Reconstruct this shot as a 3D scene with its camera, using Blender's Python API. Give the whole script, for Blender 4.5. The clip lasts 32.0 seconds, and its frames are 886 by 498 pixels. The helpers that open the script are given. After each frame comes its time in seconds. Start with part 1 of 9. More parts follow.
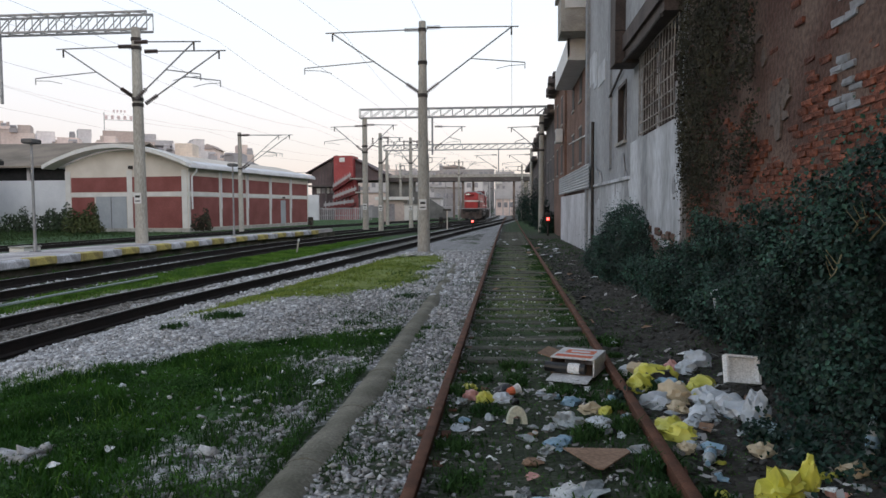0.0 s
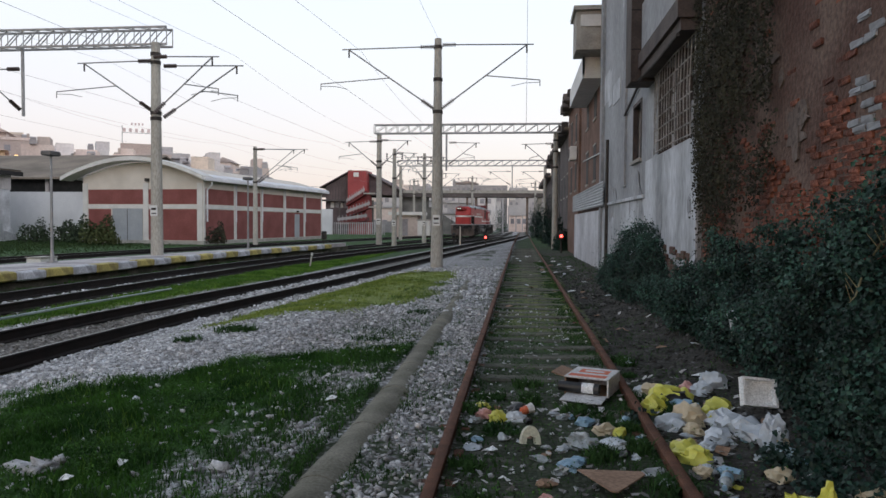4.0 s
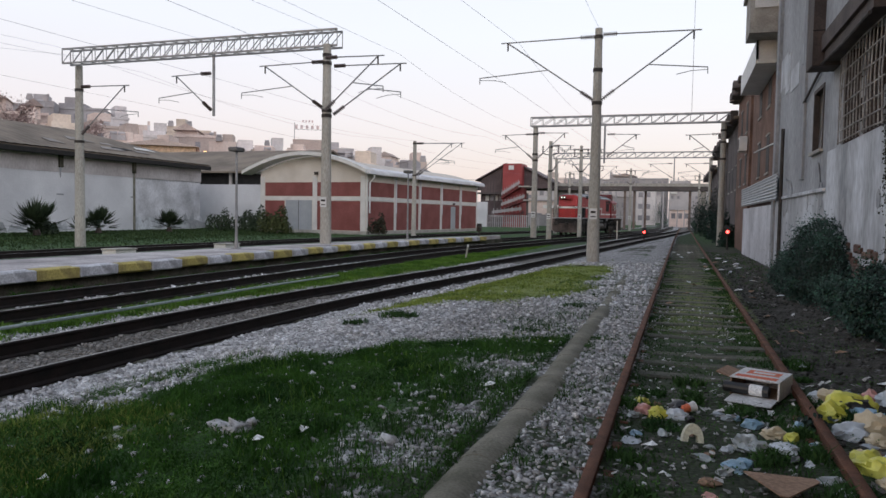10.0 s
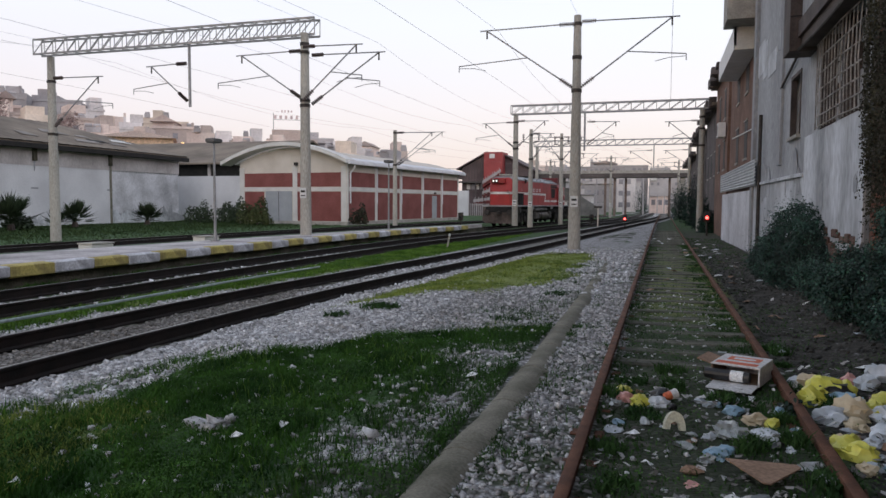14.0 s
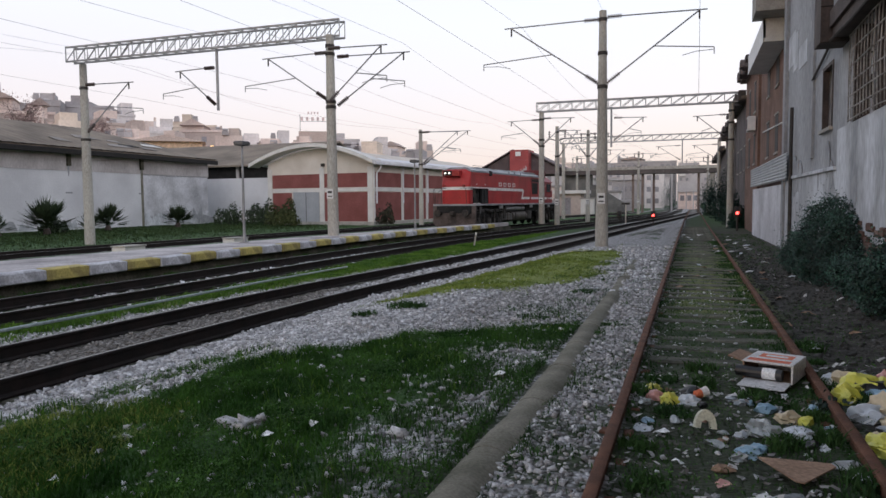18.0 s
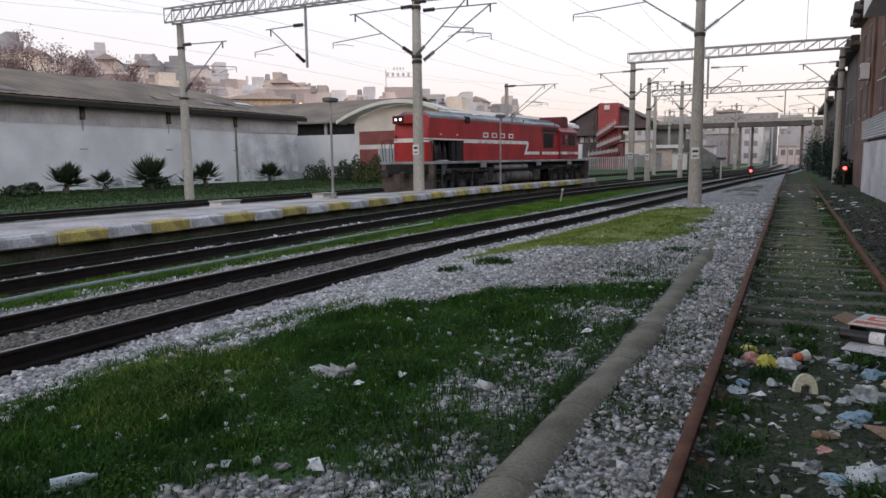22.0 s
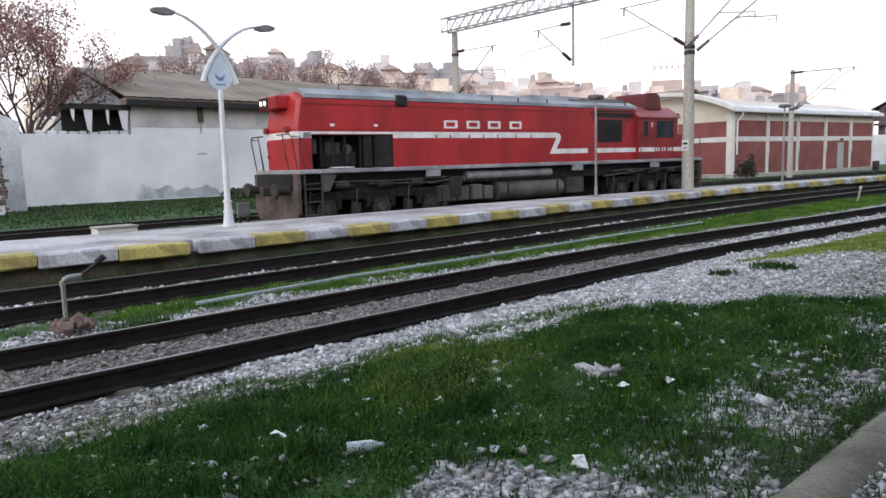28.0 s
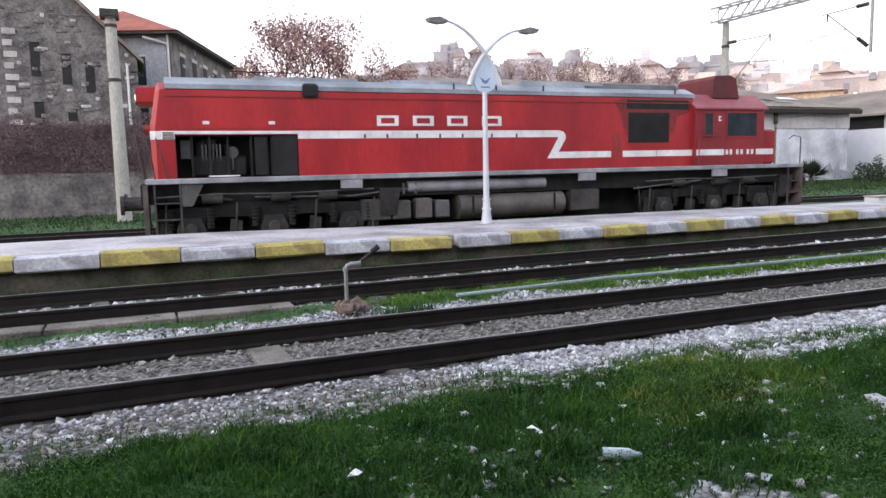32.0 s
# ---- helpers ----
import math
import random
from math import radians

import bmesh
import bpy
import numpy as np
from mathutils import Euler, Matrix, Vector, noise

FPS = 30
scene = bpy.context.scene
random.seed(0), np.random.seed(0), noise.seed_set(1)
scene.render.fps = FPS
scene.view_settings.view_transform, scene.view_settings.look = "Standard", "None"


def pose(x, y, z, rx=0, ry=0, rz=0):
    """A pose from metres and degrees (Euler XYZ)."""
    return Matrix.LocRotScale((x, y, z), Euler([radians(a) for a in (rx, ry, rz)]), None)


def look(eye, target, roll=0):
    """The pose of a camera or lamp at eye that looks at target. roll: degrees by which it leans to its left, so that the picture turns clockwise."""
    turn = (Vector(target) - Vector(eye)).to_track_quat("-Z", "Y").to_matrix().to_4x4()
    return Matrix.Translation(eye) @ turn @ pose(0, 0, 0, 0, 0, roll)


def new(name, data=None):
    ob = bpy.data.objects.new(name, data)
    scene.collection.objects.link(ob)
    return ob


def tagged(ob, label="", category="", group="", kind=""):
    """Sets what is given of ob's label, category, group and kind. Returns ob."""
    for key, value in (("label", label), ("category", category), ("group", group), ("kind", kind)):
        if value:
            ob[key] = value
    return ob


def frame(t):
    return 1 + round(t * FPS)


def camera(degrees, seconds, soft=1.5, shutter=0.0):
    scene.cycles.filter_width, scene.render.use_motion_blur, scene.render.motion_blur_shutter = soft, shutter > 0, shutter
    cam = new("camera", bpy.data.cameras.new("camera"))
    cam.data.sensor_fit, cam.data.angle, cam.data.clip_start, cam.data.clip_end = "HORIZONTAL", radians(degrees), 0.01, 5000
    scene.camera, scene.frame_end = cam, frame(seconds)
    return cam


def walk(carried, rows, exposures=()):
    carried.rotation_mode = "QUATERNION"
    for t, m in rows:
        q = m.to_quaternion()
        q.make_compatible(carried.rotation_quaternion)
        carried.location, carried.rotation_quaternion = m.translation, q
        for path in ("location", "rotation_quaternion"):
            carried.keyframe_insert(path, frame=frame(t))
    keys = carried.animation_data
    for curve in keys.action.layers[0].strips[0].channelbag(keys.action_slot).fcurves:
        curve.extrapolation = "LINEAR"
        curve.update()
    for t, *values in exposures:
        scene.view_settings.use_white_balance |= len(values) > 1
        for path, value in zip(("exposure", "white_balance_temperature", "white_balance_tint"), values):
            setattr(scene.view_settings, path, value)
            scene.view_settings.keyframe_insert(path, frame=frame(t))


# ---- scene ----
cam = camera(64.2, 32.0)
PATH = [
    (0, (-0.097, 0.091, 1.608), (-0.279, 2.079, 1.491), -0.3),
    (0.5, (-0.087, 0.08, 1.614), (-0.269, 2.069, 1.519), 0.1),
    (1, (-0.089, 0.083, 1.622), (-0.288, 2.072, 1.541), -0.1),
    (1.5, (-0.092, 0.082, 1.62), (-0.285, 2.071, 1.549), 0.1),
    (2, (-0.102, 0.082, 1.621), (-0.296, 2.071, 1.556), 0.3),
    (2.5, (-0.109, 0.087, 1.622), (-0.304, 2.076, 1.556), 0.4),
    (4.5, (-0.117, 0.096, 1.622), (-0.353, 2.08, 1.548), 0.3),
    (5, (-0.115, 0.099, 1.616), (-0.387, 2.079, 1.554), 0.2),
    (5.5, (-0.108, 0.095, 1.623), (-0.433, 2.068, 1.557), 0.1),
    (6, (-0.104, 0.095, 1.624), (-0.429, 2.067, 1.554), -0.1),
    (6.5, (-0.107, 0.1, 1.618), (-0.454, 2.069, 1.544), 0.0),
    (7, (-0.114, 0.093, 1.621), (-0.469, 2.06, 1.539), 0.1),
    (7.5, (-0.113, 0.099, 1.621), (-0.473, 2.064, 1.533), 0.0),
    (8, (-0.115, 0.099, 1.618), (-0.483, 2.063, 1.532), 0.1),
    (8.5, (-0.115, 0.101, 1.614), (-0.478, 2.066, 1.521), 0.2),
    (9, (-0.135, 0.085, 1.608), (-0.576, 2.032, 1.487), 0.6),
    (9.5, (-0.151, 0.006, 1.607), (-0.772, 1.902, 1.46), 1.0),
    (10, (-0.15, -0.051, 1.608), (-0.788, 1.842, 1.51), 1.0),
    (10.5, (-0.151, -0.031, 1.608), (-0.739, 1.878, 1.515), 0.5),
    (11, (-0.152, -0.02, 1.613), (-0.735, 1.89, 1.504), -0.1),
    (11.5, (-0.142, -0.005, 1.614), (-0.722, 1.905, 1.499), -0.3),
    (12, (-0.139, 0.003, 1.618), (-0.718, 1.914, 1.51), -0.2),
    (12.5, (-0.143, 0.007, 1.62), (-0.73, 1.916, 1.509), -0.2),
    (13, (-0.141, 0.007, 1.615), (-0.725, 1.916, 1.495), -0.0),
    (13.5, (-0.144, 0.018, 1.617), (-0.737, 1.923, 1.476), 0.0),
    (14, (-0.152, 0.018, 1.617), (-0.741, 1.925, 1.489), 0.3),
    (14.5, (-0.16, 0.029, 1.615), (-0.756, 1.933, 1.473), 0.1),
    (16.5, (-0.159, 0.019, 1.616), (-0.771, 1.917, 1.467), -0.0),
    (17, (-0.155, 0.012, 1.618), (-0.777, 1.908, 1.484), -0.3),
    (17.5, (-0.14, 0.012, 1.618), (-0.788, 1.9, 1.49), -0.6),
    (18, (-0.144, 0.008, 1.621), (-0.805, 1.891, 1.49), -0.5),
    (18.5, (-0.146, 0.003, 1.621), (-0.855, 1.868, 1.492), -0.6),
    (19, (-0.159, 0.012, 1.619), (-0.896, 1.866, 1.489), -0.8),
    (19.5, (-0.163, 0.016, 1.619), (-0.914, 1.864, 1.486), -0.8),
    (20, (-0.161, 0.011, 1.62), (-0.936, 1.85, 1.485), -0.9),
    (20.5, (-0.17, 0.013, 1.618), (-0.971, 1.834, 1.411), -0.7),
    (21, (-0.171, 0.011, 1.615), (-0.986, 1.826, 1.409), -0.7),
    (21.5, (-0.172, 0.01, 1.614), (-1.025, 1.802, 1.372), -0.7),
    (22, (-0.176, 0.012, 1.614), (-1.053, 1.792, 1.362), -0.7),
    (22.5, (-0.187, 0.01, 1.609), (-1.104, 1.77, 1.356), -0.8),
    (23, (-0.191, 0.002, 1.61), (-1.167, 1.73, 1.363), -0.7),
    (23.5, (-0.193, -0.01, 1.609), (-1.198, 1.702, 1.366), -0.7),
    (24, (-0.199, -0.005, 1.61), (-1.224, 1.693, 1.356), -0.6),
    (24.5, (-0.216, -0.018, 1.607), (-1.334, 1.621, 1.353), -0.3),
    (25, (-0.22, -0.02, 1.606), (-1.402, 1.574, 1.357), -0.9),
    (25.5, (-0.223, -0.023, 1.609), (-1.441, 1.544, 1.366), -1.0),
    (27.5, (-0.205, -0.047, 1.62), (-1.613, 1.353, 1.376), -1.5),
    (28, (-0.21, -0.048, 1.618), (-1.666, 1.302, 1.375), -1.6),
    (28.5, (-0.218, -0.053, 1.619), (-1.699, 1.269, 1.377), -1.5),
    (29, (-0.231, -0.071, 1.62), (-1.776, 1.176, 1.379), -1.3),
    (29.5, (-0.237, -0.082, 1.622), (-1.84, 1.09, 1.384), -1.3),
    (30, (-0.239, -0.099, 1.626), (-1.887, 1.01, 1.398), -1.0),
    (30.5, (-0.228, -0.114, 1.63), (-1.941, 0.893, 1.403), -1.2),
    (31, (-0.22, -0.125, 1.633), (-1.963, 0.832, 1.414), -1.3),
    (31.5, (-0.227, -0.132, 1.634), (-2.01, 0.748, 1.415), -1.2),
    (32, (-0.244, -0.133, 1.638), (-2.077, 0.635, 1.409), -1.3),
]


walk(cam, [(t, look(eye, target, roll)) for t, eye, target, roll in PATH],
     exposures=[(0.0, -0.0, 6300, 6), (8.0, -0.12, 6380, 9), (19.0, -0.06, 6420, 11), (22.0, 0.0, 6400, 10), (25.0, 0.4, 6380, 9), (28.0, 0.7, 6380, 9), (30.0, 0.62, 6380, 10), (32.0, 1.05, 6350, 12)])

# ---- sky and sun ----
world = bpy.data.worlds.new("dusk_sky")
scene.world = world
world.use_nodes = True
wn, wl = world.node_tree.nodes, world.node_tree.links
wn.clear()
w_out = wn.new("ShaderNodeOutputWorld")
w_add = wn.new("ShaderNodeAddShader")
w_bg1 = wn.new("ShaderNodeBackground")
w_bg2 = wn.new("ShaderNodeBackground")
w_sky = wn.new("ShaderNodeTexSky")
w_sky.sky_type = "NISHITA"
w_sky.sun_disc = False
w_sky.sun_elevation = radians(5)
w_sky.sun_rotation = radians(200)
w_bg1.inputs["Strength"].default_value = 0.05
w_tc = wn.new("ShaderNodeTexCoord")
w_sep = wn.new("ShaderNodeSeparateXYZ")
w_ramp = wn.new("ShaderNodeValToRGB")
w_ramp.color_ramp.elements[0].position = 0.0
w_ramp.color_ramp.elements[0].color = (0.7, 0.6, 0.62, 1)
w_ramp.color_ramp.elements[1].position = 1.0
w_ramp.color_ramp.elements[1].color = (0.3, 0.345, 0.44, 1)
for at, c in ((0.06, (0.8, 0.685, 0.7, 1)), (0.13, (0.87, 0.79, 0.825, 1)), (0.24, (0.89, 0.885, 0.945, 1)), (0.42, (0.85, 0.875, 0.955, 1)), (0.62, (0.56, 0.61, 0.71, 1))):
    w_ramp.color_ramp.elements.new(at).color = c
w_bg2.inputs["Strength"].default_value = 1.05
wl.new(w_tc.outputs["Generated"], w_sep.inputs[0])
wl.new(w_sep.outputs["Z"], w_ramp.inputs[0])
wl.new(w_ramp.outputs[0], w_bg2.inputs["Color"])
wl.new(w_sky.outputs[0], w_bg1.inputs["Color"])
wl.new(w_bg1.outputs[0], w_add.inputs[0])
wl.new(w_bg2.outputs[0], w_add.inputs[1])
wl.new(w_add.outputs[0], w_out.inputs["Surface"])
sun = new("sun", bpy.data.lights.new("sun", "SUN"))
sun.data.energy = 0.7
sun.data.angle = radians(40)
sun.data.color = (1.0, 0.93, 0.9)
sun.matrix_world = look((0, 0, 50), (-48, 95, 0))


# ---- mesh helpers ----
class Shape:
    """Gathers simple solids into one mesh."""

    def __init__(self):
        self.v, self.f = [], []

    def add(self, verts, faces):
        n = len(self.v)
        self.v += [tuple(p) for p in verts]
        self.f += [tuple(i + n for i in f) for f in faces]
        return self

    def box(self, x0, y0, z0, x1, y1, z1, m=None, bevel=0.0):
        if bevel > 0:
            b = bevel
            pts = []
            for z, k in ((z0, b), (z0 + b, 0), (z1 - b, 0), (z1, b)):
                pts += [(x0 + k, y0 + k, z), (x1 - k, y0 + k, z), (x1 - k, y1 - k, z), (x0 + k, y1 - k, z)]
            faces = [(3, 2, 1, 0), (12, 13, 14, 15)]
            for r in range(3):
                for i in range(4):
                    j = (i + 1) % 4
                    faces.append((r * 4 + i, r * 4 + j, r * 4 + 4 + j, r * 4 + 4 + i))
        else:
            pts = [(x0, y0, z0), (x1, y0, z0), (x1, y1, z0), (x0, y1, z0), (x0, y0, z1), (x1, y0, z1), (x1, y1, z1), (x0, y1, z1)]
            faces = [(3, 2, 1, 0), (4, 5, 6, 7), (0, 1, 5, 4), (1, 2, 6, 5), (2, 3, 7, 6), (3, 0, 4, 7)]
        if m is not None:
            pts = [m @ Vector(p) for p in pts]
        return self.add(pts, faces)

    def tube(self, p0, p1, r0, r1=None, n=10, caps=True):
        p0, p1 = Vector(p0), Vector(p1)
        r1 = r0 if r1 is None else r1
        d = (p1 - p0).normalized()
        a = d.cross(Vector((0, 0, 1)) if abs(d.z) < 0.9 else Vector((1, 0, 0))).normalized()
        b = d.cross(a)
        pts = []
        for p, r in ((p0, r0), (p1, r1)):
            for i in range(n):
                t = 2 * math.pi * i / n
                pts.append(p + a * (r * math.cos(t)) + b * (r * math.sin(t)))
        faces = [(i, (i + 1) % n, n + (i + 1) % n, n + i) for i in range(n)]
        if caps:
            faces += [tuple(range(n - 1, -1, -1)), tuple(range(n, 2 * n))]
        return self.add(pts, faces)

    def path(self, pts, r, n=8):
        """One continuous bent tube; r may taper from a start to an end value."""
        pts = [Vector(p) for p in pts]
        ra, rb = r if isinstance(r, tuple) else (r, r)
        rings, a = [], None
        for i, p in enumerate(pts):
            d = (pts[min(i + 1, len(pts) - 1)] - pts[max(i - 1, 0)]).normalized()
            if a is None:
                a = d.cross(Vector((0, 0, 1)) if abs(d.z) < 0.9 else Vector((1, 0, 0)))
            a = (a - d * a.dot(d)).normalized()
            b = d.cross(a)
            k = ra + (rb - ra) * i / (len(pts) - 1)
            rings += [p + a * (k * math.cos(2 * math.pi * j / n)) + b * (k * math.sin(2 * math.pi * j / n)) for j in range(n)]
        faces = [(i * n + j, i * n + (j + 1) % n, (i + 1) * n + (j + 1) % n, (i + 1) * n + j) for i in range(len(pts) - 1) for j in range(n)]
        faces += [tuple(range(n - 1, -1, -1)), tuple(range((len(pts) - 1) * n, len(pts) * n))]
        return self.add(rings, faces)

    def lathe(self, p0, p1, profile, n=10):
        """A turned body between two points; the profile is (share of the length, radius)."""
        p0, p1 = Vector(p0), Vector(p1)
        d = (p1 - p0).normalized()
        a = d.cross(Vector((0, 0, 1)) if abs(d.z) < 0.9 else Vector((1, 0, 0))).normalized()
        b = d.cross(a)
        pts = [p0.lerp(p1, t) + a * (r * math.cos(2 * math.pi * j / n)) + b * (r * math.sin(2 * math.pi * j / n)) for t, r in profile for j in range(n)]
        k = len(profile)
        faces = [(i * n + j, i * n + (j + 1) % n, (i + 1) * n + (j + 1) % n, (i + 1) * n + j) for i in range(k - 1) for j in range(n)]
        faces += [tuple(range(n - 1, -1, -1)), tuple(range((k - 1) * n, k * n))]
        return self.add(pts, faces)

    def prism(self, outline, lo, hi, axis="y"):
        """An outline in a plane, drawn out along an axis from lo to hi."""
        def put(u, w, s):
            return {"y": (u, s, w), "x": (s, u, w), "z": (u, w, s)}[axis]
        n = len(outline)
        pts = [put(u, w, lo) for u, w in outline] + [put(u, w, hi) for u, w in outline]
        faces = [(i, (i + 1) % n, n + (i + 1) % n, n + i) for i in range(n)]
        faces += [tuple(range(n - 1, -1, -1)), tuple(range(n, 2 * n))]
        return self.add(pts, faces)

    def sweep(self, section, line, z):
        """A section (across, up) swept along a line of (x, y)."""
        n = len(section)
        pts = []
        for i, (x, y) in enumerate(line):
            a, b = line[max(i - 1, 0)], line[min(i + 1, len(line) - 1)]
            d = Vector((b[0] - a[0], b[1] - a[1], 0)).normalized()
            for u, w in section:
                pts.append((x + d.y * u, y - d.x * u, z + w))
        faces = []
        for i in range(len(line) - 1):
            for k in range(n):
                faces.append((i * n + k, i * n + (k + 1) % n, (i + 1) * n + (k + 1) % n, (i + 1) * n + k))
        faces += [tuple(range(n - 1, -1, -1)), tuple(range((len(line) - 1) * n, len(line) * n))]
        return self.add(pts, faces)

    def mesh(self, name, material, smooth=False):
        me = bpy.data.meshes.new(name)
        me.from_pydata(self.v, [], self.f)
        bm = bmesh.new()
        bm.from_mesh(me)
        bmesh.ops.recalc_face_normals(bm, faces=bm.faces)
        bm.to_mesh(me)
        bm.free()
        for m in material if isinstance(material, (list, tuple)) else [material]:
            me.materials.append(m)
        if smooth:
            me.shade_smooth()
            me.set_sharp_from_angle(angle=radians(40))
        return me


def thing(name, label, category, m=None, group="", kind=""):
    ob = new(name)
    ob.empty_display_size = 0.2
    if m is not None:
        ob.matrix_basis = m
    return tagged(ob, label, category, group, kind)


def part(name, shape, material, parent, label="", smooth=False, m=None):
    data = shape if isinstance(shape, bpy.types.Mesh) else shape.mesh(name, material, smooth)
    ob = new(name, data)
    ob.parent = parent
    if m is not None:
        ob.matrix_basis = m
    if label:
        tagged(ob, label)
    return ob


def solo(name, shape, material, label, category, group="", kind="", smooth=False, m=None):
    ob = new(name, shape if isinstance(shape, bpy.types.Mesh) else shape.mesh(name, material, smooth))
    if m is not None:
        ob.matrix_basis = m
    return tagged(ob, label, category, group, kind)


# ---- materials ----
def mat(name, c1, c2, scale=3.0, fine=40.0, rough=0.8, metal=0.0, bump=0.3, grain=0.25, vary=0.0, spread=(0.35, 0.65), stretch=(1, 1, 1), spec=0.5, emit=0.0, island=0.0, leaf=0.0):
    m = bpy.data.materials.new(name)
    m.use_nodes = True
    nt = m.node_tree
    bs = nt.nodes["Principled BSDF"]
    bs.inputs["Roughness"].default_value = rough
    bs.inputs["Metallic"].default_value = metal
    bs.inputs["Specular IOR Level"].default_value = spec
    tc = nt.nodes.new("ShaderNodeTexCoord")
    mp = nt.nodes.new("ShaderNodeMapping")
    mp.inputs["Scale"].default_value = stretch
    big = nt.nodes.new("ShaderNodeTexNoise")
    big.inputs["Scale"].default_value = scale
    big.inputs["Detail"].default_value = 5
    small = nt.nodes.new("ShaderNodeTexNoise")
    small.inputs["Scale"].default_value = fine
    small.inputs["Detail"].default_value = 4
    ramp = nt.nodes.new("ShaderNodeValToRGB")
    ramp.color_ramp.elements[0].position, ramp.color_ramp.elements[1].position = spread
    ramp.color_ramp.elements[0].color = (*c1, 1)
    ramp.color_ramp.elements[1].color = (*c2, 1)
    nt.links.new(tc.outputs["Object"], mp.inputs[0])
    for t in (big, small):
        nt.links.new(mp.outputs[0], t.inputs["Vector"])
    nt.links.new(big.outputs["Fac"], ramp.inputs[0])
    hsv = nt.nodes.new("ShaderNodeHueSaturation")
    val = nt.nodes.new("ShaderNodeMapRange")
    val.inputs["From Min"].default_value, val.inputs["From Max"].default_value = 0.3, 0.7
    val.inputs["To Min"].default_value, val.inputs["To Max"].default_value = 1 - grain, 1 + grain
    nt.links.new(small.outputs["Fac"], val.inputs["Value"])
    nt.links.new(ramp.outputs[0], hsv.inputs["Color"])
    last = val.outputs[0]
    for amount, kind in ((vary, "ob"), (island, "is")):
        if amount > 0:
            if kind == "ob":
                src = nt.nodes.new("ShaderNodeObjectInfo").outputs["Random"]
            else:
                src = nt.nodes.new("ShaderNodeNewGeometry").outputs["Random Per Island"]
            mr = nt.nodes.new("ShaderNodeMapRange")
            mr.inputs["To Min"].default_value, mr.inputs["To Max"].default_value = 1 - amount, 1 + amount
            mu = nt.nodes.new("ShaderNodeMath")
            mu.operation = "MULTIPLY"
            nt.links.new(src, mr.inputs["Value"])
            nt.links.new(mr.outputs[0], mu.inputs[0])
            nt.links.new(last, mu.inputs[1])
            last = mu.outputs[0]
    nt.links.new(last, hsv.inputs["Value"])
    nt.links.new(hsv.outputs[0], bs.inputs["Base Color"])
    if bump > 0:
        bp = nt.nodes.new("ShaderNodeBump")
        bp.inputs["Strength"].default_value = bump
        bp.inputs["Distance"].default_value = 0.02
        nt.links.new(small.outputs["Fac"], bp.inputs["Height"])
        nt.links.new(bp.outputs[0], bs.inputs["Normal"])
    if emit > 0:
        bs.inputs["Emission Color"].default_value = (*c1, 1)
        bs.inputs["Emission Strength"].default_value = emit
    if leaf > 0:
        tr = nt.nodes.new("ShaderNodeBsdfTranslucent")
        mx = nt.nodes.new("ShaderNodeMixShader")
        mx.inputs[0].default_value = leaf
        nt.links.new(hsv.outputs[0], tr.inputs["Color"])
        nt.links.new(bs.outputs[0], mx.inputs[1])
        nt.links.new(tr.outputs[0], mx.inputs[2])
        nt.links.new(mx.outputs[0], nt.nodes["Material Output"].inputs["Surface"])
    return m


M = {}
M["rail_rust"] = mat("rusty_rail", (0.085, 0.035, 0.02), (0.16, 0.068, 0.038), 6, 80, 0.85, 0.2, 0.4)
M["rail_dark"] = mat("dark_oily_rail", (0.006, 0.004, 0.0035), (0.017, 0.0095, 0.008), 5, 60, 0.8, 0.2, 0.4)
M["rail_top"] = mat("worn_rail_head", (0.17, 0.16, 0.155), (0.28, 0.27, 0.265), 4, 50, 0.4, 0.6, 0.1)
M["sleeper"] = mat("weathered_sleeper", (0.06, 0.061, 0.046), (0.14, 0.137, 0.11), 5, 40, 0.95, 0, 0.6, 0.3, vary=0.2, stretch=(0.4, 1, 1))
M["concrete"] = mat("concrete", (0.3, 0.285, 0.26), (0.42, 0.4, 0.37), 2.5, 45, 0.9, 0, 0.4, vary=0.06)
M["pole"] = mat("spun_concrete", (0.33, 0.31, 0.28), (0.44, 0.42, 0.38), 1.2, 30, 0.85, 0, 0.15, stretch=(1, 1, 0.25))
M["pipe"] = mat("mossy_dusty_concrete_pipe", (0.12, 0.115, 0.085), (0.25, 0.235, 0.19), 2.4, 45, 0.95, 0, 0.6, 0.25, vary=0.1, spread=(0.3, 0.68))
M["steel"] = mat("galvanised_steel", (0.26, 0.26, 0.27), (0.36, 0.36, 0.37), 4, 50, 0.55, 0.6, 0.1)
M["iron"] = mat("dark_iron", (0.035, 0.03, 0.028), (0.07, 0.06, 0.055), 6, 60, 0.7, 0.4, 0.2)
M["insul"] = mat("brown_insulator", (0.05, 0.035, 0.03), (0.08, 0.05, 0.045), 8, 60, 0.35)
M["wire"] = mat("wire", (0.2, 0.2, 0.2), (0.3, 0.29, 0.29), 5, 50, 0.6, 0.4, 0)
M["white_kerb"] = mat("worn_white_kerb_paint", (0.28, 0.275, 0.3), (0.62, 0.62, 0.66), 2.6, 22, 0.85, 0, 0.4, 0.22, 0.12, spread=(0.28, 0.58))
M["yellow_kerb"] = mat("worn_yellow_kerb_paint", (0.26, 0.21, 0.09), (0.53, 0.44, 0.14), 2.6, 22, 0.85, 0, 0.4, 0.22, 0.14, spread=(0.28, 0.58))
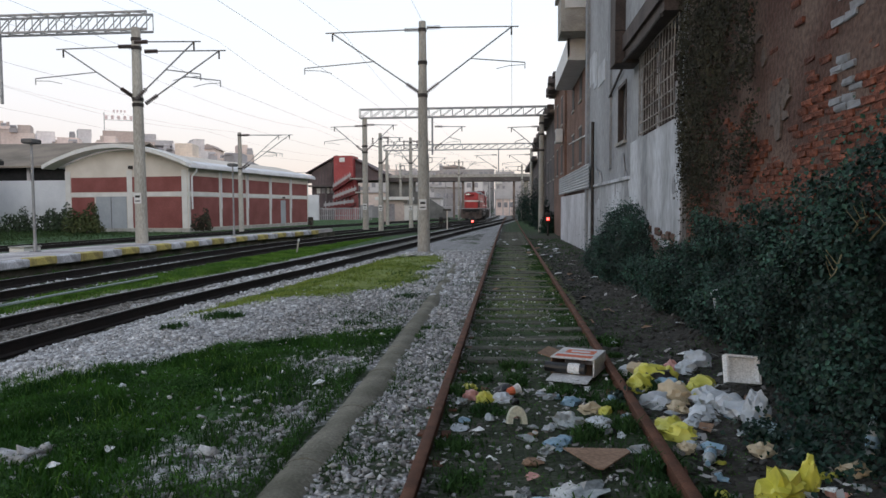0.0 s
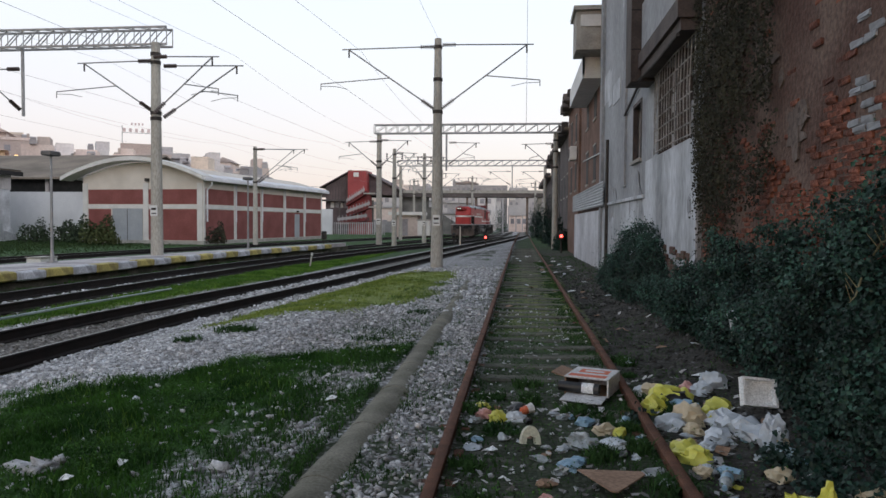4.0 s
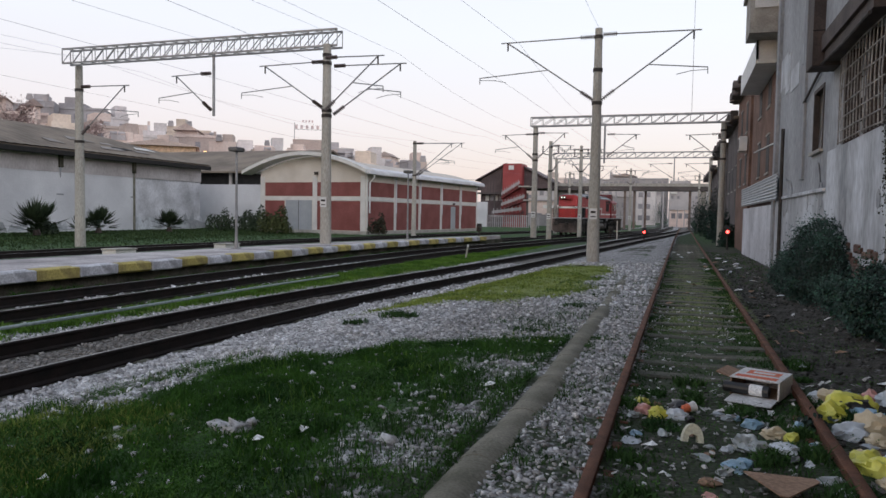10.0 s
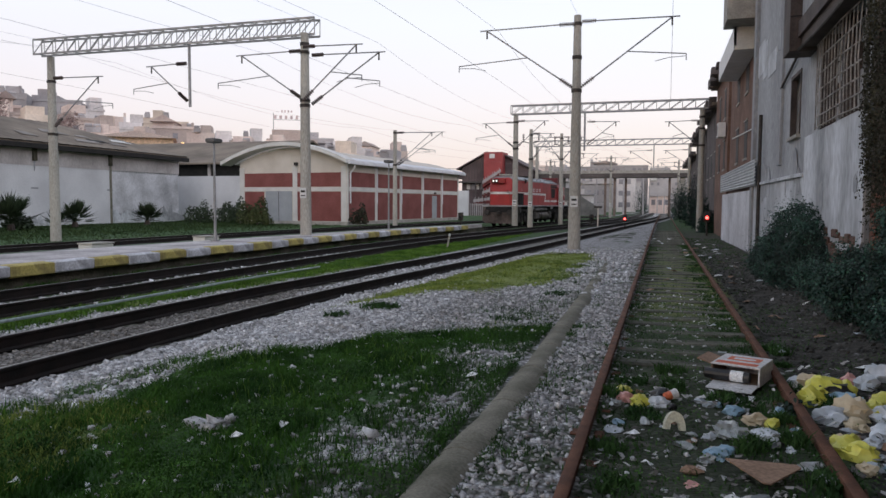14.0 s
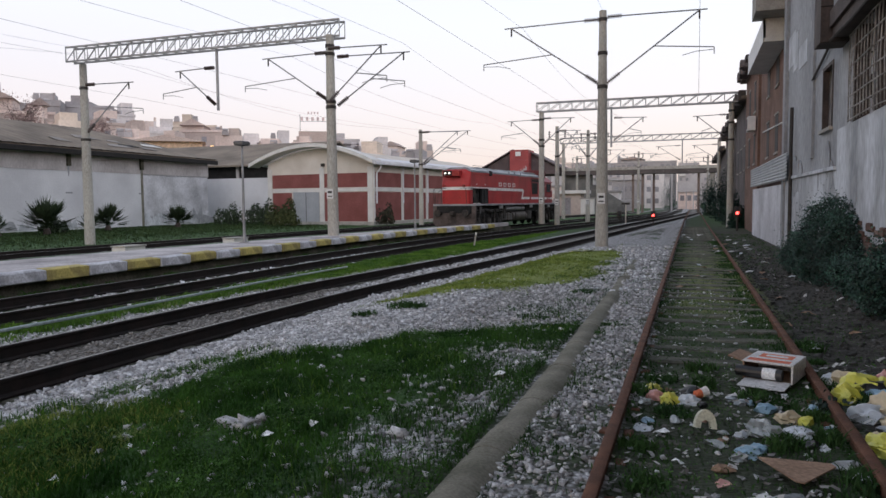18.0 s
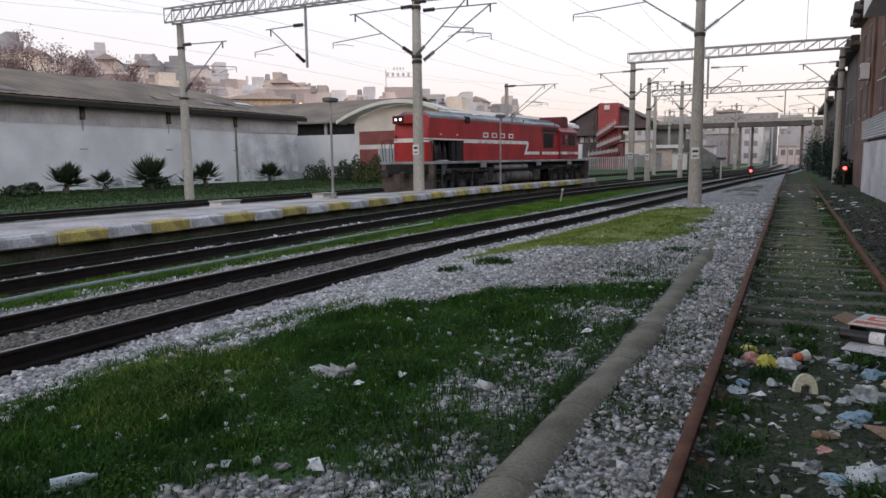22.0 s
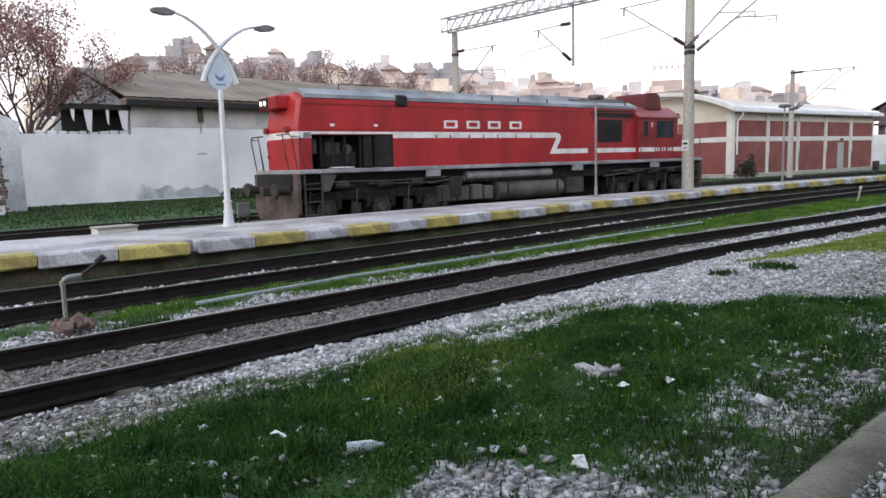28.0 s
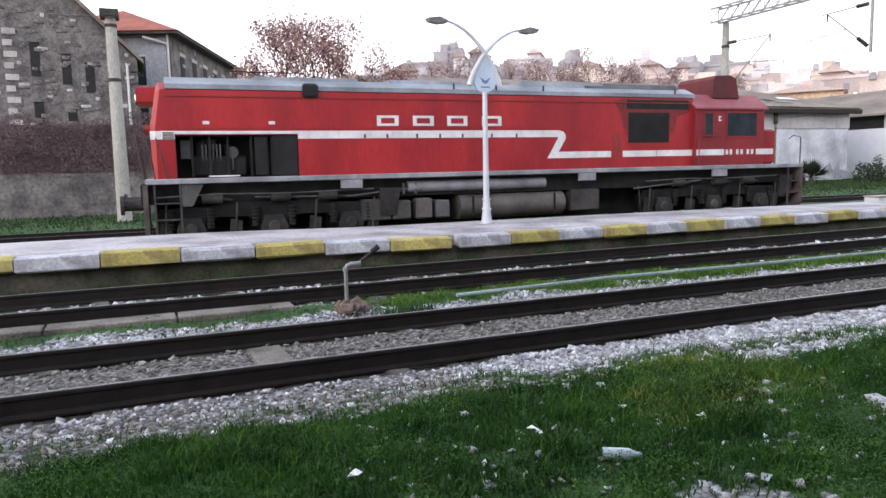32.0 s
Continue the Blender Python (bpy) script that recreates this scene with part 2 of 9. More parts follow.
M["slab"] = mat("pale_platform_slab", (0.26, 0.24, 0.245), (0.54, 0.505, 0.51), 0.9, 14, 0.9, 0, 0.4, 0.2, spread=(0.3, 0.6))
M["dirt"] = mat("dark_earth", (0.032, 0.031, 0.029), (0.085, 0.082, 0.076), 2, 30, 1, 0, 0.6)
M["footing"] = mat("mossy_brown_footing", (0.04, 0.042, 0.026), (0.12, 0.105, 0.085), 1.6, 20, 1, 0, 0.6, 0.3)
M["red"] = mat("red_loco_paint", (0.25, 0.013, 0.017), (0.43, 0.025, 0.028), 0.7, 9, 0.42, 0, 0.02, 0.1, stretch=(1, 1.5, 0.5), spread=(0.3, 0.62))
M["dkred"] = mat("dull_red_paint", (0.2, 0.018, 0.018), (0.32, 0.03, 0.026), 1.5, 20, 0.5, 0, 0.05)
M["stripe"] = mat("cream_paint", (0.64, 0.61, 0.59), (0.84, 0.82, 0.8), 2, 14, 0.5, 0, 0.03, 0.08)
M["roofgrey"] = mat("grey_roof_paint", (0.17, 0.18, 0.2), (0.34, 0.36, 0.39), 0.8, 10, 0.5, 0.1, 0.03, 0.1)
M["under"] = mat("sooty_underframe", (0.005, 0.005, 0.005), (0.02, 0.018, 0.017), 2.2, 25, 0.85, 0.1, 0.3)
M["tank"] = mat("dusty_steel_tank", (0.028, 0.025, 0.024), (0.085, 0.076, 0.072), 1.4, 12, 0.7, 0.1, 0.1, 0.15)
M["frame"] = mat("grey_deck_paint", (0.06, 0.058, 0.058), (0.13, 0.125, 0.125), 2, 25, 0.7, 0.1, 0.15)
M["deck"] = mat("pale_grey_deck_paint", (0.2, 0.2, 0.21), (0.36, 0.36, 0.37), 1.6, 12, 0.6, 0.1, 0.05, 0.12)
# near-black paint; on sheets in openings it stands for the shade inside
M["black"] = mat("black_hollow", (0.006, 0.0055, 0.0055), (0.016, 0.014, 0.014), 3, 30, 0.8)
M["glass"] = mat("dark_window_glass", (0.02, 0.028, 0.034), (0.04, 0.05, 0.06), 2, 10, 0.08, 0, 0, 0.05)
M["lens"] = mat("headlight_lens", (1.0, 0.94, 0.85), (1.0, 0.94, 0.85), 2, 10, 0.2, 0, 0, 0, emit=1.3)
M["signal_red"] = mat("red_signal_lens", (1.0, 0.06, 0.05), (1.0, 0.06, 0.05), 2, 10, 0.3, 0, 0, 0, emit=9.0)
M["wall_white"] = mat("whitewash", (0.56, 0.56, 0.59), (0.71, 0.71, 0.74), 0.35, 9, 0.9, 0, 0.2, 0.05)
M["upper_band"] = mat("bare_warm_grey_plaster", (0.38, 0.345, 0.345), (0.56, 0.525, 0.53), 0.5, 8, 0.95, 0, 0.3, 0.1, stretch=(1, 1, 0.5))
M["wall_grey"] = mat("stained_grey_plaster", (0.25, 0.255, 0.27), (0.42, 0.43, 0.455), 0.7, 10, 0.95, 0, 0.4, 0.2, spread=(0.3, 0.7), stretch=(1, 1, 0.5))
M["wall_pale"] = mat("peeling_pale_plaster", (0.3, 0.31, 0.33), (0.6, 0.62, 0.66), 0.8, 9, 0.95, 0, 0.5, 0.2, spread=(0.35, 0.6), stretch=(1, 1, 0.45))
M["cream_wall"] = mat("cream_render", (0.58, 0.52, 0.46), (0.68, 0.62, 0.56), 0.6, 16, 0.9, 0, 0.2, 0.08)
M["brick_panel"] = mat("dull_red_brickwork", (0.19, 0.058, 0.052), (0.25, 0.085, 0.078), 0.7, 9, 0.9, 0, 0.2, 0.1)
M["band"] = mat("white_painted_band", (0.6, 0.58, 0.56), (0.7, 0.68, 0.66), 1, 14, 0.85, 0, 0.2, 0.08)
M["roofsheet"] = mat("pale_roof_sheet", (0.6, 0.59, 0.62), (0.74, 0.73, 0.76), 0.8, 12, 0.6, 0.1, 0.1, 0.08)
M["old_roof"] = mat("brown_old_roof", (0.15, 0.122, 0.098), (0.26, 0.215, 0.172), 0.35, 7, 0.9, 0, 0.2, 0.12)
M["doorgrey"] = mat("grey_steel_door", (0.32, 0.34, 0.37), (0.4, 0.42, 0.45), 0.6, 5, 0.6, 0.1, 0.05, 0.05)
M["brick"] = mat("old_red_brick", (0.12, 0.042, 0.028), (0.26, 0.09, 0.052), 2.0, 30, 0.95, 0, 0.9, 0.35, vary=0.35)
M["mortar"] = mat("crumbling_mortar_wall", (0.085, 0.043, 0.033), (0.17, 0.115, 0.092), 1.1, 18, 1, 0, 1.0, 0.35)
M["houses_brick"] = mat("brown_brick_house", (0.13, 0.075, 0.055), (0.22, 0.13, 0.1), 1.2, 14, 0.95, 0, 0.4)
M["darkwood"] = mat("dark_stained_wood", (0.045, 0.034, 0.032), (0.09, 0.068, 0.062), 2, 30, 0.8, 0, 0.3)
M["corr"] = mat("white_corrugated_sheet", (0.5, 0.52, 0.55), (0.66, 0.68, 0.7), 2, 20, 0.6, 0.2, 0.1)
M["white"] = mat("white_paint", (0.62, 0.62, 0.62), (0.72, 0.72, 0.72), 2, 20, 0.6, 0, 0.1, 0.08)


# ---- plan: centre lines of the tracks, in metres ----
def along(table):
    ys, xs = zip(*table)

    def f(y):
        i = max(0, min(len(ys) - 2, sum(1 for v in ys if v <= y) - 1))
        a, b, c, d = (xs[max(i - 1, 0)], xs[i], xs[i + 1], xs[min(i + 2, len(xs) - 1)])
        t = (y - ys[i]) / (ys[i + 1] - ys[i])
        h = ys[i + 1] - ys[i]
        m0 = (c - a) / (ys[i + 1] - ys[max(i - 1, 0)]) * h
        m1 = (d - b) / (ys[min(i + 2, len(ys) - 1)] - ys[i]) * h
        return ((2 * t**3 - 3 * t**2 + 1) * b + (t**3 - 2 * t**2 + t) * m0 + (-2 * t**3 + 3 * t**2) * c + (t**3 - t**2) * m1)
    return f


siding_x = along([(-30, 0.13), (0, 0.13), (60, 0.13), (110, 0.3), (220, 0.8)])
main_x = along([(-30, -7.25), (0, -7.25), (8, -7.2), (13, -7.05), (21.5, -6.25), (35, -5.25), (55.5, -3.7), (80, -1.7), (110, 0.1), (220, 0.8)])
platform_x = along([(-40, -10.6), (0, -10.6), (10, -10.6), (18, -10.65), (29, -10.3), (45, -8.4), (58, -6.5), (72, -4.9), (90, -3.4), (220, -2.0)])
loop_x = along([(-40, -17.2), (0, -17.2), (4.8, -17.25), (9.95, -17.3), (18, -16.2), (20.65, -15.75), (30.4, -14.65), (36.3, -13.6), (42.5, -12.8), (50, -11.85),
                (58.5, -10.75), (68, -9.4), (76.5, -7.85), (81, -6.95), (87.5, -5.5), (92, -4.8), (100, -4.1), (120, -3.4), (220, -2.5)])
back_x = along([(-60, -23.0), (0, -23.0), (12, -22.9), (30, -21.9), (45, -20.0), (60, -17.6), (80, -13.5), (100, -9.0), (220, -4.0)])
TRACKS = [(siding_x, 0.10, "rail_rust", -4, 120), (main_x, -0.06, "rail_dark", -14, 110), (platform_x, 0.03, "rail_dark", -25, 150),
          (loop_x, -0.05, "rail_dark", -32, 150), (back_x, 0.0, "rail_dark", -45, 110)]


def smooth(a, b, v):
    t = np.clip((v - a) / (b - a), 0, 1)
    return t * t * (3 - 2 * t)


def wob(x, y, s, seed=0.0):
    """Cheap smooth noise, about -1 to 1."""
    return (np.sin(x * s + 1.3 * np.sin(y * s * 0.7 + seed) + seed) + np.sin(y * s * 1.1 + 1.7 * np.sin(x * s * 0.8 - seed) + 2 * seed)
            + 0.6 * np.sin((x + y) * s * 2.3 + 2.1 * np.sin((x - y) * s * 1.9 + seed))) / 2.6


def tabled(f):
    """The same line, for whole arrays of y."""
    ys = np.arange(-29, 201, 0.25)
    xs = np.array([f(v) for v in ys])
    return lambda y: np.interp(y, ys, xs)


MX = tabled(main_x)
LINES = {f: tabled(f) for f in (siding_x, main_x, platform_x, loop_x, back_x)}


def rail_strip_at(x, y):
    """Dark strips of ground along the running rails, 0 to 1."""
    o = 0.0
    for f in (main_x, platform_x, loop_x):
        o = np.maximum(o, smooth(0.27, 0.17, np.abs(np.abs(x - LINES[f](y)) - 0.7525)))
    return o


def verge_at(x, y):
    """The worn strip of earth, small stones and thin grass between lawn and ballast."""
    near = smooth(-6.5, -6.15, x + 0.15 * wob(x, y, 2.6, 1.2)) * smooth(-4.7, -5.05, x + 0.2 * wob(x, y, 2.9, 0.3)) * smooth(3.2, 1.9, y)
    mid = np.interp(y, [2.5, 4, 5.2, 6.2, 7.2], [-5.25, -5.05, -5.1, -5.05, -4.5])
    along_lawn = smooth(0.5, 0.25, np.abs(x - mid + 0.25 * wob(x, y, 2.4, 0.9))) * smooth(2.2, 3.2, y) * smooth(7.3, 6.6, y)
    return np.maximum(near, 0.6 * along_lawn)


def gravel_at(x, y):
    """How much of the ground is loose stone, 0 to 1."""
    x, y = np.asarray(x, float), np.asarray(y, float)
    n = 0.34 * wob(x, y, 2.3, 0.4) + 0.2 * wob(x, y, 6.1, 1.9)
    mx = MX(np.clip(y, -29, 200))
    bed = smooth(2.0, 1.35, np.abs(x - mx))
    worn = verge_at(x, y)
    verge = np.clip(0.42 + 0.6 * n + 0.3 * wob(x, y, 9.5, 0.8), 0, 0.8) * worn
    # stone shoulder beside the main track, narrowing where the grass begins
    edge = np.interp(y, [-5, 0.8, 1.75, 2.4, 3.1, 3.85, 5.15, 6.2, 8, 9.5, 13], [-5.85, -5.8, -5.75, -5.45, -5.25, -4.82, -4.6, -4.4, -3.5, -1.5, -1.2])
    shoulder = smooth(0.35, -0.25, x - edge + 0.8 * n) * smooth(mx - 1.2, mx - 0.6, x)
    far = smooth(-0.9, 0.8, y - np.interp(x, [-5.3, -4.1, -3.0, -2.0], [10.9, 12.0, 13.2, 14.6]) + 0.9 * n) * smooth(-1.8, -2.3, x + 0.5 * n) * smooth(25, 22, y + 1.5 * n) * smooth(mx + 0.9, mx + 1.5, x)
    shoulder = shoulder * (1 - 0.75 * smooth(25, 33, y) * smooth(-0.35, 0.35, wob(x, y * 0.4, 1.1, 3.0) + 0.4 * wob(x, y, 3.0, 1.0)))
    shoulder = shoulder * (1 - 0.95 * far) * (1 - 0.9 * worn)
    strip = smooth(0.7, 0.35, np.abs(x + 1.0)) * np.clip(0.52 + 0.75 * n + 0.3 * wob(x, y, 11.0, 3.1) + 0.25 * smooth(5, 9, y), 0, 0.85)
    mix = smooth(-2.9, -1.8, x + 0.4 * n) * smooth(-0.7, -1.1, x) * (0.4 + 1.1 * n + 0.35 * wob(x, y, 9.0, 4.4)) * smooth(0, 2.0, y)
    near = 0.95 * smooth(0.95, 0.35, np.hypot((x + 2.2) * 0.95, (y - 2.3) * 1.15) + 0.55 * n + 0.25 * wob(x, y, 4.2, 2.6))
    near2 = 0.7 * smooth(0.5, 0.2, np.hypot(x + 1.9, y - 4.3) + 0.4 * n) + 0.8 * smooth(0.22, 0.1, np.hypot(x + 3.23, y - 4.32))
    mid = smooth(-8.05, -8.2, x) * smooth(-9.35, -8.75, x + 0.3 * n) * (0.15 + 0.75 * smooth(13, 6, y) + n * smooth(15, 11, y))
    kerb_side = 0.9 * smooth(0.16, 0.08, np.abs(x - LINES[platform_x](y) + 0.98)) * smooth(20, 16, y)
    lane = smooth(34, 42, y) * smooth(mx + 0.8, mx + 1.5, x) * smooth(-0.6, -0.9, x) * (0.3 + 0.9 * n)
    beds = 0
    for f in (platform_x, loop_x, back_x):
        c = LINES[f](y)
        beds = np.maximum(beds, 0.55 * smooth(1.5, 0.9, np.abs(x - c)))
    right = 0.25 * smooth(0.9, 1.1, x) * smooth(2.4, 1.9, x)
    inside = 0.1 * smooth(0.6, 0.4, np.abs(x - 0.13))
    g = np.maximum.reduce([bed, shoulder, strip, mix, near, near2, mid, kerb_side, lane, beds, right, inside, verge]) * (1 - rail_strip_at(x, y))
    return np.clip(g, 0, 1)


def height_at(x, y):
    x, y = np.asarray(x, float), np.asarray(y, float)
    mx = MX(np.clip(y, -29, 200))
    dip = -0.235 * smooth(mx + 2.9, mx + 1.1, x)
    rise = 0.07 * smooth(mx - 1.2, mx - 2.0, x)
    sid = -0.02 * smooth(0.7, 0.55, np.abs(x - 0.13))
    trough = -0.03 * rail_strip_at(x, y)
    bank = 0.12 * smooth(1.4, 2.5, x) * smooth(40, 20, y)
    r = 0.022 * wob(x, y, 3.1, 0.7) + 0.012 * wob(x, y, 8.3, 2.2)
    return dip + rise + sid + trough + bank + r * smooth(60, 20, np.hypot(x, y))


# ---- ground: one sheet to the horizon, finer close by ----
def build_ground():
    xs = np.unique(np.round(np.concatenate([-np.geomspace(60, 1500, 14)[::-1], np.arange(-60, -26, 2.0), np.arange(-26, -10, 0.5), np.arange(-10, 4, 0.11),
                                            np.arange(4, 20, 2.0), np.geomspace(20, 1500, 12)]), 3))
    ys = np.unique(np.round(np.concatenate([-np.geomspace(14, 1500, 12)[::-1], np.arange(-14, -2, 0.6), np.arange(-2, 16, 0.11), np.arange(16, 40, 0.4),
                                            np.arange(40, 120, 2.5), np.geomspace(120, 2500, 14)]), 3))
    gx, gy = np.meshgrid(xs, ys)
    gz = height_at(gx, gy)
    g = gravel_at(gx, gy)
    w, h = len(xs), len(ys)
    me = bpy.data.meshes.new("ground")
    verts = np.stack([gx, gy, gz], -1).reshape(-1, 3)
    idx = np.arange(w * h).reshape(h, w)
    quads = np.stack([idx[:-1, :-1], idx[:-1, 1:], idx[1:, 1:], idx[1:, :-1]], -1).reshape(-1, 4)
    me.from_pydata(verts.tolist(), [], quads.tolist())
    bare = np.maximum(smooth(0.75, 0.6, np.abs(gx - 0.13)) * (0.75 - 0.3 * smooth(7, 10, gy)), smooth(0.9, 1.1, gx) * smooth(60, 30, gy))
    bare = np.maximum(bare, 0.6 * smooth(0.55, 0.3, np.abs(gx + 1.75) + 0.2 * wob(gx, gy, 4.0, 3.3)) * smooth(9, 7, gy))
    bare = np.maximum(bare, rail_strip_at(gx, gy))
    bare = np.maximum(bare, 0.85 * verge_at(gx, gy))
    bare = np.maximum(bare, 0.7 * smooth(0.8, 0.55, np.abs(gx + 0.95)) * smooth(26, 20, gy))
    bare = np.maximum(bare, 0.75 * smooth(28, 38, gy) * smooth(-8, -4, gx) * smooth(0.2, -0.5, gx))
    bare = np.maximum(bare, 0.75 * smooth(0.42, 0.15, np.abs(gx + 1.42)) * smooth(5, 9, gy) * smooth(19, 15, gy))
    dusty = np.maximum(smooth(1.15, 0.95, np.abs(gx - MX(np.clip(gy, -29, 200)))), 0.8 * verge_at(gx, gy))
    yellow = smooth(9.6, 11.5, gy) * smooth(-9, -6, gx) * smooth(30, 22, gy) + 0.7 * smooth(0.6, 0.2, np.hypot(gx + 3.9, (gy - 3.9) * 0.8) + 0.3 * wob(gx, gy, 3.0, 5.0))
    yellow = np.maximum(yellow, 0.75 * smooth(-7.9, -8.2, gx) * smooth(-10.2, -9.4, gx) * smooth(7, 10, gy) * smooth(60, 40, gy))
    col = np.stack([g, np.clip(bare, 0, 1), np.clip(yellow, 0, 1), dusty], -1).reshape(-1)
    attr = me.color_attributes.new("kinds", "FLOAT_COLOR", "POINT")
    attr.data.foreach_set("color", col.astype(np.float32))
    me.shade_smooth()
    m = bpy.data.materials.new("ground_grass_stone_earth")
    m.use_nodes = True
    nt = m.node_tree
    bs = nt.nodes["Principled BSDF"]
    bs.inputs["Roughness"].default_value = 0.95
    at = nt.nodes.new("ShaderNodeVertexColor")
    at.layer_name = "kinds"
    sep = nt.nodes.new("ShaderNodeSeparateColor")
    nt.links.new(at.outputs[0], sep.inputs[0])
    tc = nt.nodes.new("ShaderNodeTexCoord")

    def noise_of(scale, detail=5):
        n = nt.nodes.new("ShaderNodeTexNoise")
        n.inputs["Scale"].default_value = scale
        n.inputs["Detail"].default_value = detail
        nt.links.new(tc.outputs["Object"], n.inputs["Vector"])
        return n

    def ramp_of(src, stops):
        r = nt.nodes.new("ShaderNodeValToRGB")
        r.color_ramp.elements[0].position, r.color_ramp.elements[0].color = stops[0][0], (*stops[0][1], 1)
        r.color_ramp.elements[1].position, r.color_ramp.elements[1].color = stops[-1][0], (*stops[-1][1], 1)
        for p, c in stops[1:-1]:
            r.color_ramp.elements.new(p).color = (*c, 1)
        nt.links.new(src, r.inputs[0])
        return r.outputs[0]

    def mix_of(fac, a, b):
        x = nt.nodes.new("ShaderNodeMix")
        x.data_type = "RGBA"
        nt.links.new(fac, x.inputs[0])
        nt.links.new(a, x.inputs[6])
        nt.links.new(b, x.inputs[7])
        return x.outputs[2]

    vor = nt.nodes.new("ShaderNodeTexVoronoi")
    vor.inputs["Scale"].default_value = 24
    nt.links.new(tc.outputs["Object"], vor.inputs["Vector"])
    stone_tone = nt.nodes.new("ShaderNodeSeparateColor")
    nt.links.new(vor.outputs["Color"], stone_tone.inputs[0])
    stone = ramp_of(stone_tone.outputs[0], [(0, (0.26, 0.255, 0.255)), (0.5, (0.46, 0.46, 0.475)), (1, (0.7, 0.7, 0.72))])
    brown = ramp_of(stone_tone.outputs[0], [(0, (0.12, 0.11, 0.1)), (0.5, (0.2, 0.185, 0.17)), (1, (0.34, 0.325, 0.31))])
    stone = mix_of(at.outputs[1], stone, brown)
    # darkens the stone colour towards cell edges, painted shade between stones
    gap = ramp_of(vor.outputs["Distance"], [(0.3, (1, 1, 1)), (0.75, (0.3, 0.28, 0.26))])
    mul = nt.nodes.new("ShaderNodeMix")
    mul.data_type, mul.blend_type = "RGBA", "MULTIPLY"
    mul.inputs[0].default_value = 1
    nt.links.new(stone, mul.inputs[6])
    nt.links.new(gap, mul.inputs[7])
    grass = ramp_of(noise_of(2.2).outputs["Fac"], [(0.3, (0.016, 0.046, 0.009)), (0.5, (0.026, 0.074, 0.013)), (0.7, (0.05, 0.12, 0.02))])
    ygrass = ramp_of(noise_of(3.1).outputs["Fac"], [(0.3, (0.13, 0.18, 0.04)), (0.7, (0.26, 0.3, 0.08))])
    earth = ramp_of(noise_of(5.0).outputs["Fac"], [(0.3, (0.02, 0.018, 0.014)), (0.55, (0.04, 0.036, 0.03)), (0.75, (0.08, 0.072, 0.062))])
    c = mix_of(sep.outputs[2], grass, ygrass)
    c = mix_of(sep.outputs[1], c, earth)
    jag = noise_of(11.0, 6)
    add = nt.nodes.new("ShaderNodeMath")
    add.operation = "ADD"
    nt.links.new(sep.outputs[0], add.inputs[0])
    nt.links.new(jag.outputs["Fac"], add.inputs[1])
    edge = nt.nodes.new("ShaderNodeMapRange")
    edge.inputs["From Min"].default_value, edge.inputs["From Max"].default_value = 0.85, 1.12
    nt.links.new(add.outputs[0], edge.inputs["Value"])
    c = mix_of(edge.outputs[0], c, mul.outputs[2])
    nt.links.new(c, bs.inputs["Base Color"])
    bp = nt.nodes.new("ShaderNodeBump")
    bp.inputs["Strength"].default_value, bp.inputs["Distance"].default_value = 0.7, 0.03
    hmix = nt.nodes.new("ShaderNodeMath")
    hmix.operation = "SUBTRACT"
    nt.links.new(jag.outputs["Fac"], hmix.inputs[0])
    nt.links.new(vor.outputs["Distance"], hmix.inputs[1])
    nt.links.new(hmix.outputs[0], bp.inputs["Height"])
    nt.links.new(bp.outputs[0], bs.inputs["Normal"])
    me.materials.append(m)
    tagged(new("ground", me), "grass, loose pale stone and dark earth of a railway yard", "ground", kind="structure")


build_ground()

# ---- tracks ----
RAIL = [(-0.07, -0.19), (0.07, -0.19), (0.07, -0.172), (0.02, -0.15), (0.02, -0.045), (0.036, -0.03), (0.036, -0.006), (0.028, 0.0), (-0.028, 0.0), (-0.036, -0.006), (-0.036, -0.03), (-0.02, -0.045), (-0.02, -0.15), (-0.07, -0.172)]


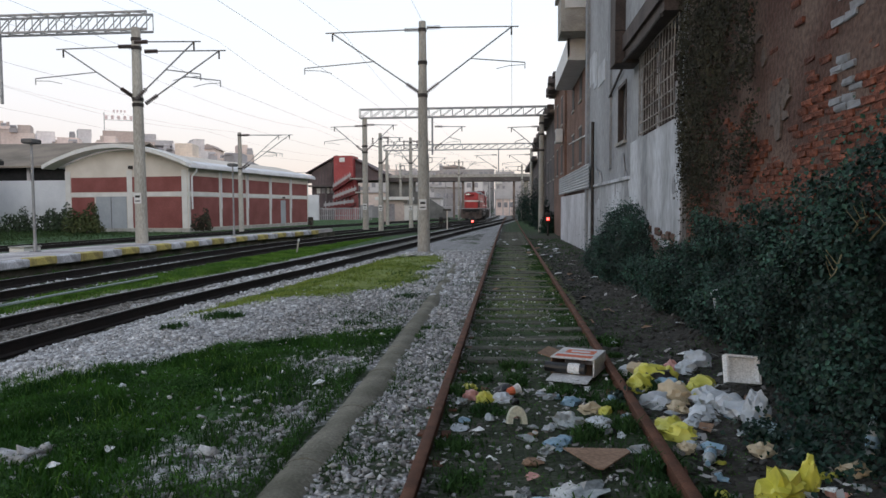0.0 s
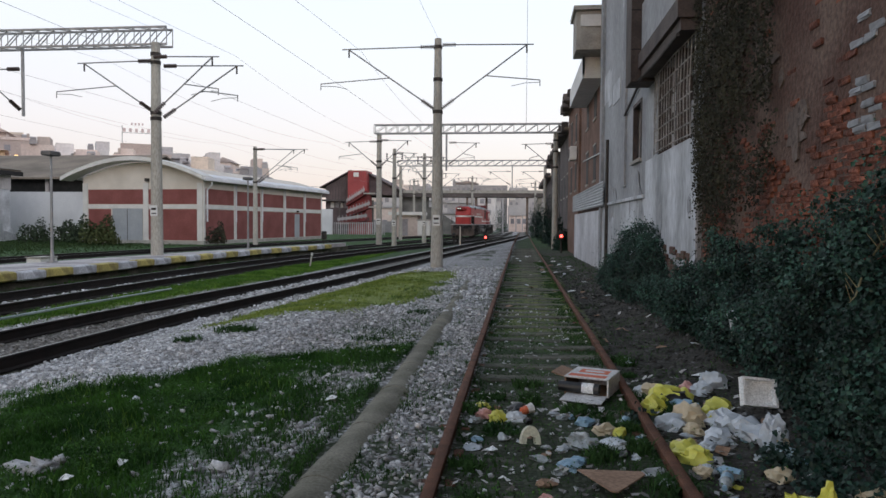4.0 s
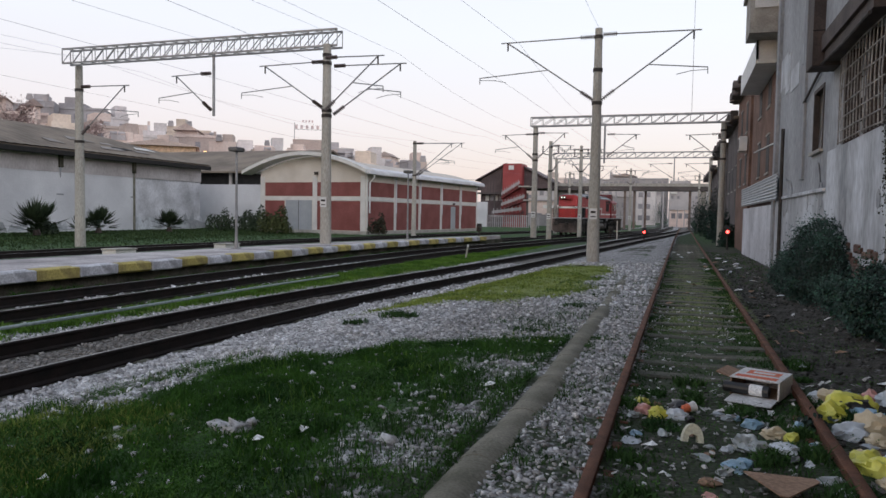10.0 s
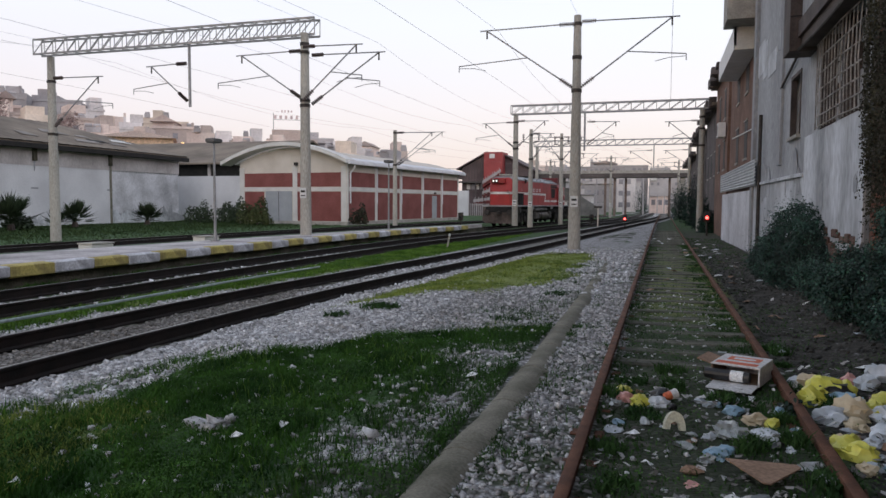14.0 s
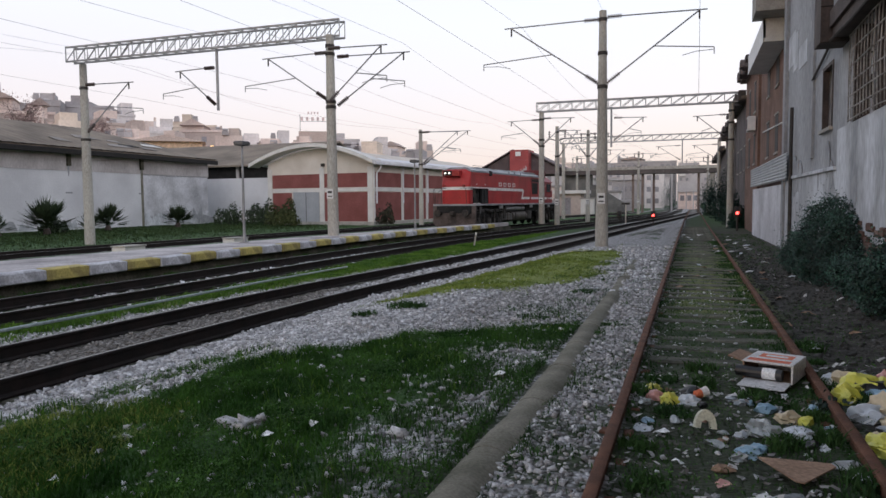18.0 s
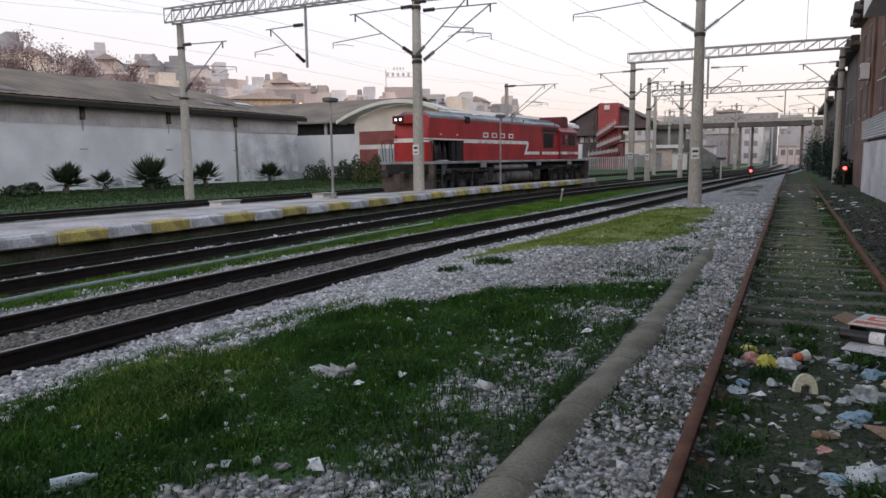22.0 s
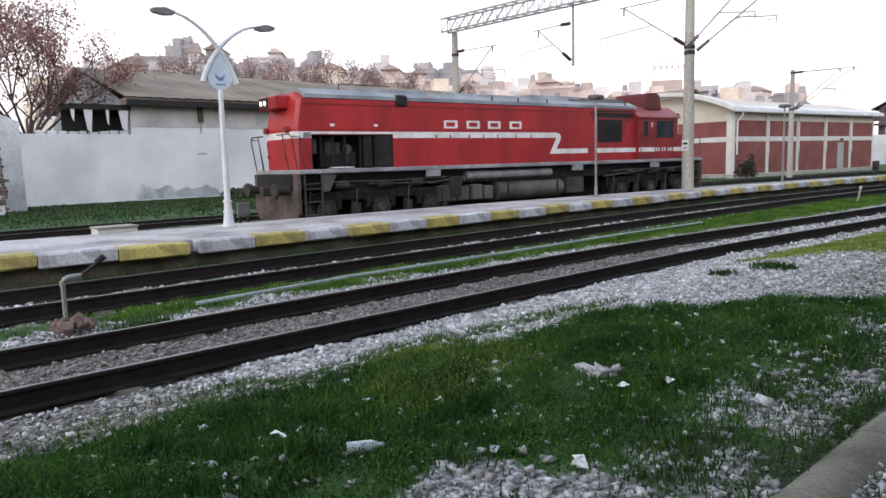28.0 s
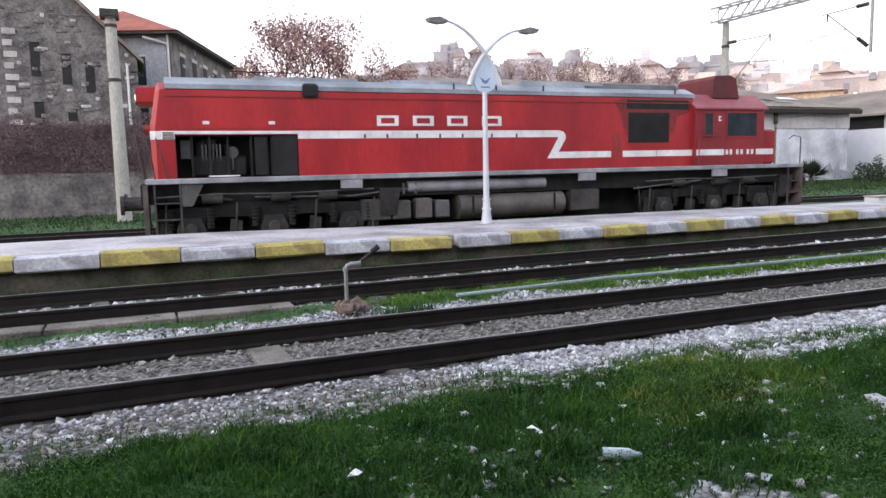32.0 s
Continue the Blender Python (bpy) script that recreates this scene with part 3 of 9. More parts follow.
def build_track(f, z, look_of, y0, y1, n):
    ob = thing("railway_track", ["rusty siding track half sunk in grass and earth", "main track with dark rails on pale ballast", "track with dark rails beside the platform",
                                 "loop track behind the platform", "far track with dark rails before the warehouses"][n], "railway track", kind="structure")
    ys = [y0 + i * 1.0 for i in range(int((y1 - y0) / 1.0) + 1)]
    for side in (-0.7525, 0.7525):
        line = []
        for y in ys:
            d = (f(y + 0.2) - f(y - 0.2)) / 0.4
            k = 1 / math.sqrt(1 + d * d)
            line.append((f(y) + side * k, y - side * d * k))
        part("rail", Shape().sweep(RAIL, line, z), M[look_of], ob, smooth=True)
        if n != 0:
            top = [(-0.02, 0.001), (0.02, 0.001), (0.02, 0.003), (-0.02, 0.003)]
            part("running_surface", Shape().sweep(top, line, z), M["rail_top"], ob, "worn bright rail head")
    sl = Shape().box(-1.2, -0.12, -0.14, 1.2, 0.12, 0.0, bevel=0.02).mesh("sleeper", M["sleeper"])
    clip = Shape().box(-0.035, -0.06, -0.03, 0.035, 0.06, 0.025, bevel=0.008).mesh("rail_clip", M["rail_rust"])
    step = 0.62 if n < 2 else 0.9
    rnd = random.Random(n)
    last = {0: 46, 1: 40, 2: 34, 3: 20, 4: 20}[n]
    y = max(y0, -3 if n < 2 else -8)
    while y < last:
        d = (f(y + 0.2) - f(y - 0.2)) / 0.4
        zz = z - 0.162 + ((0.03 if y < 7.5 else 0.066) if n == 0 else -0.035) + rnd.uniform(-0.012, 0.006)
        part("sleeper", sl, None, ob, m=pose(f(y) + rnd.uniform(-0.03, 0.03), y, zz, rnd.uniform(-1, 1), rnd.uniform(-1.5, 1.5), -math.degrees(math.atan(d)) + rnd.uniform(-1.5, 1.5)) @ Matrix.Diagonal((0.76 if n == 0 else 1, 1, 1, 1)))
        if n == 0 and 1.5 < y < 22:
            for side in (-0.7525, 0.7525):
                for dx in (-0.085, 0.085):
                    part("rail_clip", clip, None, ob, m=pose(f(y) + side + dx, y + rnd.uniform(-0.02, 0.02), z - 0.125, 0, 0, rnd.uniform(-12, 12)))
        y += step
    return ob


for n, (f, z, look_of, y0, y1) in enumerate(TRACKS):
    build_track(f, z, look_of, y0, y1, n)

# ---- platform with painted kerb blocks ----
edge_x = along([(-30, -12.2), (0, -12.2), (3.0, -12.1), (6, -11.98), (10, -12.02), (18, -12.05), (27, -11.9), (36, -11.05), (44, -10.1), (50, -9.45), (60, -8.6)])
rear_x = along([(-30, -15.2), (0, -15.2), (8, -15.0), (14, -14.75), (20, -14.2), (25, -13.65), (30, -12.95), (36, -11.95), (42, -10.9), (48, -9.95), (60, -8.9)])
TOP = 0.39


def top_at(y):
    """The platform's top, a little higher at the end by the old stone buildings."""
    return TOP + 0.06 * float(smooth(5.0, 0.5, y))


def build_platform():
    ob = thing("platform", "low station platform with pale worn top and painted kerb", "platform", kind="structure")
    ys = [-28 + i for i in range(75)]
    s = Shape()
    rows = []
    for y in ys:
        e, r = edge_x(y) - 0.3, rear_x(y)
        if r > e - 0.25:
            break
        rows.append((e, r, y))
    n = len(rows)
    for e, r, y in rows:
        s.v += [(e, y, TOP - 0.2), (e, y, top_at(y) - 0.004), (r, y, top_at(y) - 0.004), (r, y, -0.2)]
    s.f = [(k * 4 + j, k * 4 + (j + 1) % 4, k * 4 + 4 + (j + 1) % 4, k * 4 + 4 + j) for k in range(n - 1) for j in range(4)] + [(3, 2, 1, 0), (n * 4 - 4, n * 4 - 3, n * 4 - 2, n * 4 - 1)]
    part("slab", s, M["slab"], ob)
    foot = [(-0.1, -0.25), (0.05, -0.25), (0.05, TOP - 0.2), (-0.1, TOP - 0.2)]
    part("footing", Shape().sweep(foot, [(e + 0.08, y) for e, r, y in rows], 0.0), M["footing"], ob, "dark earthy footing under the kerb")
    rnd = random.Random(4)
    # painted blocks, yellow and white in turn, with one open joint
    y, i = -26.35, 1
    blk = {}
    while y < 38:
        long = 1.16 if y < 4.4 else 1.06
        key = (i % 2, rnd.randrange(3))
        if key not in blk:
            s = Shape().box(-0.3, -0.5, -0.235, 0.0, 0.5, 0.0, bevel=0.02 + 0.01 * key[1])
            s.v = [(p[0] + rnd.uniform(-0.008, 0.008), p[1], p[2] + rnd.uniform(-0.008, 0.008)) for p in s.v]
            blk[key] = s.mesh("kerb_block", M["yellow_kerb"] if key[0] else M["white_kerb"])
        d = (edge_x(y + long) - edge_x(y)) / long
        mid = y + long / 2
        part("kerb_block", blk[key], None, ob, m=pose(edge_x(mid) + rnd.uniform(-0.02, 0.02), mid, top_at(mid) + rnd.uniform(-0.014, 0.008), rnd.uniform(-0.7, 0.7), rnd.uniform(-1.5, 1.5), -math.degrees(math.atan(d)))
             @ Matrix.Diagonal((1, long * 0.985, 1, 1)))
        y += long
        i += 1
        if 4.2 < y < 5.0:
            y += 0.16
    return ob


build_platform()


# ---- overhead line: poles, brackets, portals, wires ----
def insulator(p0, p1, n=7, r=0.082):
    """A ribbed porcelain body, turned in one piece."""
    profile = [(0.0, 0.022)]
    for i in range(n):
        profile += [((i + 0.13) / n, 0.022), ((i + 0.16) / n, r), ((i + 0.6) / n, r * 0.72), ((i + 0.63) / n, 0.022)]
    return Shape().lathe(p0, p1, profile + [(1.0, 0.022)], 9)


def add_bracket(parent, base, sx, reach, top, low, out=1.0):
    """A swinging bracket on a pole at base (x, y): sx is the side, top and low its two hinges' heights."""
    x, y = base
    e = reach
    tip = (x + sx * e, y, top - 0.05)
    part("top_tube", Shape().tube((x + sx * 0.65, y, top), (x + sx * (e + 0.25), y, top - 0.04), 0.024, n=7), M["steel"], parent)
    part("insulator", insulator((x + sx * 0.16, y, top), (x + sx * 0.65, y, top)), M["insul"], parent, "dark ribbed insulator")
    a, b = Vector((x + sx * 0.14, y, low)), Vector(tip)
    d = (b - a).normalized()
    part("insulator", insulator(a, a + d * 0.55), M["insul"], parent, "dark ribbed insulator")
    part("strut", Shape().tube(a + d * 0.55, b, 0.026, n=7), M["steel"], parent)
    c = a.lerp(b, 0.52)
    end = c + Vector((sx * (e * 0.78 * out), 0, -0.18))
    part("registration_arm", Shape().tube(c, end, 0.02, n=7).tube(end, end + Vector((0, 0, -0.22)), 0.018, n=6), M["steel"], parent)
    part("steady_arm", Shape().path([end + Vector((-sx * 0.02, 0, -0.08)), end + Vector((-sx * 0.55, 0, -0.1)), end + Vector((-sx * 1.0, 0, -0.2))], 0.012, 6), M["steel"], parent)
    part("clamp", Shape().tube(tip, (tip[0], tip[1], tip[2] - 0.28), 0.03, n=7), M["iron"], parent)


def add_pole(parent, x, y, z0, z1, r0=0.2, r1=0.13, rings=()):
    part("shaft", Shape().tube((x, y, z0 - 0.15), (x, y, z1), r0, r1, 18), M["pole"], parent, smooth=True)
    for z in rings:
        r = r0 + (r1 - r0) * (z - z0) / (z1 - z0)
        part("collar", Shape().tube((x, y, z - 0.06), (x, y, z + 0.06), r + 0.025, n=14), M["iron"], parent, "dark iron collar")


def add_plate(parent, x, y, z, r):
    s = Shape().box(x - 0.13, y - r - 0.02, z - 0.19, x + 0.13, y - r - 0.005, z + 0.19)
    pl = part("notice_plate", s, M["white"], parent, "small white notice plate")
    part("print", Shape().box(x - 0.09, y - r - 0.024, z + 0.02, x + 0.09, y - r - 0.021, z + 0.1), M["iron"], pl)
    part("print", Shape().box(x - 0.09, y - r - 0.024, z - 0.12, x + 0.09, y - r - 0.021, z - 0.08), M["iron"], pl)


pole_a = thing("catenary_pole", "tapered concrete catenary pole with two line brackets, beside the siding", "catenary pole", group="catenary poles")
add_pole(pole_a, -3.11, 25.4, 0, 8.2, 0.23, 0.125, (7.9, 6.75, 5.6))
add_bracket(pole_a, (-3.11, 25.4), -1, 3.25, 7.92, 5.72)
add_bracket(pole_a, (-3.11, 25.4), 1, 3.15, 7.98, 5.72, 0.78)
add_plate(pole_a, -3.11, 25.4, 1.72, 0.2)


def truss(parent, x0, x1, y, z0, z1, w=0.45, bay=0.62):
    for z in (z0, z1):
        for dy in (-w / 2, w / 2):
            part("chord", Shape().box(x0, y + dy - 0.03, z - 0.035, x1, y + dy + 0.03, z + 0.035), M["steel"], parent)
    n = max(2, round((x1 - x0) / bay))
    lace = Shape()
    for i in range(n):
        a, b = x0 + (x1 - x0) * i / n, x0 + (x1 - x0) * (i + 1) / n
        for dy in (-w / 2, w / 2):
            lace.tube((a, y + dy, z0), (b, y + dy, z1), 0.02, n=5)
            lace.tube((b, y + dy, z0), (b, y + dy, z1), 0.018, n=5)
        for z in (z0, z1):
            lace.tube((a, y - w / 2, z), (b, y + w / 2, z), 0.014, n=5)
    for dy in (-w / 2, w / 2):
        lace.tube((x0, y + dy, z0), (x0, y + dy, z1), 0.025, n=5)
    part("lacing", lace, M["steel"], parent)


portal_b = thing("catenary_portal", "lattice steel portal on two concrete poles over the loop tracks", "catenary portal", group="catenary portals")
add_pole(portal_b, -13.2, 24.4, TOP, 8.02, 0.22, 0.15, (7.6, 7.3, 5.5, 5.3))
add_pole(portal_b, -26.05, 25.1, 0, 7.98, 0.23, 0.15, (6.9, 4.6))
truss(portal_b, -26.4, -12.85, 24.75, 8.0, 8.62)
add_bracket(portal_b, (-13.2, 24.35), -1, 2.7, 7.36, 5.6, 1.1)
add_bracket(portal_b, (-13.2, 24.0), 1, 2.3, 7.42, 5.45, 0.7)
add_bracket(portal_b, (-13.2, 24.7), 1, 2.9, 7.25, 5.4, 0.6)
add_bracket(portal_b, (-26.05, 25.1), 1, 2.55, 7.05, 4.95, 0.95)
add_plate(portal_b, -13.2, 24.4, 2.0, 0.2)
part("drop_post", Shape().tube((-18.6, 24.75, 5.5), (-18.6, 24.75, 8.02), 0.06, n=10), M["steel"], portal_b)
add_bracket(portal_b, (-18.6, 24.75), -1, 1.85, 7.25, 5.75, 1.2)

portal_c = thing("catenary_portal", "far lattice steel portal spanning the yard's throat", "catenary portal", group="catenary portals")
add_pole(portal_c, -9.3, 45.5, 0.35, 7.45, 0.2, 0.15, (6.9, 5.6, 5.2))
add_pole(portal_c, 2.05, 45.5, 0, 7.45, 0.2, 0.15, (6.9, 6.2, 5.2))
truss(portal_c, -9.6, 2.4, 45.5, 7.4, 7.95, bay=0.75)
add_bracket(portal_c, (-9.3, 45.5), -1, 2.0, 6.9, 5.3)
add_bracket(portal_c, (-9.3, 45.3), 1, 1.9, 6.95, 5.3, 0.5)
add_bracket(portal_c, (2.05, 45.5), -1, 1.9, 6.7, 5.2, 0.4)
part("drop_post", Shape().tube((-4.9, 45.5, 5.0), (-4.9, 45.5, 7.4), 0.06, n=8), M["steel"], portal_c)
add_bracket(portal_c, (-4.9, 45.5), 1, 1.9, 6.8, 5.4, 0.5)
add_plate(portal_c, -9.3, 45.5, 1.7, 0.19)

portal_d = thing("catenary_portal", "distant lattice steel portal before the footbridge", "catenary portal", group="catenary portals")
add_pole(portal_d, -12.4, 72, 0, 7.5, 0.19, 0.15)
add_pole(portal_d, 2.3, 72, 0, 7.5, 0.19, 0.15)
truss(portal_d, -12.7, 2.5, 72, 7.45, 8.0, bay=0.9)
for x in (-8.6, -1.0):
    part("drop_post", Shape().tube((x, 72, 5.2), (x, 72, 7.45), 0.06, n=6), M["steel"], portal_d)
    add_bracket(portal_d, (x, 72), -1, 2.2, 6.9, 5.5)
add_bracket(portal_d, (2.3, 72), -1, 2.2, 6.9, 5.5)


def small_pole(x, y, h, sides, z0=0.0, label="tapered concrete catenary pole with a line bracket"):
    ob = thing("catenary_pole", label, "catenary pole", group="catenary poles")
    add_pole(ob, x, y, z0, h, 0.19, 0.12, (h - 0.4, h - 2.1))
    for s, e in sides:
        add_bracket(ob, (x, y), s, e, h - 0.3, h - 2.1, 0.5)
    for dx in (-0.55, 0.55):
        part("side_arm", Shape().tube((x, y, h - 1.0), (x + dx, y, h - 0.85), 0.035, n=6), M["iron"], ob)
        part("insulator", insulator((x + dx, y, h - 0.9), (x + dx, y, h - 0.3), 4, 0.09), M["insul"], ob, "dark upright insulator")
    add_plate(ob, x, y, 1.6, 0.18)
    return ob


shed_pole = thing("catenary_pole", "concrete catenary pole with a bracket, in front of the brick shed", "catenary pole", group="catenary poles")
add_pole(shed_pole, -19.4, 50, 0, 7.1, 0.19, 0.13, (6.9, 4.5))
add_bracket(shed_pole, (-19.4, 50), 1, 2.9, 6.9, 4.55, 0.5)
add_bracket(shed_pole, (-19.4, 50.3), 1, 3.6, 6.95, 4.5, 0.4)
for x, y, h, sides in ((-9.1, 50, 6.9, ((1, 1.4),)), (-8.1, 58.5, 7.4, ((1, 1.6), (-1, 1.4))), (-10.4, 92, 8.4, ((1, 2.2),)), (-6.8, 98, 8.2, ((1, 2.2), (-1, 2.0))), (-14.5, 95, 7.6, ((1, 2.2),)), (1.9, 100, 7.6, ((-1, 2.2),))):
    small_pole(x, y, h, sides)
pole_d = thing("catenary_pole", "tall concrete catenary pole before the old stone building", "catenary pole", group="catenary poles")
add_pole(pole_d, -30.2, -0.9, 0, 7.6, 0.27, 0.19, (7.2, 5.2))
part("block", Shape().box(-30.5, -1.1, 5.0, -30.1, -0.9, 5.5), M["iron"], pole_d)
part("cap", Shape().box(-30.75, -1.25, 7.5, -29.75, -0.6, 7.75), M["iron"], pole_d)


def wire(pts, r=0.012, sag=0.0):
    out = []
    for (a, b) in zip(pts, pts[1:]):
        a, b = Vector(a), Vector(b)
        for i in range(9):
            t = i / 8
            p = a.lerp(b, t)
            p.z -= sag * 4 * t * (1 - t)
            if not out or (p - out[-1]).length > 1e-4:
                out.append(p)
    return Shape().path(out, r, 5)


def build_wires():
    lines = []
    for f, hi, lo in ((main_x, 7.6, 6.0), (platform_x, 7.5, 6.0), (loop_x, 7.4, 6.1), (back_x, 7.4, 6.1)):
        lines.append(([(f(-25) - 0.3, -25, hi), (f(24.5) + 0.3, 24.5, hi), (f(45.5) - 0.2, 45.5, hi - 0.6), (f(72), 72, hi - 0.5), (f(110), 110, hi - 0.5)], 0.55))
        lines.append(([(f(-25) - 0.3, -25, lo), (f(24.5) + 0.2, 24.5, lo), (f(45.5), 45.5, lo - 0.5), (f(72), 72, lo - 0.3), (f(110), 110, lo - 0.4)], 0.03))
    lines.append(([(-25.9, 25.1, 8.6), (-24.6, -20, 8.6)], 0.7))
    lines.append(([(-13.2, 24.4, 8.5), (-13.5, -25, 8.5)], 0.7))
    lines.append(([(-30.2, -0.9, 7.7), (-25.9, 25.1, 8.4), (-19.4, 50, 7.1)], 0.6))
    lines.append(([(-3.1, 25.4, 8.2), (-3.4, -20, 9.4)], 0.5))
    for pts, sag in lines:
        solo("overhead_wire", wire(pts, 0.0045, sag), M["wire"], "thin dark overhead line wire strung between poles", "wire", group="overhead wires")
    solo("overhead_wire", wire([(0.05, 25.4, 5.1), (0.05, 25.4, 11.5)], 0.007), M["wire"], "thin vertical wire above the bracket tip", "wire", group="overhead wires")


build_wires()


# ---- diesel locomotive; its long hood leads, y runs to the cab ----
M["soot"] = mat("sooty_red_paint", (0.14, 0.013, 0.015), (0.26, 0.019, 0.02), 1.1, 8, 0.6, 0, 0.02, 0.2)
M["cabred"] = mat("grimy_red_cab_paint", (0.15, 0.011, 0.015), (0.28, 0.019, 0.023), 0.8, 9, 0.5, 0, 0.02, 0.12, spread=(0.3, 0.65))
M["boxred"] = mat("sooty_dark_red_paint", (0.06, 0.009, 0.01), (0.16, 0.016, 0.018), 1.1, 9, 0.6, 0, 0.03, 0.15, spread=(0.3, 0.65))
M["cabroof"] = mat("dusty_maroon_roof", (0.24, 0.06, 0.07), (0.34, 0.1, 0.11), 0.9, 10, 0.6, 0, 0.03, 0.12)
M["grime"] = mat("greasy_brown_black_casting", (0.012, 0.01, 0.009), (0.05, 0.042, 0.038), 1.8, 16, 0.75, 0.1, 0.2, 0.25)
M["pilot"] = mat("dirty_rusty_end_plate", (0.05, 0.038, 0.034), (0.13, 0.1, 0.09), 1.6, 10, 0.85, 0, 0.1, 0.2)
M["fueltank"] = mat("dusty_fuel_tank", (0.07, 0.06, 0.055), (0.17, 0.15, 0.14), 0.9, 10, 0.6, 0.2, 0.05, 0.12)


LOCO_FIT = 0.987


def build_loco():
    ob = thing("locomotive", "red diesel locomotive with cream stripe and sooty dark underframe", "locomotive")
    W = 0.9
    # hood with rounded roof shoulders
    hood = part("hood", Shape().prism([(-W, 1.58), (-W, 3.44), (-0.55, 3.62), (0.55, 3.62), (W, 3.44), (W, 2.5), (0.3, 2.5), (0.3, 1.58)], 0.44, 3.06)
                .prism([(-W, 1.58), (-W + 0.0, 3.44), (-0.55, 3.62), (0.55, 3.62), (W, 3.44), (W, 1.58)], 3.06, 14.25)
                .add([(-0.82, -0.04, 1.58), (0.82, -0.04, 1.58), (0.9, 0.06, 1.58), (0.9, 0.44, 1.58), (-0.9, 0.44, 1.58), (-0.9, 0.06, 1.58),
                      (-0.82, -0.04, 2.66), (0.82, -0.04, 2.66), (0.9, 0.06, 2.66), (0.9, 0.44, 2.66), (-0.9, 0.44, 2.66), (-0.9, 0.06, 2.66),
                      (-0.8, 0.1, 3.4), (0.8, 0.1, 3.4), (0.9, 0.2, 3.44), (0.9, 0.44, 3.44), (-0.9, 0.44, 3.44), (-0.9, 0.2, 3.44),
                      (-0.55, 0.16, 3.62), (0.55, 0.16, 3.62), (0.55, 0.44, 3.62), (-0.55, 0.44, 3.62)],
                     [(0, 1, 7, 6), (1, 2, 8, 7), (2, 3, 9, 8), (4, 5, 11, 10), (5, 0, 6, 11), (3, 4, 10, 9), (6, 7, 13, 12), (7, 8, 14, 13), (8, 9, 15, 14),
                      (10, 11, 17, 16), (11, 6, 12, 17), (12, 13, 19, 18), (13, 14, 19), (14, 15, 20, 19), (16, 17, 18, 21), (17, 12, 18), (18, 19, 20, 21), (9, 10, 16, 21, 20, 15), (0, 5, 4, 3, 2, 1)]),
                M["red"], ob, "red painted long hood")
    # panel seams and rivet lines
    for y in (4.4, 6.0, 7.55, 9.1, 10.5, 11.75):
        part("panel_seam", Shape().box(W + 0.001, y, 1.62, W + 0.004, y + 0.012, 3.42), M["dkred"], hood)
    for y in (3.25, 4.0, 4.75, 5.5, 6.25, 7.0, 7.75, 8.5):
        part("latch", Shape().box(W, y, 2.1, W + 0.012, y + 0.05, 2.16), M["dkred"], hood)
    part("drip_rail", Shape().box(W, 0.3, 3.3, W + 0.02, 14.2, 3.325), M["dkred"], hood)
    part("seam_rail", Shape().box(W, 0.3, 2.62, W + 0.008, 9.7, 2.635), M["dkred"], hood)
    # grey roof with raised sections
    part("roof", Shape().prism([(-W - 0.015, 3.46), (-W - 0.01, 3.56), (-0.5, 3.74), (0.5, 3.74), (W + 0.01, 3.56), (W + 0.015, 3.46)], 0.3, 14.3), M["roofgrey"], ob, "pale grey painted roof")
    for y0, y1, h in ((2.2, 4.6, 3.8), (5.4, 8.4, 3.8), (9.0, 11.5, 3.86)):
        part("roof_hatch", Shape().prism([(-0.55, 3.7), (-0.5, h), (0.5, h), (0.55, 3.7)], y0, y1), M["roofgrey"], ob)
    for y in (6.9, 8.05, 9.4, 13.6):
        part("lifting_lug", Shape().box(W - 0.02, y, 3.56, W + 0.02, y + 0.03, 3.7), M["iron"], ob)
    part("roof_rail", Shape().path([(0.45, 1.6, 3.9), (0.45, 3.3, 3.9)], 0.012, 5).path([(0.45, 1.6, 3.74), (0.45, 1.6, 3.9)], 0.012, 5), M["iron"], ob)
    part("exhaust", Shape().box(0.55, 3.2, 3.3, 0.98, 3.55, 3.62, bevel=0.05), M["black"], ob, "sooty black exhaust outlet")
    part("roof_box", Shape().prism([(15.1, 3.5), (15.12, 4.02), (15.2, 4.12), (15.75, 4.14), (15.95, 4.04), (16.08, 3.5)], -0.75, 0.75, "x"), M["boxred"], ob, "sooty dark red ventilator box on the cab roof")
    part("dark_duct", Shape().prism([(-0.6, 3.7), (-0.45, 3.85), (0.45, 3.85), (0.6, 3.7)], 10.9, 14.0), M["frame"], ob)
    # open doorway with the engine behind; black linings hold the bay's shade
    part("engine_bay", Shape().box(0.305, 0.46, 1.6, 0.315, 3.04, 2.48), M["black"], ob, "black sheet standing for the shade in the open engine bay")
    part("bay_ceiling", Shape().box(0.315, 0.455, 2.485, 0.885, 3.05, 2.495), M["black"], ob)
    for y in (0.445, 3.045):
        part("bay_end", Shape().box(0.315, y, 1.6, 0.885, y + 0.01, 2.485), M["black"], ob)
    for y in (0.75, 1.12, 1.5, 2.0, 2.35, 2.7):
        part("bay_post", Shape().box(0.74, y, 1.6, 0.8, y + 0.05, 2.485), M["under"], ob)
    part("engine_block", Shape().box(0.3, 0.8, 1.62, 0.7, 1.9, 2.05, bevel=0.04).tube((0.55, 1.0, 2.02), (0.55, 1.0, 2.35), 0.12, n=10).tube((0.5, 1.55, 2.0), (0.5, 1.55, 2.3), 0.09, n=10), M["under"], ob)
    part("engine_cover", Shape().box(0.32, 0.55, 2.0, 0.6, 0.75, 2.4), M["frame"], ob)
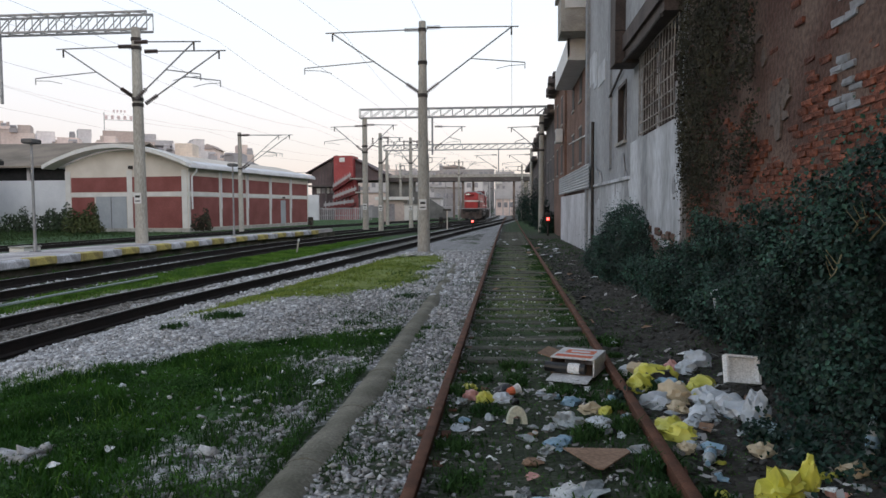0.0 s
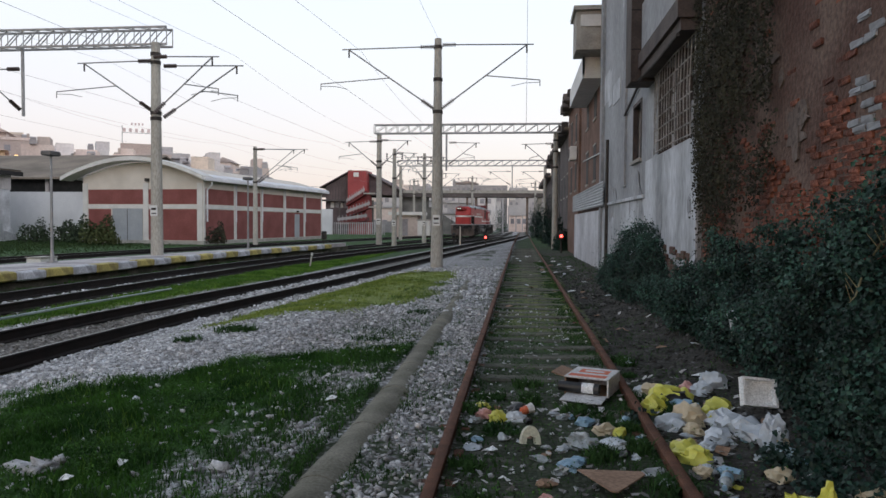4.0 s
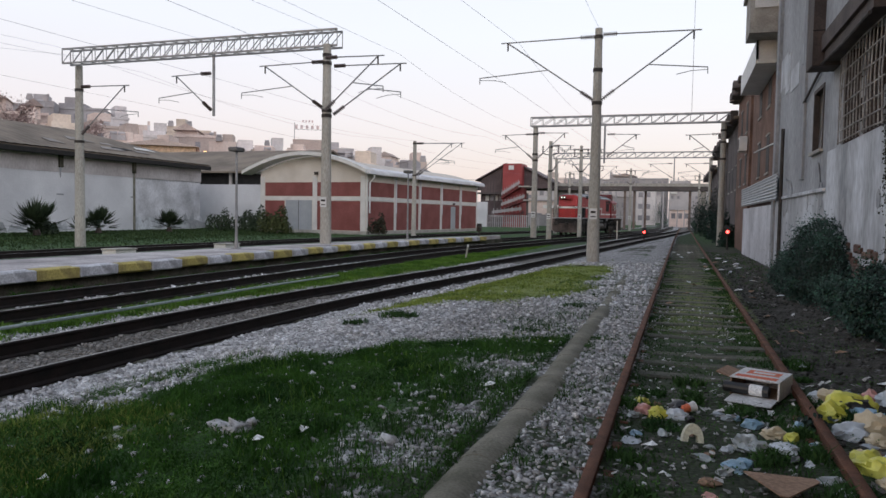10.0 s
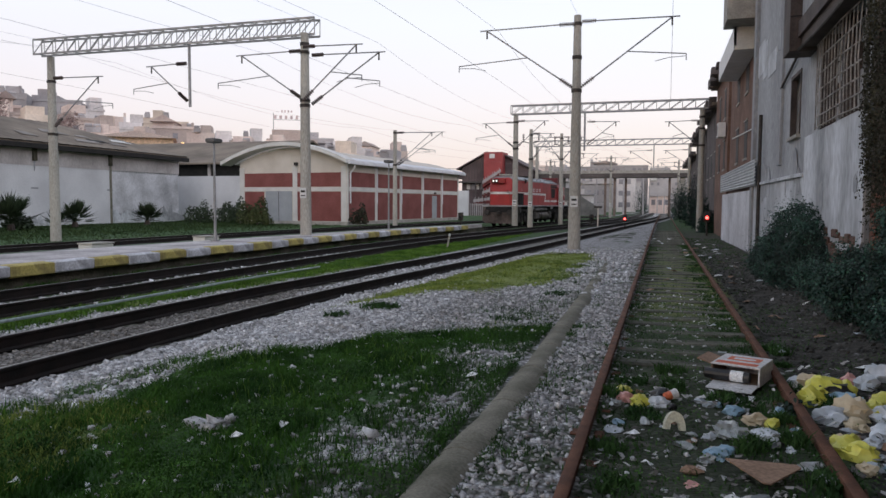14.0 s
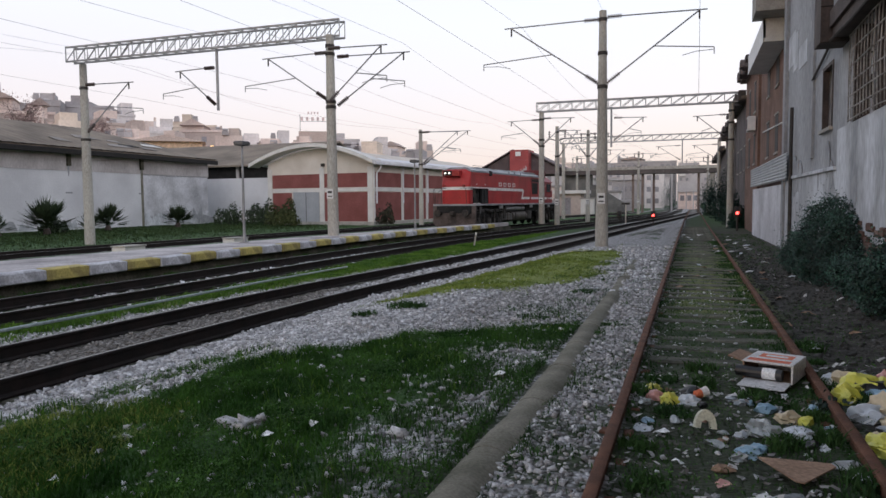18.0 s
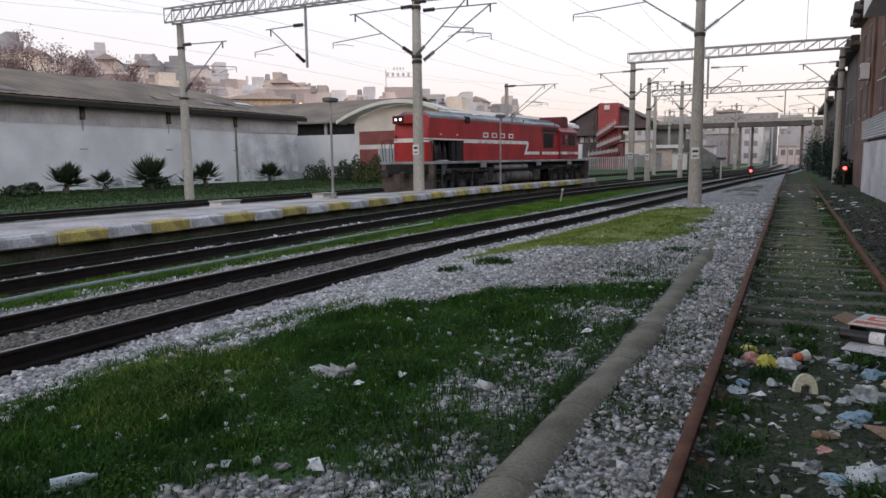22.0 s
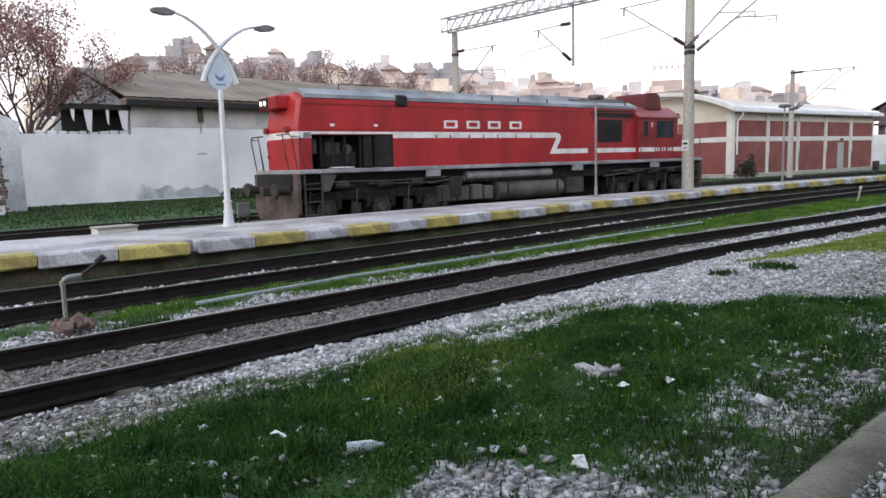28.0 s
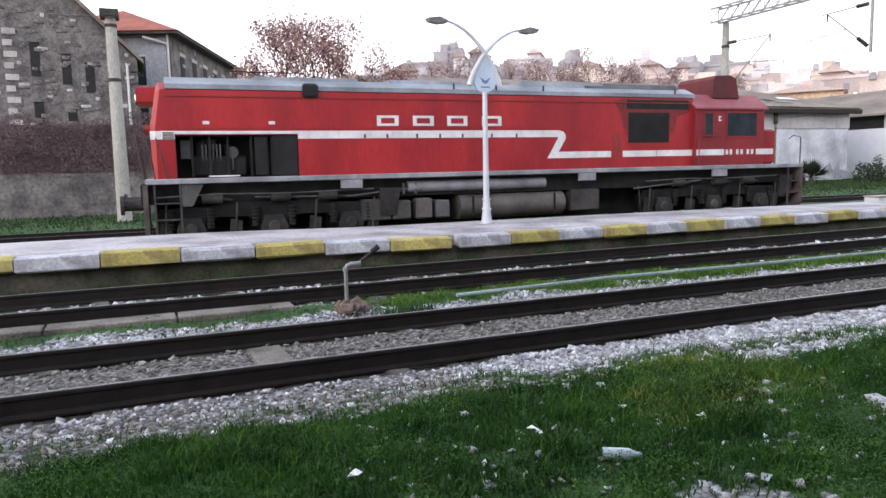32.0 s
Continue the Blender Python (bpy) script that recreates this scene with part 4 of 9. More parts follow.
    for k in range(6):
        part("cooler_fin", Shape().box(0.62, 0.98 + k * 0.075, 1.95, 0.7, 1.01 + k * 0.075, 2.3), M["frame"], ob)
    part("hand_wheel", Shape().tube((0.72, 1.62, 2.12), (0.76, 1.62, 2.12), 0.13, n=14).tube((0.72, 1.62, 1.75), (0.74, 1.62, 2.1), 0.03, n=6), M["tank"], ob)
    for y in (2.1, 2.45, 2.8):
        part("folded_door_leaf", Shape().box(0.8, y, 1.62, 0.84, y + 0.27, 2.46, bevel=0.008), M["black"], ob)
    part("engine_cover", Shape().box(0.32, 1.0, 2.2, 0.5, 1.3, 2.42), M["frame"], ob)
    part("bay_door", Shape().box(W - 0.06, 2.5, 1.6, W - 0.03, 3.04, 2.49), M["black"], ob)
    part("sill_plate", Shape().box(0.5, 1.1, 1.6, 0.88, 1.75, 1.63), M["stripe"], ob)
    # cream stripes, a little proud of the hood
    e = W + 0.004
    def band(y0, y1, z0, z1, x=e):
        return Shape().box(x - 0.003, y0, z0, x + 0.003, y1, z1)
    part("upper_stripe", band(3.06, 9.68, 2.405, 2.58), M["stripe"], ob, "cream painted stripe")
    part("upper_stripe", band(0.44, 3.06, 2.515, 2.58), M["stripe"], ob, "narrow cream stripe over the engine bay")
    for y in (4.6, 5.15, 5.9, 6.5, 7.1, 7.9, 8.6):
        part("stripe_mark", band(y, y + 0.05, 2.41, 2.5, e + 0.004), M["frame"], ob)
    bend = [(9.68, 2.58), (9.88, 2.58), (10.01, 2.54), (10.08, 2.46), (10.08, 2.36), (9.86, 2.03), (10.18, 2.03), (10.18, 1.865), (9.53, 1.865), (9.86, 2.405), (9.68, 2.405)]
    part("stripe_bend", Shape().prism(bend, e - 0.003, e + 0.003, "x"), M["stripe"], ob, "cream stripe bent down in a hook")
    for y0, y1 in ((10.18, 11.5), (11.88, 13.0), (13.02, 14.25)):
        part("lower_stripe", band(y0, y1, 1.865, 2.03), M["stripe"], ob)
    part("front_stripe", Shape().box(-0.83, -0.05, 2.405, 0.83, -0.04, 2.58).add([(0.826, -0.047, 2.405), (0.909, 0.058, 2.405), (0.909, 0.058, 2.58), (0.826, -0.047, 2.58)], [(0, 1, 2, 3)]).box(0.903, 0.06, 2.405, 0.91, 0.44, 2.58), M["stripe"], ob, "cream stripe round the hood end")
    for i in range(5):
        part("louvre", Shape().box(0.91, 0.2, 2.42 + i * 0.03, 0.925, 0.42, 2.432 + i * 0.03), M["frame"], ob)
    # lettering on the hood side drawn as plain cream shapes
    for y in (4.93, 5.83, 6.72, 7.66):
        s = Shape().box(e - 0.002, y, 2.87, e + 0.004, y + 0.54, 2.93).box(e - 0.002, y, 2.69, e + 0.004, y + 0.54, 2.745).box(e - 0.002, y, 2.745, e + 0.004, y + 0.1, 2.87).box(e - 0.002, y + 0.44, 2.745, e + 0.004, y + 0.54, 2.87)
        part("emblem_shape", s, M["stripe"], ob, "cream block shape")
    for y in (1.02, 2.42):
        part("builder_plate", band(y, y + 0.14, 2.72, 2.79), M["stripe"], ob, "small white plate")
    # radiator and dark intakes
    part("intake", Shape().box(W - 0.02, 12.06, 2.24, W + 0.006, 13.43, 3.05), M["black"], ob, "dark square air intake")
    for i in range(9):
        part("intake_slat", Shape().box(W, 12.08, 2.29 + i * 0.082, W + 0.018, 13.41, 2.305 + i * 0.082), M["under"], ob)
    # soot blown over the paint round the intakes
    part("soot_stain", Shape().prism([(11.6, 3.34), (11.9, 3.42), (14.0, 3.42), (14.2, 3.33), (14.1, 3.05), (13.7, 2.95), (13.6, 2.5), (11.95, 2.45), (11.8, 3.0)], W + 0.0005, W + 0.0025, "x"), M["soot"], ob, "dull soot stain")
    part("upper_intake", Shape().box(W - 0.02, 12.0, 3.14, W + 0.006, 14.1, 3.38), M["black"], ob, "sooty upper air intake")
    part("hatch", band(11.56, 11.82, 1.84, 2.52), M["dkred"], ob)
    # cab: a little wider than the hood, roof falling to both sides
    C = 1.02
    cab = part("cab", Shape().prism([(-C, 1.58), (-C, 3.18), (-0.55, 3.53), (0.55, 3.53), (C, 3.18), (C, 1.58)], 14.25, 16.8), M["cabred"], ob, "dull red painted driver's cab")
    part("cab_roof", Shape().prism([(-C - 0.06, 3.15), (-0.55, 3.54), (0.55, 3.54), (C + 0.06, 3.15), (C + 0.06, 3.2), (0.55, 3.6), (-0.55, 3.6), (-C - 0.06, 3.2)], 14.2, 16.9), M["cabroof"], cab, "dusty maroon cab roof")
    part("cab_window", Shape().box(C - 0.02, 14.58, 2.45, C + 0.008, 14.88, 3.04), M["glass"], cab)
    part("cab_window", Shape().box(C - 0.02, 15.4, 2.4, C + 0.008, 16.5, 3.06), M["glass"], cab)
    for y0, y1, z0, z1 in ((14.55, 14.91, 2.41, 3.07), (15.36, 16.54, 2.36, 3.09)):
        part("window_frame", Shape().box(C, y0, z0, C + 0.014, y1, z0 + 0.04).box(C, y0, z1 - 0.04, C + 0.014, y1, z1).box(C, y0, z0, C + 0.014, y0 + 0.04, z1).box(C, y1 - 0.04, z0, C + 0.014, y1, z1), M["dkred"], cab)
    part("front_window", Shape().box(-0.85, 16.79, 2.65, 0.85, 16.81, 3.1), M["glass"], cab)
    part("crescent_mark", Shape().box(C, 15.08, 2.82, C + 0.006, 15.12, 2.96).box(C, 15.12, 2.92, C + 0.006, 15.18, 2.96).box(C, 15.12, 2.82, C + 0.006, 15.18, 2.86), M["stripe"], cab)
    part("cab_stripe", Shape().box(C, 14.3, 1.865, C + 0.006, 15.3, 2.03), M["stripe"], cab)
    part("cab_stripe", Shape().box(C, 16.5, 1.865, C + 0.006, 16.8, 2.03), M["stripe"], cab)
    for i, y in enumerate((15.36, 15.51, 15.75, 15.91, 16.15, 16.31)):
        part("number_bar", Shape().box(C, y, 1.88, C + 0.006, y + 0.09, 2.02), M["stripe"], cab, "cream bar")
    part("cab_handrail", Shape().path([(C + 0.05, 14.35, 1.62), (C + 0.05, 14.35, 2.35), (C + 0.05, 14.5, 2.4), (C + 0.05, 14.9, 2.4)], 0.014, 6), M["dkred"], cab)
    part("nose", Shape().box(-0.95, 16.8, 1.58, 0.95, 17.3, 2.6, bevel=0.06), M["red"], ob, "short red nose behind the cab")
    part("nose_stripe", Shape().box(0.95, 16.85, 1.865, 0.957, 17.24, 2.03), M["stripe"], ob)
    # lamps on the leading end
    lamp = part("headlight_box", Shape().box(-0.72, -0.28, 3.2, 0.35, 0.2, 3.55, bevel=0.03), M["red"], ob, "red headlight housing")
    part("lamp_bezel", Shape().box(-0.66, -0.3, 3.24, -0.12, -0.275, 3.52), M["black"], lamp)
    for x in (-0.52, -0.27):
        part("headlight", Shape().tube((x, -0.29, 3.38), (x, -0.315, 3.38), 0.062, n=14), M["lens"], lamp, "lit white headlight")
    for x, z in ((-0.72, 2.66), (0.55, 2.64)):
        part("marker_lamp", Shape().tube((x, -0.04, z), (x, -0.16, z), 0.085, n=12), M["dkred"], ob)
    for x in (-0.72, 0.3):
        part("tail_lamp", Shape().tube((x, -0.04, 1.95), (x, -0.09, 1.95), 0.05, n=12), M["dkred"], ob)
    # deck, pilots, steps, buffers
    deck = part("deck", Shape().box(-1.38, -0.2, 1.47, 1.38, 18.0, 1.58, bevel=0.015), M["deck"], ob, "pale grey deck edge")
    for y in (3.9, 10.2, 14.6):
        part("bracket", Shape().box(1.3, y, 1.28, 1.375, y + 0.5, 1.468), M["deck"], deck)
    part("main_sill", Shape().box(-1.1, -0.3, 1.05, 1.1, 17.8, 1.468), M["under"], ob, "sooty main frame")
    for y0, y1 in ((-0.26, -0.16), (17.92, 18.02)):
        part("pilot", Shape().prism([(-1.36, 1.468), (1.36, 1.468), (1.36, 0.45), (1.1, 0.22), (-1.1, 0.22), (-1.36, 0.45)], y0, y1), M["pilot"], ob, "dirty brown-grey end plate")
    for y, d in ((-0.26, -1), (18.02, 1)):
        for x in (-0.88, 0.88):
            part("buffer", Shape().tube((x, y, 1.05), (x, y + d * 0.38, 1.05), 0.12, n=12).tube((x, y + d * 0.38, 1.05), (x, y + d * 0.45, 1.05), 0.2, n=16), M["iron"], ob, "dark round buffer")
        part("coupler", Shape().box(-0.12, min(y, y + d * 0.4), 0.9, 0.12, max(y, y + d * 0.4), 1.15, bevel=0.03), M["iron"], ob)
    for y0 in (-0.05, 17.45):
        for x in (1.32, -1.32):
            st = Shape()
            for yy in (y0, y0 + 0.5):
                st.box(x - 0.02, yy, 0.35, x + 0.02, yy + 0.04, 1.468)
            for z in (0.38, 0.72, 1.06):
                st.box(x - 0.18 if x > 0 else x, y0, z, x if x > 0 else x + 0.18, y0 + 0.52, z + 0.03)
            part("ladder", st, M["tank"], ob, "grey ladder steps")
    part("step_plate", Shape().prism([(0.5, 1.468), (0.95, 1.468), (0.7, 1.0), (0.5, 1.0)], 1.28, 1.32, "x"), M["frame"], ob)
    for x in (-1.3, 1.3):
        part("handrail", Shape().path([(x, -0.2, 1.58), (x, -0.32, 2.4), (x * 0.9, -0.34, 2.5), (x * 0.35, -0.34, 2.5)], 0.018, 6), M["iron"], ob)
        part("handrail", Shape().path([(x, -0.0, 1.58), (x, -0.1, 2.42), (x, -0.32, 2.44)], 0.015, 6), M["iron"], ob)
        part("handrail", Shape().path([(x * 0.6, -0.2, 1.58), (x * 0.6, -0.34, 2.5)], 0.015, 6), M["iron"], ob)
        part("handrail", Shape().path([(x, 0.25, 1.58), (x * 0.9, 0.1, 2.3), (x * 0.75, 0.06, 2.42)], 0.014, 6), M["iron"], ob)
        part("handrail", Shape().path([(x, 17.95, 1.58), (x, 17.95, 2.35), (x, 17.65, 2.4), (x, 17.5, 2.3)], 0.018, 6), M["frame"], ob)
    # tanks and boxes under the frame
    part("fuel_tank", Shape().prism([(s * (0.93 + 0.32 * math.cos(a)), 0.73 + 0.31 * math.sin(a)) for s, a in [(1, radians(-90 + 15 * k)) for k in range(13)] + [(-1, radians(90 - 15 * k)) for k in range(13)]], 6.9, 9.86), M["fueltank"], ob, "dusty grey-brown rounded fuel tank", smooth=True)
    for y in (7.2, 9.5):
        part("tank_strap", Shape().box(1.24, y, 0.5, 1.262, y + 0.05, 1.0), M["under"], ob)
    part("air_reservoir", Shape().tube((1.1, 5.56, 1.26), (1.1, 9.3, 1.26), 0.135, n=16), M["deck"], ob, "long grey air reservoir", smooth=True)
    for y0, y1, z0, z1, mt in ((4.4, 5.1, 0.5, 1.0, "tank"), (5.15, 5.6, 0.5, 0.95, "tank"), (5.75, 6.15, 0.5, 0.98, "fueltank"), (6.25, 6.6, 0.5, 0.92, "frame"), (10.05, 10.9, 0.5, 1.05, "tank")):
        part("equipment_box", Shape().box(0.6, y0, z0, 1.22, y1, z1, bevel=0.03), M[mt], ob)
    part("brake_pipe", Shape().path([(1.2, 2.0, 1.15), (1.2, 4.2, 1.1), (1.2, 5.4, 1.22), (1.2, 5.9, 1.2)], 0.02, 6), M["frame"], ob)
    part("brake_pipe", Shape().path([(1.22, 12.0, 1.02), (1.22, 14.3, 1.18)], 0.022, 6), M["frame"], ob)
    part("valve_gear", Shape().tube((1.15, 5.35, 1.2), (1.15, 5.8, 1.2), 0.05, n=8).tube((1.2, 5.45, 1.1), (1.2, 5.45, 1.35), 0.03, n=6).tube((1.2, 5.75, 1.1), (1.2, 5.75, 1.35), 0.03, n=6), M["frame"], ob)
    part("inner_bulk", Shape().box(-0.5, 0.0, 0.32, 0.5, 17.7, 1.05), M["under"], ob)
    # bogies
    wheel = Shape().tube((-0.07, 0, 0), (0.07, 0, 0), 0.5, n=28).tube((0.065, 0, 0), (0.09, 0, 0), 0.4, n=24).tube((0.08, 0, 0), (0.14, 0, 0), 0.13, n=14)
    for k in range(6):
        a = k * math.pi / 3
        wheel.tube((0.095, 0.3 * math.cos(a), 0.3 * math.sin(a)), (0.1, 0.3 * math.cos(a), 0.3 * math.sin(a)), 0.05, n=8)
    wheel_me = wheel.mesh("wheel", M["under"])
    axles = []
    for yb in (2.4, 14.8):
        side = [(yb - 2.45, 0.72), (yb - 2.35, 0.95), (yb - 1.3, 0.98), (yb - 1.05, 1.08), (yb + 1.05, 1.08), (yb + 1.3, 0.98), (yb + 2.3, 0.95), (yb + 2.4, 0.72), (yb + 2.15, 0.6),
                (yb + 1.4, 0.6), (yb + 1.2, 0.74), (yb + 0.55, 0.74), (yb + 0.4, 0.6), (yb - 0.4, 0.6), (yb - 0.55, 0.74), (yb - 1.2, 0.74), (yb - 1.4, 0.6), (yb - 2.2, 0.6)]
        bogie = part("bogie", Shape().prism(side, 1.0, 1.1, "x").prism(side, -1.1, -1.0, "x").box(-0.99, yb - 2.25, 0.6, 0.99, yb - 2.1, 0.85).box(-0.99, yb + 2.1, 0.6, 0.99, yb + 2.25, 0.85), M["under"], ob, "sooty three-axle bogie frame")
        for dy in (-1.75, 0.0, 1.75):
            part("axle_box", Shape().prism([(yb + dy - 0.27, 0.34), (yb + dy - 0.3, 0.5), (yb + dy - 0.2, 0.74), (yb + dy + 0.2, 0.74), (yb + dy + 0.3, 0.5), (yb + dy + 0.27, 0.34), (yb + dy + 0.12, 0.27), (yb + dy - 0.12, 0.27)], 1.1, 1.22, "x"), M["grime"], bogie, "greasy brown-black axle box")
            part("axle_cap", Shape().tube((1.22, yb + dy, 0.5), (1.27, yb + dy, 0.5), 0.14, 0.11, 14), M["tank"], bogie)
            for s in (-0.4, 0.4):
                coil = [((k + f) / 6, q) for k in range(6) for f, q in ((0.05, 0.062), (0.2, 0.085), (0.7, 0.085), (0.85, 0.062))]
                spring = Shape().lathe((1.15, yb + dy + s, 0.5), (1.15, yb + dy + s, 0.95), coil, 10)
                part("spring", spring, M["under"], bogie)
        for dy, h in ((-2.42, 0.42), (-0.98, 0.36), (0.76, 0.36), (2.12, 0.42)):
            part("brake_block", Shape().prism([(yb + dy, 0.28), (yb + dy + 0.26, 0.24), (yb + dy + 0.3, 0.28 + h), (yb + dy + 0.06, 0.34 + h)], 1.1, 1.2, "x"), M["grime"], bogie)
            part("brake_hanger", Shape().tube((1.2, yb + dy + 0.14, 0.35), (1.2, yb + dy + 0.2, 1.05), 0.022, n=6), M["tank"], bogie)
        for dy in (-1.5, -0.05, 1.0):
            part("brake_cylinder", Shape().tube((1.2, yb + dy, 1.13), (1.2, yb + dy + 0.42, 1.13), 0.1, n=12).tube((1.2, yb + dy + 0.42, 1.13), (1.2, yb + dy + 0.62, 1.1), 0.03, n=6), M["grime"], bogie, "grimy brake cylinder")
        part("sand_box", Shape().prism([(yb + 2.45, 0.62), (yb + 2.45, 1.25), (yb + 2.95, 1.25), (yb + 2.85, 0.62)], 0.85, 1.25, "x"), M["grime"], bogie)
        part("sand_pipe", Shape().path([(1.18, yb - 2.6, 1.1), (1.18, yb - 2.55, 0.6), (1.0, yb - 2.3, 0.2)], 0.022, 6), M["tank"], bogie)
        part("air_pipe", Shape().path([(1.24, yb - 2.4, 1.2), (1.24, yb - 1.2, 1.24), (1.24, yb + 0.3, 1.21), (1.24, yb + 2.3, 1.25)], 0.018, 6), M["frame"], bogie)
        for dy in (-1.75, 0.0, 1.75):
            for x, r in ((0.76, 0), (-0.76, 180)):
                w = part("wheel", wheel_me, None, ob)
                axles.append((w, x, (yb + dy) * LOCO_FIT, r))
    # drawn to the general arrangement, then brought to the true length
    done = set()
    for q in ob.children_recursive:
        if q.type == "MESH" and q.data is not wheel_me and q.data.name not in done:
            done.add(q.data.name)
            q.data.transform(Matrix.Diagonal((1, LOCO_FIT, 1, 1)))
    return ob, axles


loco, loco_wheels = build_loco()

# travel of the leading end along the loop track: seconds, metres
RUN = along([(-0.5, 93.3), (0, 92.0), (2.0, 87.0), (4.5, 80.6), (6, 76.5), (9, 67.6), (10, 64.3), (12, 58.1), (14.5, 50.2), (17, 42.6), (19, 36.3), (21, 30.2), (22, 27.1), (24, 20.8), (25, 17.95), (28, 9.95), (30, 4.75), (32, 0.11), (32.5, -1.0)])
SWING = along([(-1, 0.4), (0, 0.5), (6, 2.2), (9, 3.0), (14.5, 3.2), (19, 4.0), (22, 4.1), (25, 3.7), (28, 3.4), (30, 1.8), (32, 0.0), (33, 0.0)])


def motions():
    rows, turns, spin, last = [], [], 0.0, None
    for i in range(0, 321):
        t = i / 10
        y = RUN(t)
        lie = math.degrees(math.atan2(loop_x(y + 14.8) - loop_x(y + 2.4), 12.4))
        th = 0.45 * lie + 0.55 * SWING(t)
        if i % 5 == 0:
            rows.append((t, pose(loop_x(y), y, -0.05, 0, 0, -th)))
        if last is not None:
            spin += (last - y) / 0.5
        last = y
        if i % 2 == 0:
            turns.append((t, math.degrees(spin)))
    walk(loco, rows)
    for w, x, y, r in loco_wheels:
        walk(w, [(t, pose(x, y, 0.5, a, 0, 0) @ pose(0, 0, 0, 0, 0, r)) for t, a in turns])


# ---- brick shed with a barrel roof ----
def build_shed():
    ax = math.degrees(math.atan2(2.8, 23.5))
    ob = thing("brick_shed", "long red brick shed with white bands and pale barrel roof", "shed", m=pose(-24.3, 52, 0, 0, 0, -ax))
    L, Wd, E, R = 23.0, 10.7, 5.0, 6.2
    arc = [(-Wd - 0.0 + Wd * i / 12, E + (R - E) * math.sin(math.pi * i / 12) ** 0.9) for i in range(13)]
    part("wall", Shape().prism([(-Wd, 0), *arc, (0, 0)], 0.0, L), M["cream_wall"], ob, "cream rendered wall")
    # a taller curved canopy over the gable, the long roof behind it lower
    def curve(left, right, low, high):
        return [(-Wd - left + (Wd + left + right) * i / 16, low + (high - low) * math.sin(math.pi * i / 16) ** 0.9) for i in range(17)]
    front, back = curve(1.3, 0.55, E - 0.22, R + 0.1), curve(0.9, 0.6, E - 0.12, R - 0.5)
    part("canopy", Shape().prism(front + [(u, w + 0.3) for u, w in reversed(front)], -1.0, 0.35), M["band"], ob, "thick white curved canopy edge")
    part("roof", Shape().prism(back + [(u, w + 0.16) for u, w in reversed(back)], 0.35, L + 0.6), M["roofsheet"], ob, "pale curved sheet roof")
    part("soffit", Shape().box(0.07, 0.35, E - 0.2, 0.58, L + 0.4, E - 0.13), M["upper_band"], ob)
    part("gutter", Shape().box(0.5, -0.7, E - 0.3, 0.72, L + 0.5, E - 0.04, bevel=0.03), M["roofsheet"], ob)
    # side facing the tracks
    bays = [0.0, 4.7, 9.3, 13.9, 18.5, 23.0]
    for a, b in zip(bays, bays[1:]):
        part("upper_panel", Shape().box(0.0, a + 0.3, 2.95, 0.025, b - 0.2, 4.15), M["brick_panel"], ob, "upper red brick panel")
        part("lower_panel", Shape().box(0.0, a + 0.3, 0.15, 0.025, b - 0.2, 2.55), M["brick_panel"], ob, "lower red brick panel")
    part("band", Shape().box(0.0, 0.0, 2.6, 0.05, L, 2.9), M["band"], ob, "white painted band")
    for y in bays:
        part("pilaster", Shape().box(0.0, y - 0.18 if y else 0.0, 0.0, 0.07, y + 0.18 if y < L else L, E - 0.3), M["band"], ob)
    part("downpipe", Shape().path([(0.6, 0.3, E - 0.3), (0.55, 0.3, E - 0.55), (0.16, 0.3, E - 0.95), (0.16, 0.3, 1.6)], 0.07, 8), M["roofsheet"], ob, "white kinked downpipe")
    for y in (4.7, 9.3, 13.9, 18.5):
        part("downpipe", Shape().tube((0.15, y, 1.6), (0.15, y, E - 0.25), 0.06, n=8), M["roofsheet"], ob)
    door = part("side_door", Shape().box(0.02, 16.2, 0.0, 0.05, 17.3, 2.4), M["doorgrey"], ob, "grey steel side door")
    part("lamp", Shape().box(0.05, 16.6, 2.6, 0.25, 16.8, 2.75), M["iron"], ob)
    # gable towards the yard
    for a, b in ((-Wd + 0.5, -5.25), (-4.75, -0.55)):
        part("upper_panel", Shape().box(a, -0.025, 2.95, b, 0.0, 4.1), M["brick_panel"], ob)
    part("lower_panel", Shape().box(-Wd + 0.5, -0.025, 0.15, -8.15, 0.0, 2.55), M["brick_panel"], ob)
    part("lower_panel", Shape().box(-4.75, -0.025, 0.15, -0.55, 0.0, 2.55), M["brick_panel"], ob)
    gate = part("gate", Shape().box(-8.0, -0.04, 0.0, -5.3, 0.0, 2.6), M["doorgrey"], ob, "wide grey steel gate")
    part("gate_seam", Shape().box(-6.67, -0.05, 0.0, -6.63, -0.04, 2.6), M["iron"], gate)
    part("band", Shape().box(-Wd, -0.05, 2.6, 0.0, 0.0, 2.9), M["band"], ob)
    for x in (-Wd, -5.2, -0.5):
        part("pilaster", Shape().box(x, -0.07, 0.0, x + 0.45, 0.0, 4.6), M["band"], ob)
    part("flood_light", Shape().box(-4.9, -0.3, 4.7, -4.65, -0.05, 4.95), M["iron"], ob)
    part("plinth", Shape().box(-Wd - 0.1, -0.15, -0.2, 0.12, L + 0.1, 0.12), M["concrete"], ob)
    return ob


build_shed()


